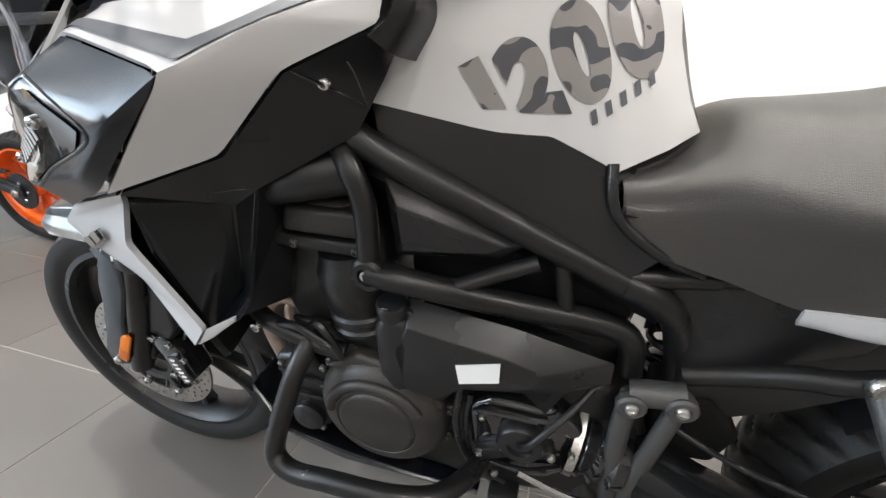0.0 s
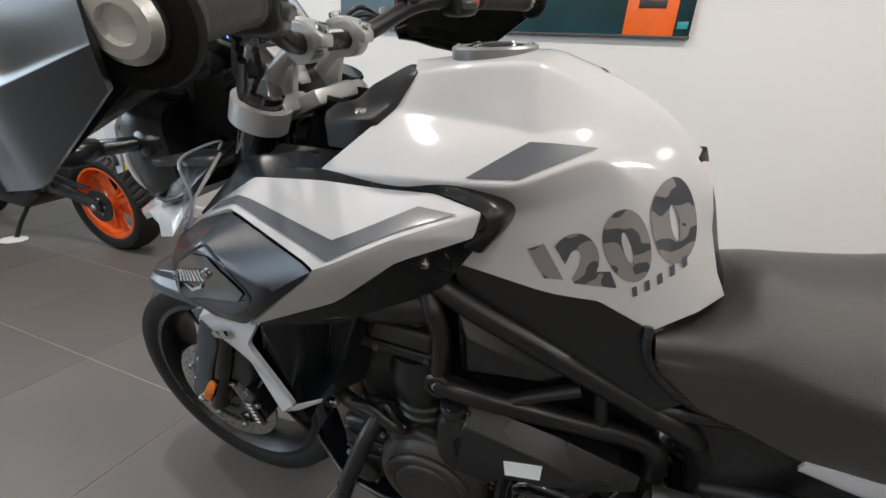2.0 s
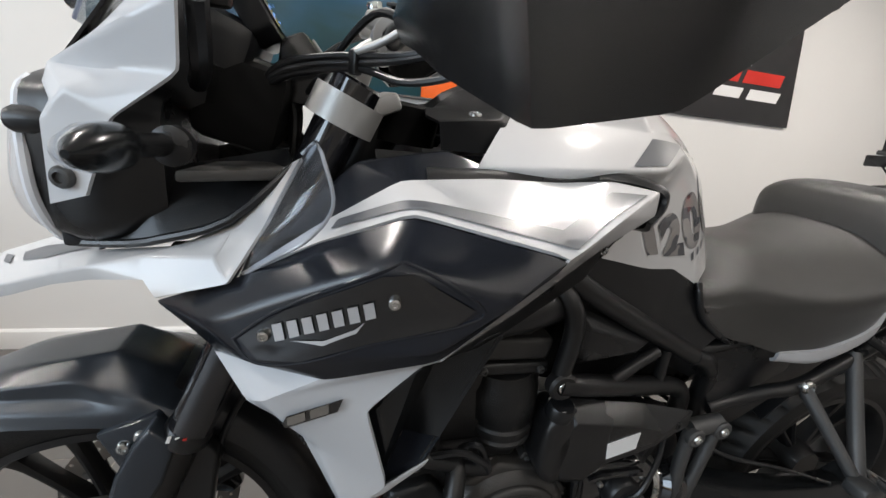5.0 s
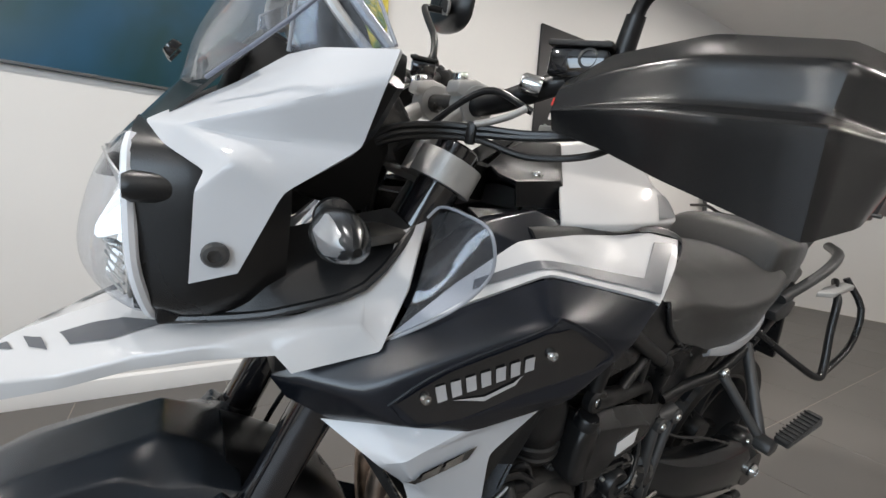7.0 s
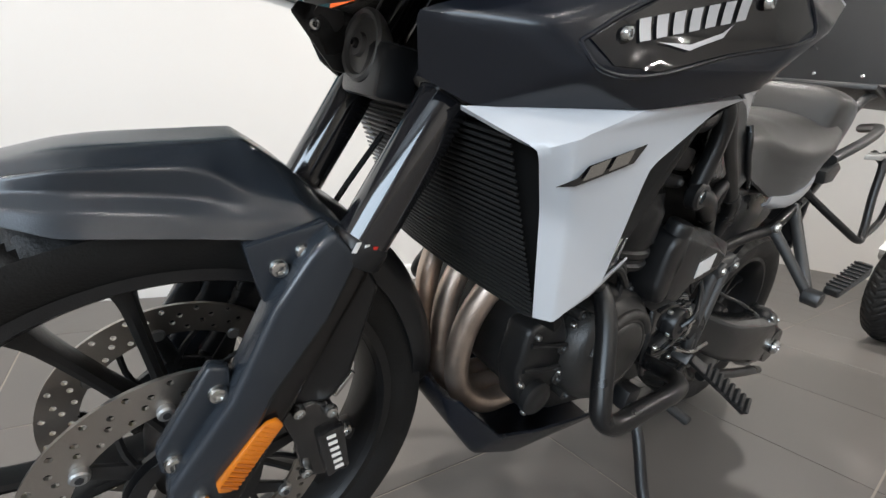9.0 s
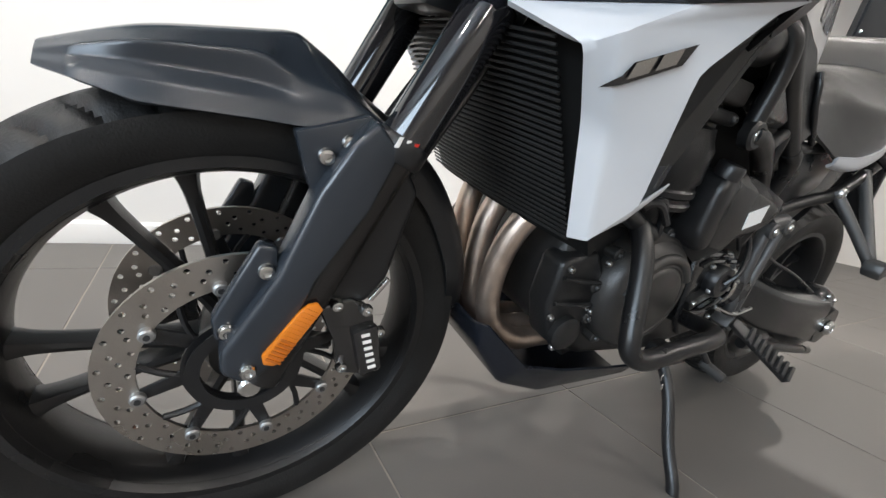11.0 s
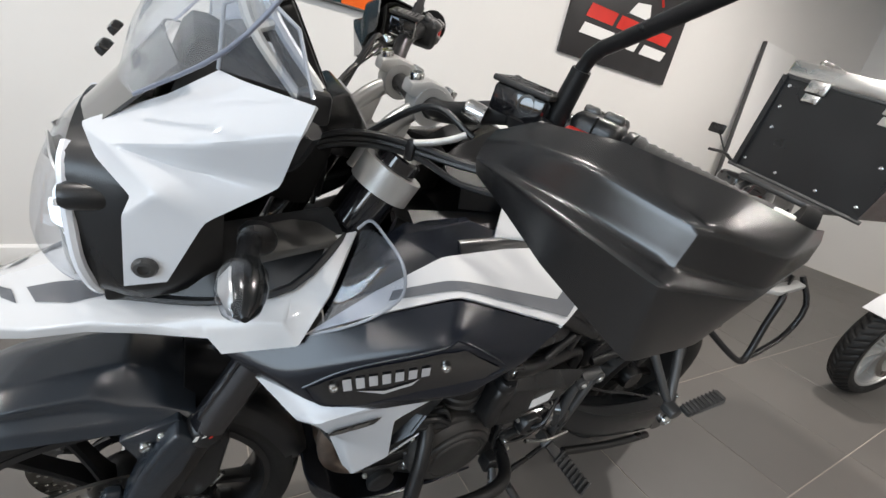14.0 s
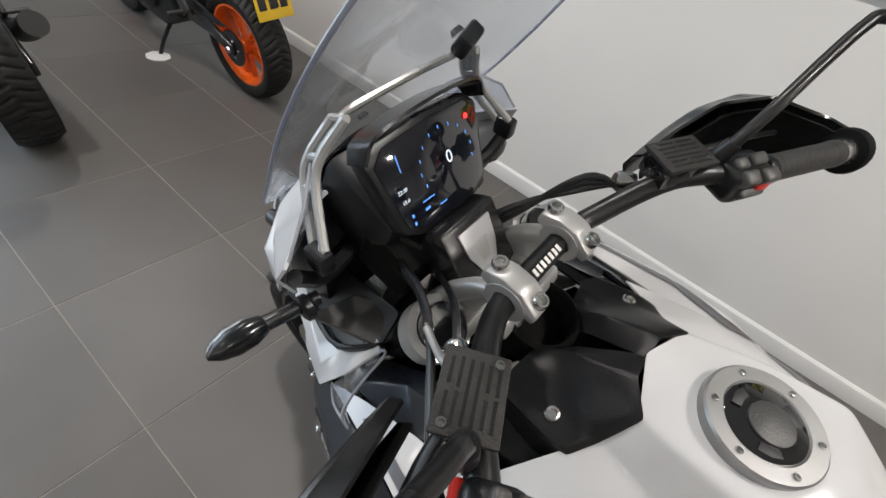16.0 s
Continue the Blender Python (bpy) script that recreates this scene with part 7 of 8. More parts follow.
part("final_drive", lathe([(0.05, 0.04), (0.098, 0.03), (0.1, -0.01), (0.09, -0.03), (0.06, -0.045), (0.055, -0.06), (0.001, -0.062)], rear_axle + Vector((-0.02, -0.15, 0)), (0, 1, 0), 40), M_duct, arm, "round final drive housing")
part("hub_nut", bolt(rear_axle + Vector((-0.02, -0.213, 0)), (0, -1, 0), 0.022, 0.012), M_chrome, arm)
for i in range(7):
    a = i * 0.9
    part("drive_bolt", bolt(rear_axle + Vector((-0.02 + 0.085 * math.cos(a), -0.18, 0.085 * math.sin(a))), (0, -1, 0), 0.007, 0.007), M_chrome, arm)
part("torque_link", tube([(0.5, -0.2, 0.32), (0.72, -0.215, 0.29), (0.93, -0.21, 0.25)], 0.012, 12, 3), M_frame, arm)
wheel("rear_wheel", bike, rear_axle, 0.318, 0.222, 0.085, M_frame, label="rear tyre on black cast wheel")
part("rear_disc", brake_disc(rear_axle, 0.095, 0.14, 0.1, 36), M_steel, bike, "drilled rear brake disc")
part("rear_hugger", loft([[(0.72, -0.08, 0.52), (0.72, 0, 0.54), (0.72, 0.08, 0.52)], [(0.84, -0.085, 0.65), (0.84, 0, 0.67), (0.84, 0.085, 0.65)], [(0.98, -0.08, 0.665), (0.98, 0, 0.69), (0.98, 0.08, 0.665)]], 4, 4, thick=0.004), M_black, bike)
part("shock_spring", tube([(0.52 + 0.035 * math.cos(i * 0.9), 0.035 * math.sin(i * 0.9), 0.42 + i * 0.0045) for i in range(60)], 0.006, 6, 2), M_frame, bike)

pair("under_seat_panel", side_prism([(0.44, 0.76), (0.58, 0.76), (0.68, 0.74), (0.66, 0.68), (0.56, 0.62), (0.505, 0.6), (0.47, 0.66)], -0.122, -0.108, 0.006), M_black, bike, "black panel under the seat")
part("inner_fender", loft([[(0.5, -0.1, 0.5), (0.5, -0.1, 0.66), (0.5, 0, 0.7), (0.5, 0.1, 0.66), (0.5, 0.1, 0.5)], [(0.62, -0.1, 0.55), (0.62, -0.1, 0.7), (0.62, 0, 0.72), (0.62, 0.1, 0.7), (0.62, 0.1, 0.55)], [(0.8, -0.1, 0.69), (0.8, -0.1, 0.76), (0.8, 0, 0.77), (0.8, 0.1, 0.76), (0.8, 0.1, 0.69)]], 3, 2, thick=0.006), M_black, bike, "black inner fender")
part("linkage_block", side_prism([(0.48, 0.55), (0.55, 0.56), (0.6, 0.5), (0.58, 0.44), (0.5, 0.43)], -0.11, -0.04, 0.01, seg=3), M_matt, bike)
both("brake_pipe", [(0.5, -0.135, 0.53), (0.58, -0.15, 0.5), (0.7, -0.16, 0.47), (0.85, -0.17, 0.42)], 0.004, M_black, 4)

# subframe, pillion hangers and pegs, seat, rear rack
both("subframe_tube", [(0.5, -0.12, 0.605), (0.555, -0.125, 0.625), (0.6, -0.14, 0.65), (0.66, -0.155, 0.675), (0.8, -0.15, 0.75), (0.98, -0.13, 0.84)], 0.0135, M_frame, 4, "black subframe tube")
both("subframe_tube", [(0.47, -0.11, 0.74), (0.62, -0.125, 0.77), (0.8, -0.13, 0.82), (1.0, -0.12, 0.87)], 0.0125, M_frame, 4)
hg, hg_r = pair("pillion_hanger", tube([(0.65, -0.158, 0.68), (0.665, -0.2, 0.635), (0.695, -0.268, 0.555)], 0.0125, 12, 3, r2=0.0105), M_grey, bike, "grey cast pillion footrest hanger")
pair("pillion_hanger_strut", tube([(0.7, -0.268, 0.552), (0.735, -0.2, 0.66), (0.76, -0.152, 0.737)], 0.0125, 12, 3), M_grey, hg)
for s, par in ((-1, hg), (1, hg_r)):
    part("pillion_bolt", bolt((0.65, 0.168 * s, 0.68), (0, s, 0), 0.014, 0.008), M_alu, par)
    part("peg_bracket", side_prism([(0.672, 0.565), (0.7, 0.572), (0.722, 0.56), (0.72, 0.538), (0.69, 0.53), (0.67, 0.545)], 0.262 * s, 0.298 * s, 0.005), M_grey, par)
    p0, p1 = Vector((0.692, 0.29 * s, 0.575)), Vector((0.768, 0.31 * s, 0.642))
    d = p1 - p0
    u, side = d.normalized(), Vector((0, s, 0))
    up = u.cross(side).normalized() * (1 if u.cross(side).z > 0 else -1)
    pg = part("pillion_peg", prism([p0 - up * 0.012, p0 + up * 0.012, p1 + up * 0.021, p1 - up * 0.019], side * 0.03, 0.005, seg=3), M_grip, par, "folded flat pillion footrest with ribbed rubber")
    for i in range(9):
        c = p0 + d * (0.1 + i * 0.1) + up * (0.012 + 0.009 * (0.1 + i * 0.1)) - side * 0.001
        part("peg_rib", prism([c - u * 0.0022, c + u * 0.0022, c + u * 0.0015 + up * 0.0045, c - u * 0.0015 + up * 0.0045], side * 0.032, 0.0006, seg=1), M_grip, pg)



seat_rows = []
for x, zt, hw, zs, zb, wb in ((0.385, 0.85, 0.134, 0.846, 0.812, 0.141), (0.43, 0.866, 0.134, 0.855, 0.782, 0.144), (0.463, 0.888, 0.135, 0.862, 0.77, 0.146), (0.5, 0.906, 0.142, 0.866, 0.762, 0.148), (0.57, 0.912, 0.161, 0.864, 0.745, 0.155), (0.65, 0.922, 0.175, 0.872, 0.75, 0.164), (0.73, 0.942, 0.182, 0.896, 0.785, 0.165), (0.79, 0.975, 0.17, 0.935, 0.82, 0.15)):
    half = [(x, 0, zt), (x, -hw * 0.5, zt - 0.01), (x, -hw * 0.9, zs), (x + 0.004, -hw, zs - 0.022), (x + 0.005, -(hw * 0.55 + wb * 0.45), (zs + zb) / 2), (x, -wb, zb)]
    seat_rows.append([(a, -b, c) for a, b, c in half[:0:-1]] + half)
seat = part("rider_seat", loft(seat_rows, 5, 4, thick=0.01), M_seat, bike, "dark grey textured rider seat", angle=70)
for s in (-1, 1):
    part("seat_piping", loft([[(0.565, 0.158 * s, 0.748), (0.565, 0.156 * s, 0.732), (0.57, 0.145 * s, 0.722)], [(0.65, 0.172 * s, 0.762), (0.65, 0.17 * s, 0.735), (0.65, 0.155 * s, 0.725)], [(0.75, 0.169 * s, 0.8), (0.75, 0.167 * s, 0.775), (0.75, 0.155 * s, 0.76)], [(0.79, 0.155 * s, 0.825), (0.79, 0.152 * s, 0.805), (0.79, 0.14 * s, 0.8)]], 4, 3, thick=0.006), M_piping, seat, "pale grey lower seat band")
pil = []
for x, zt, hw, zb in ((0.755, 0.985, 0.13, 0.87), (0.775, 1.02, 0.15, 0.86), (0.85, 1.03, 0.158, 0.87), (0.95, 1.025, 0.14, 0.89), (1.04, 1.015, 0.11, 0.91), (1.06, 1.0, 0.09, 0.92)):
    half = [(x, 0, zt), (x, -hw * 0.6, zt - 0.004), (x, -hw * 0.93, zt - 0.025), (x, -hw, zt - 0.06), (x, -hw * 0.95, zb)]
    pil.append([(a, -b, c) for a, b, c in half[:0:-1]] + half)
part("pillion_seat", loft(pil, 4, 4, caps=True), M_seat, bike, "dark grey stepped pillion seat", angle=70)
part("tail_unit", side_prism([(0.8, 0.86), (1.08, 0.93), (1.15, 0.9), (1.1, 0.85), (0.85, 0.78)], -0.1, 0.1, 0.02, seg=3), M_black, bike)
pair("grab_rail", tube([(0.82, -0.165, 0.86), (0.95, -0.185, 0.93), (1.08, -0.17, 0.975), (1.2, -0.11, 0.985)], 0.013, 12, 4), M_grey, bike, "grey cast grab rail")
carrier = part("rear_carrier", box((1.28, 0, 1.085), (0.34, 0.24, 0.018), 0.006), M_grey, bike, "grey rear carrier plate")
for s in (-1, 1):
    part("carrier_leg", tube([(1.06, 0.09 * s, 0.96), (1.12, 0.1 * s, 1.05), (1.2, 0.1 * s, 1.08)], 0.012, 10, 3), M_grey, carrier)
# pannier frames
both("pannier_frame", [(0.76, -0.16, 0.775), (0.79, -0.18, 0.757), (0.85, -0.24, 0.712), (0.9, -0.272, 0.688), (0.925, -0.27, 0.71), (0.94, -0.25, 0.8), (0.95, -0.238, 0.872), (0.97, -0.225, 0.89), (1.06, -0.19, 0.91)], 0.0088, M_frame, 5, "black tubular pannier frame")
both("pannier_frame", [(0.9, -0.272, 0.69), (1.0, -0.272, 0.72), (1.1, -0.265, 0.76), (1.12, -0.25, 0.85), (1.1, -0.2, 0.92)], 0.008, M_frame, 3)
for s in (-1, 1):
    part("pannier_bracket", prism([(0.9, 0.205 * s, 0.878), (0.93, 0.232 * s, 0.885), (1.06, 0.232 * s, 0.9), (1.06, 0.205 * s, 0.9), (0.95, 0.2 * s, 0.888)], (0, 0, 0.014), 0.003), M_silver, bike, "silver pannier bracket")
    part("seat_bracket", side_prism([(0.79, 0.83), (0.86, 0.86), (0.9, 0.85), (0.88, 0.81), (0.82, 0.8)], 0.14 * s, 0.175 * s, 0.005), M_grey, bike)
part("tail_lamp", box((1.17, 0, 0.91), (0.03, 0.12, 0.05), 0.01), M_red, bike)
part("plate_bracket", box((1.2, 0, 0.72), (0.02, 0.16, 0.3), 0.006, (0, -20, 0)), M_black, bike)


# ---------------------------------------------------------------- luggage on the motorcycle
CASE = pose(0, 1.338, 0, 11, 0, 0)
case_top = empty("top_case", CASE, "black top case with silver edged lid on the rear carrier", "top case")
part("case_body", loft([[(1.36 + dx * f, dy * g, z) for dx, dy in ((-0.18, -0.2), (-0.18, 0.2), (0.18, 0.2), (0.18, -0.2))] for z, f, g in ((1.1, 1.0, 0.9), (1.13, 1.0, 0.92), (1.37, 1.04, 1.0), (1.385, 1.04, 1.0))], 1, 1, loop=True, caps=True), M_black, case_top, "black case body", angle=20)
part("case_lid", box((1.36, 0, 1.409), (0.39, 0.41, 0.045), 0.01), M_alu, case_top, "silver lid")
part("lid_seal", box((1.36, 0, 1.385), (0.382, 0.405, 0.01), 0.002), M_grey, case_top)
part("base_rail", tube([(1.17, -0.2, 1.098), (1.172, 0.2, 1.098)], 0.006, 8, 1), M_grey, case_top, "grey rail under the case")
for s in (-1, 1):
    for e in (-1, 1):
        part("corner_cap", loft([[(1.36 + (0.186 if z < 1.2 else 0.19) * e + a, (0.182 if z < 1.2 else 0.2) * s + b, z) for a, b in ((-0.008, -0.008), (0.008, -0.008), (0.008, 0.008), (-0.008, 0.008))] for z in (1.102, 1.385)], 1, 1, loop=True, caps=True), M_black, case_top)
    for y, z in ((0.165, 1.13), (0.165, 1.3), (0.175, 1.36), (0.06, 1.125), (0.15, 1.24)):
        part("rivet", bolt((1.181 - 0.007 * (z - 1.1) / 0.27, y * s, z), (-1, 0, 0), 0.006, 0.004), M_chrome, case_top)
    clasp = part("lid_clasp", box((1.166, 0.1 * s, 1.375), (0.012, 0.056, 0.034), 0.003), M_alu, case_top, "silver lid clasp")
    part("clasp_foot", box((1.169, 0.1 * s, 1.343), (0.009, 0.044, 0.022), 0.002), M_alu, clasp)
    part("lid_rail", tube([(1.24, 0.16 * s, 1.43), (1.25, 0.16 * s, 1.447), (1.47, 0.16 * s, 1.447), (1.48, 0.16 * s, 1.43)], 0.006, 8, 3), M_alu, case_top)


# ---------------------------------------------------------------- the other motorcycles
def parked(name, m, label, rim, plastic, frame_mat, R=0.31, half=0.085, front_half=0.06, tank_paint=None):
    """A whole motorcycle: rear axle at the origin, nose to -x, on its stand."""
    e = empty(name, m, label, "motorcycle", "motorcycles on show")
    ra, fa = Vector((0, 0, R)), Vector((-1.44, 0, R))
    wheel("rear_wheel", e, ra, R, R - 0.09, half, rim, label="wide black rear tyre")
    wheel("front_wheel", e, fa, R, R - 0.085, front_half, rim)
    for s in (-1, 1):
        sw = side_prism([(0.03, R + 0.035), (-0.2, R + 0.1), (-0.5, R + 0.12), (-0.5, R + 0.04), (-0.2, R + 0.02), (0.03, R - 0.03)], 0.105 * s, 0.135 * s, 0.008)
        part("swing_arm", sw, M_guardm, e, "dark swing arm side")
        part("fork_leg", cyl(fa + Vector((0.01, 0.1 * s, 0)), (-1.13, 0.1 * s, 1.0), 0.025, seg=18), M_tube, e)
        part("frame_tube", tube([(-1.08, 0.05 * s, 0.9), (-0.85, 0.15 * s, 0.75), (-0.6, 0.15 * s, 0.62), (-0.48, 0.12 * s, 0.42)], 0.02, 12, 4), frame_mat, e, "coloured trellis frame tube")
        part("frame_strut", tube([(-0.95, 0.12 * s, 0.8), (-0.85, 0.15 * s, 0.6), (-0.62, 0.15 * s, 0.62), (-0.72, 0.14 * s, 0.45)], 0.014, 10, 2), frame_mat, e)
        part("footrest_hanger", side_prism([(-0.42, 0.5), (-0.36, 0.52), (-0.3, 0.42), (-0.38, 0.36)], 0.15 * s, 0.17 * s, 0.006), M_grey, e)
        part("footrest", cyl((-0.36, 0.17 * s, 0.4), (-0.36, 0.26 * s, 0.4), 0.011, seg=12), M_grey, e)
        part("brake_disc", brake_disc(fa, 0.08 * s, 0.15, 0.11, 30), M_steel, e)
        part("handlebar", tube([(-1.08, 0, 1.06), (-1.08, 0.1 * s, 1.07), (-1.02, 0.22 * s, 1.11), (-0.93, 0.38 * s, 1.1)], 0.012, 10, 4), M_frame, e)
        part("mirror", box((-1.02, 0.36 * s, 1.26), (0.02, 0.12, 0.07), 0.015), M_black, e)
        part("mirror_stem", tube([(-1.0, 0.22 * s, 1.1), (-1.02, 0.33 * s, 1.24)], 0.006, 8, 2), M_black, e)
    part("sprocket", lathe([(0.02, 0.10), (0.1, 0.10), (0.1, 0.108), (0.02, 0.108)], ra, (0, -1, 0), 40), M_black, e)
    for i in range(5):
        a = i * 1.257
        part("sprocket_nut", bolt(ra + Vector((0.05 * math.cos(a), -0.108, 0.05 * math.sin(a))), (0, -1, 0), 0.01, 0.01), M_chrome, e)
    part("axle_nut", bolt(ra + Vector((0, -0.136, 0)), (0, -1, 0), 0.02, 0.014), M_chrome, e)
    part("chain_guard", side_prism([(-0.02, R + 0.11), (-0.35, R + 0.16), (-0.45, R + 0.12), (-0.1, R + 0.09)], -0.115, -0.1, 0.004), M_black, e)
    part("engine", side_prism([(-1.0, 0.62), (-0.75, 0.68), (-0.5, 0.5), (-0.45, 0.32), (-0.65, 0.2), (-0.95, 0.22), (-1.05, 0.42)], -0.16, 0.16, 0.03, seg=3), M_engine2, e, "black engine")
    part("engine_cover", lathe([(0.11, 0), (0.11, 0.03), (0.09, 0.045), (0.001, 0.05)], (-0.75, -0.155, 0.4), (0, -1, 0), 36), M_engine, e)
    part("fuel_tank", loft([[(x, w * math.cos(a), z + h * math.sin(a)) for a in (2 * math.pi * i / 12 for i in range(12))] for x, z, w, h in ((-1.08, 0.87, 0.06, 0.05), (-0.98, 0.9, 0.15, 0.1), (-0.8, 0.9, 0.17, 0.13), (-0.62, 0.83, 0.11, 0.08), (-0.56, 0.8, 0.08, 0.05))], 4, 2, loop=True, caps=True), tank_paint or plastic, e, "fuel tank")
    part("seat", loft([[(x, w * math.cos(a), z + h * math.sin(a)) for a in (2 * math.pi * i / 12 for i in range(12))] for x, z, w, h in ((-0.62, 0.8, 0.09, 0.05), (-0.4, 0.79, 0.13, 0.05), (-0.15, 0.86, 0.12, 0.05), (0.1, 0.93, 0.08, 0.04), (0.2, 0.95, 0.04, 0.02))], 4, 2, loop=True, caps=True), M_seat, e, "dark seat")
    part("tail", side_prism([(-0.4, 0.72), (-0.1, 0.8), (0.2, 0.9), (0.24, 0.93), (0.0, 0.86), (-0.35, 0.78)], -0.08, 0.08, 0.02), plastic, e)
    part("plate_hanger", side_prism([(0.1, 0.86), (0.2, 0.88), (0.3, 0.62), (0.26, 0.6)], -0.03, 0.03, 0.006), M_black, e)
    part("headlight", box((-1.24, 0, 0.94), (0.12, 0.18, 0.18), 0.04, seg=3), plastic, e)
    part("silencer", tube([(-0.5, 0.12, 0.3), (-0.25, 0.18, 0.36), (0.05, 0.2, 0.5)], 0.05, 18, 3), M_engine, e)
    part("front_mudguard", loft([[(-1.44 + (R + 0.03) * math.cos(a), y, R + (R + 0.03) * math.sin(a)) for y in (-0.065, 0, 0.065)] for a in (0.5, 0.9, 1.4, 1.9, 2.3)], 3, 3, thick=0.004), plastic, e)
    st = tube([(-0.62, -0.1, 0.28), (-0.66, -0.2, 0.12), (-0.68, -0.26, -0.02)], 0.013, 10, 3)
    part("side_stand", st, M_black, e, "black side stand")
    return e


orange_bike = parked("motorcycle", pose(-2.49, 2.27, 0.0, 6, 0, 2), "black and orange street motorcycle with orange wheels and trellis frame", M_orange, M_black, M_orange, half=0.09, tank_paint=M_orange)
plate_t = part("number_plate", box((0.285, 0, 0.65), (0.006, 0.22, 0.17), 0.003, (0, -16, 0)), M_plate, orange_bike, "yellow number plate")
for i in range(3):
    part("lettering_bar", box((0.2895, -0.07 + i * 0.065, 0.65), (0.003, 0.045, 0.07), 0.0005, (0, -16, 0)), M_dark, plate_t)
puck = tagged(part("stand_puck", lathe([(0.075, 0.0012), (0.075, 0.006), (0.068, 0.009), (0.005, 0.009)], (-3.13, 1.975, 0), (0, 0, 1), 8), M_skirt, None), "white plastic puck under a side stand", "stand puck")
parked("motorcycle", pose(-2.5, 1.12, 0.0, 7, 0, -3), "dark street motorcycle with wide black rear tyre", M_frame, M_blackgloss, M_frame, half=0.095)


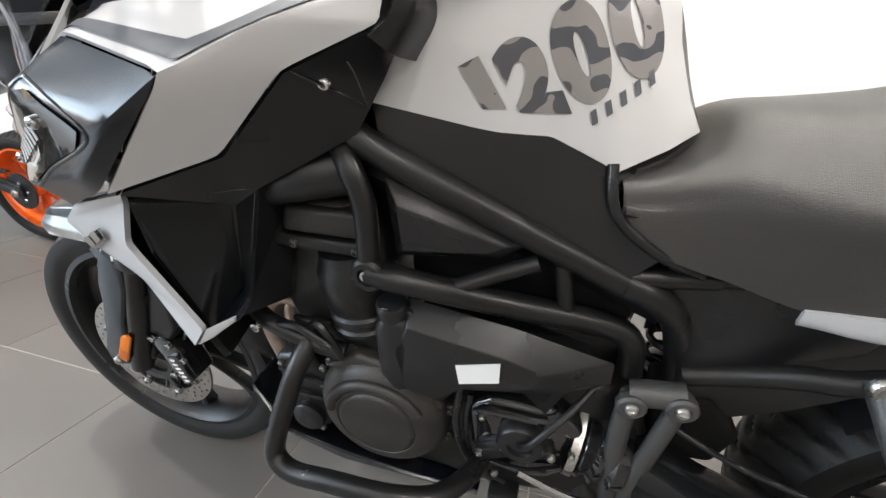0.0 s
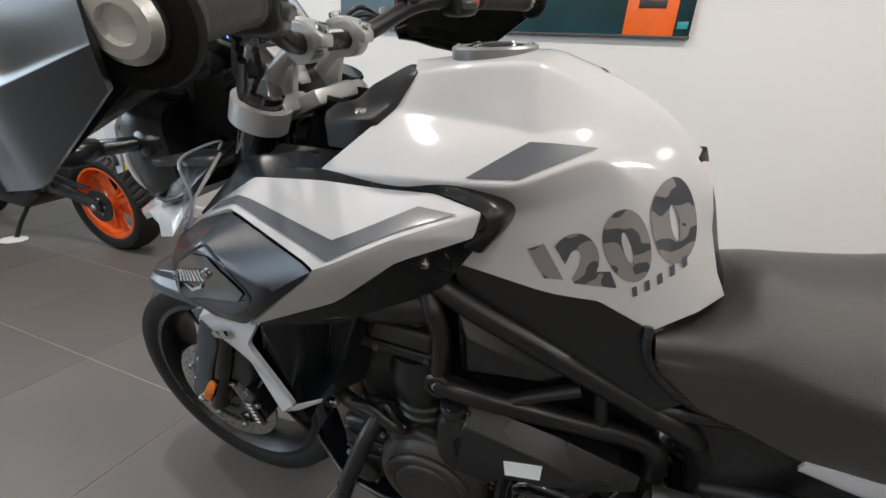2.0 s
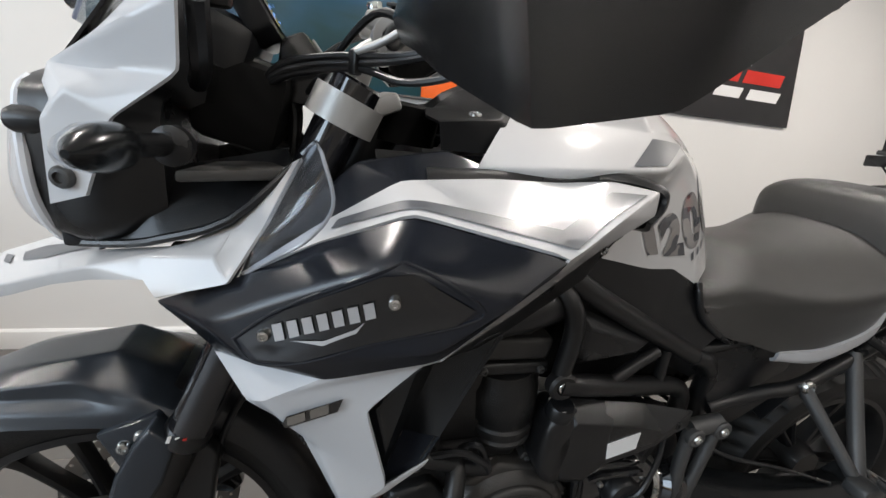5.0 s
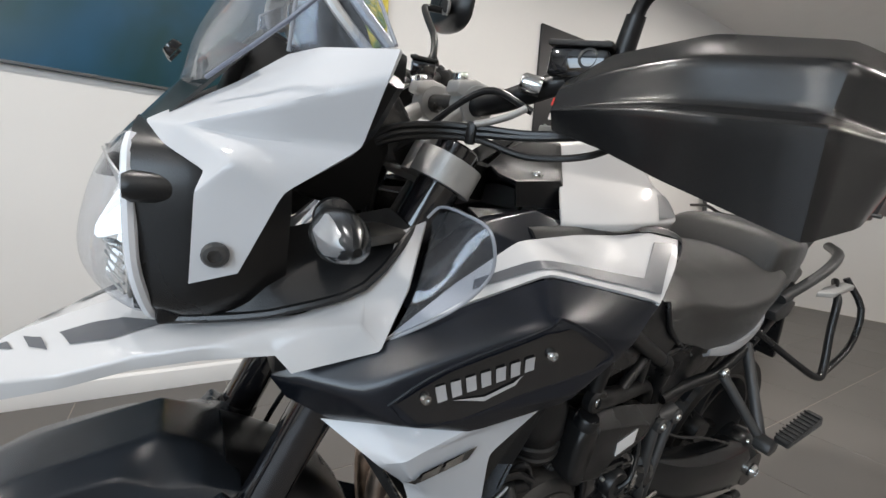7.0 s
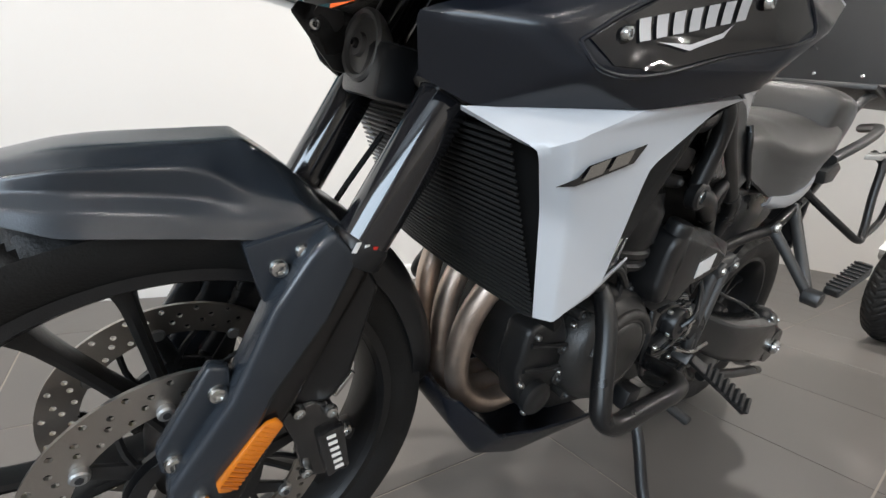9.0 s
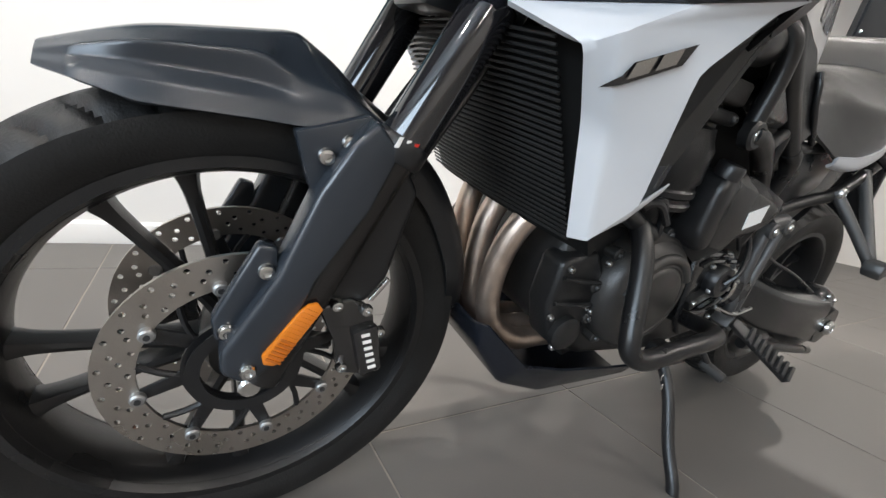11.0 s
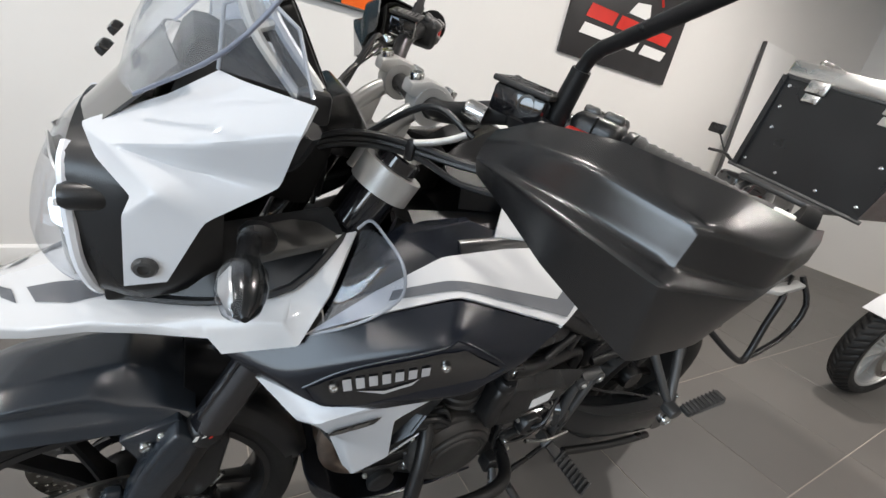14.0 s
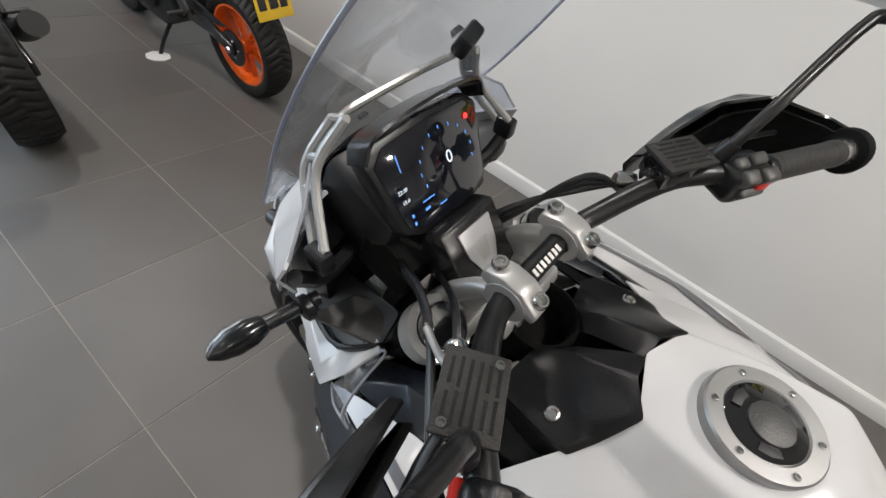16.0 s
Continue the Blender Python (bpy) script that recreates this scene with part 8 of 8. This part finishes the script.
def touring(m):
    """The red and white touring motorcycle behind: front wheel with pale spokes, gold fork, boxer engine."""
    e = empty("motorcycle", m, "red and white touring motorcycle with pale spoked wheel and gold fork", "motorcycle", "motorcycles on show")
    fa = Vector((0, 0, 0.32))
    wheel("front_wheel", e, fa, 0.32, 0.24, 0.06, M_silver, n=7, spread=6, label="front tyre on pale alloy wheel")
    wheel("rear_wheel", e, Vector((1.5, 0, 0.32)), 0.32, 0.23, 0.085, M_silver, n=7, spread=6)
    gold = material("gold_fork", (0.5, 0.32, 0.1), 0.3, metal=0.8)
    redp = material("red_fairing_paint", (0.45, 0.02, 0.015), 0.2, coat=1.0)
    for s in (-1, 1):
        part("fork_leg", cyl((0.01, 0.1 * s, 0.32), (0.22, 0.1 * s, 0.85), 0.024, seg=18), gold, e, "gold fork leg")
        part("fork_foot", box((0.01, 0.1 * s, 0.34), (0.07, 0.05, 0.1), 0.012), M_silver, e)
        part("brake_disc", brake_disc(fa, 0.08 * s, 0.15, 0.11, 30), M_steel, e)
        part("cylinder", lathe([(0.07, 0), (0.075, 0.06), (0.07, 0.14), (0.05, 0.17), (0.02, 0.175)], (0.55, 0.16 * s, 0.45), (0, s, 0.05), 28), M_silver, e, "silver boxer cylinder")
        part("header_pipe", tube([(0.5, 0.26 * s, 0.4), (0.42, 0.24 * s, 0.28), (0.55, 0.15 * s, 0.2), (0.9, 0.1 * s, 0.2)], 0.02, 14, 4), M_chrome, e)
        part("side_fairing", loft([[(0.05, 0.16 * s, 0.85), (0.0, 0.1 * s, 1.0), (0.05, 0.04 * s, 1.1)], [(0.4, 0.25 * s, 0.72), (0.35, 0.24 * s, 0.9), (0.3, 0.12 * s, 1.1)], [(0.75, 0.2 * s, 0.7), (0.7, 0.2 * s, 0.9), (0.6, 0.1 * s, 1.05)]], 4, 4, thick=0.006), redp, e, "glossy red side fairing")
        part("white_flank", loft([[(0.3, 0.255 * s, 0.62), (0.3, 0.257 * s, 0.7)], [(0.75, 0.22 * s, 0.6), (0.75, 0.215 * s, 0.72)]], 3, 3, thick=0.005), M_white, e)
        part("handlebar", tube([(0.3, 0, 1.08), (0.32, 0.2 * s, 1.12), (0.45, 0.38 * s, 1.1)], 0.012, 10, 4), M_frame, e)
    part("crankcase", side_prism([(0.35, 0.6), (0.9, 0.6), (0.95, 0.3), (0.5, 0.2), (0.38, 0.35)], -0.17, 0.17, 0.03, seg=3), M_engine, e)
    part("fuel_tank", loft([[(x, w * math.cos(a), z + h * math.sin(a)) for a in (2 * math.pi * i / 12 for i in range(12))] for x, z, w, h in ((0.35, 0.95, 0.12, 0.1), (0.55, 0.98, 0.17, 0.12), (0.8, 0.88, 0.12, 0.07))], 4, 2, loop=True, caps=True), redp, e)
    part("seat", loft([[(x, w * math.cos(a), z + h * math.sin(a)) for a in (2 * math.pi * i / 12 for i in range(12))] for x, z, w, h in ((0.75, 0.83, 0.1, 0.05), (1.1, 0.82, 0.15, 0.05), (1.6, 0.9, 0.12, 0.05))], 4, 2, loop=True, caps=True), M_seat, e)
    part("mudguard", loft([[(0.35 * math.cos(a), y, 0.32 + 0.35 * math.sin(a)) for y in (-0.07, 0, 0.07)] for a in (0.6, 1.1, 1.6, 2.1, 2.5)], 3, 3, thick=0.004), M_white, e)
    part("centre_stand", tube([(0.8, -0.2, 0.002), (0.78, -0.15, 0.28), (0.78, 0.15, 0.28), (0.8, 0.2, 0.002)], 0.014, 10, 1), M_black, e)
    return e


touring(pose(2.94, 1.03, 0.0, 4, 0, -12))


def far_bars(m):
    """The black motorcycle by the wall, of which bars, lamp, mirrors and screen show."""
    e = parked("motorcycle", m, "black naked motorcycle by the wall with round mirrors", M_frame, M_blackgloss, M_frame)
    return e


far_bars(pose(4.1, 2.3, 0.0, 6, 0, 4))
# pale board leaning on the wall
board = empty("leaning_board", pose(4.45, 2.8, 0.002, -4, 0, 0), "tall plain white board leaning against the wall", "board")
part("panel", box((0, 0, 1.07), (0.6, 0.03, 2.14), 0.003), M_skirt, board)
part("edge_trim", box((-0.31, 0, 1.07), (0.02, 0.034, 2.14), 0.002), M_grey, board, "grey edge trim")


# ---------------------------------------------------------------- floor tiles, last
tile_bm = box((0, 0, -0.004), (TS - 0.0045, TS - 0.0045, 0.0094), 0.0006, seg=1)
bmesh.ops.recalc_face_normals(tile_bm, faces=tile_bm.faces)
tile_me = bpy.data.meshes.new("floor_tile")
tile_bm.to_mesh(tile_me)
tile_bm.free()
tile_me.materials.append(M_tile)
for i in range(-10, 11):
    for j in range(-9, 3):
        cx, cy = TX + TS * (i + 0.5), TY + TS * (j + 0.5)
        if X0 + 0.29 < cx < X1 - 0.29 and Y_BACK + 0.29 < cy < WALL_Y:
            t = new("floor_tile", tile_me)
            t.parent = floor
            sy = 1.0
            top = WALL_Y - 0.017
            if cy + TS / 2 > top:
                lo = cy - TS / 2 + 0.0025
                sy = (top - lo) / (TS - 0.005)
                cy = (top + lo) / 2
            t.matrix_basis = Matrix.Translation((cx, cy, 0.0)) @ Matrix.Diagonal((1, sy, 1, 1))
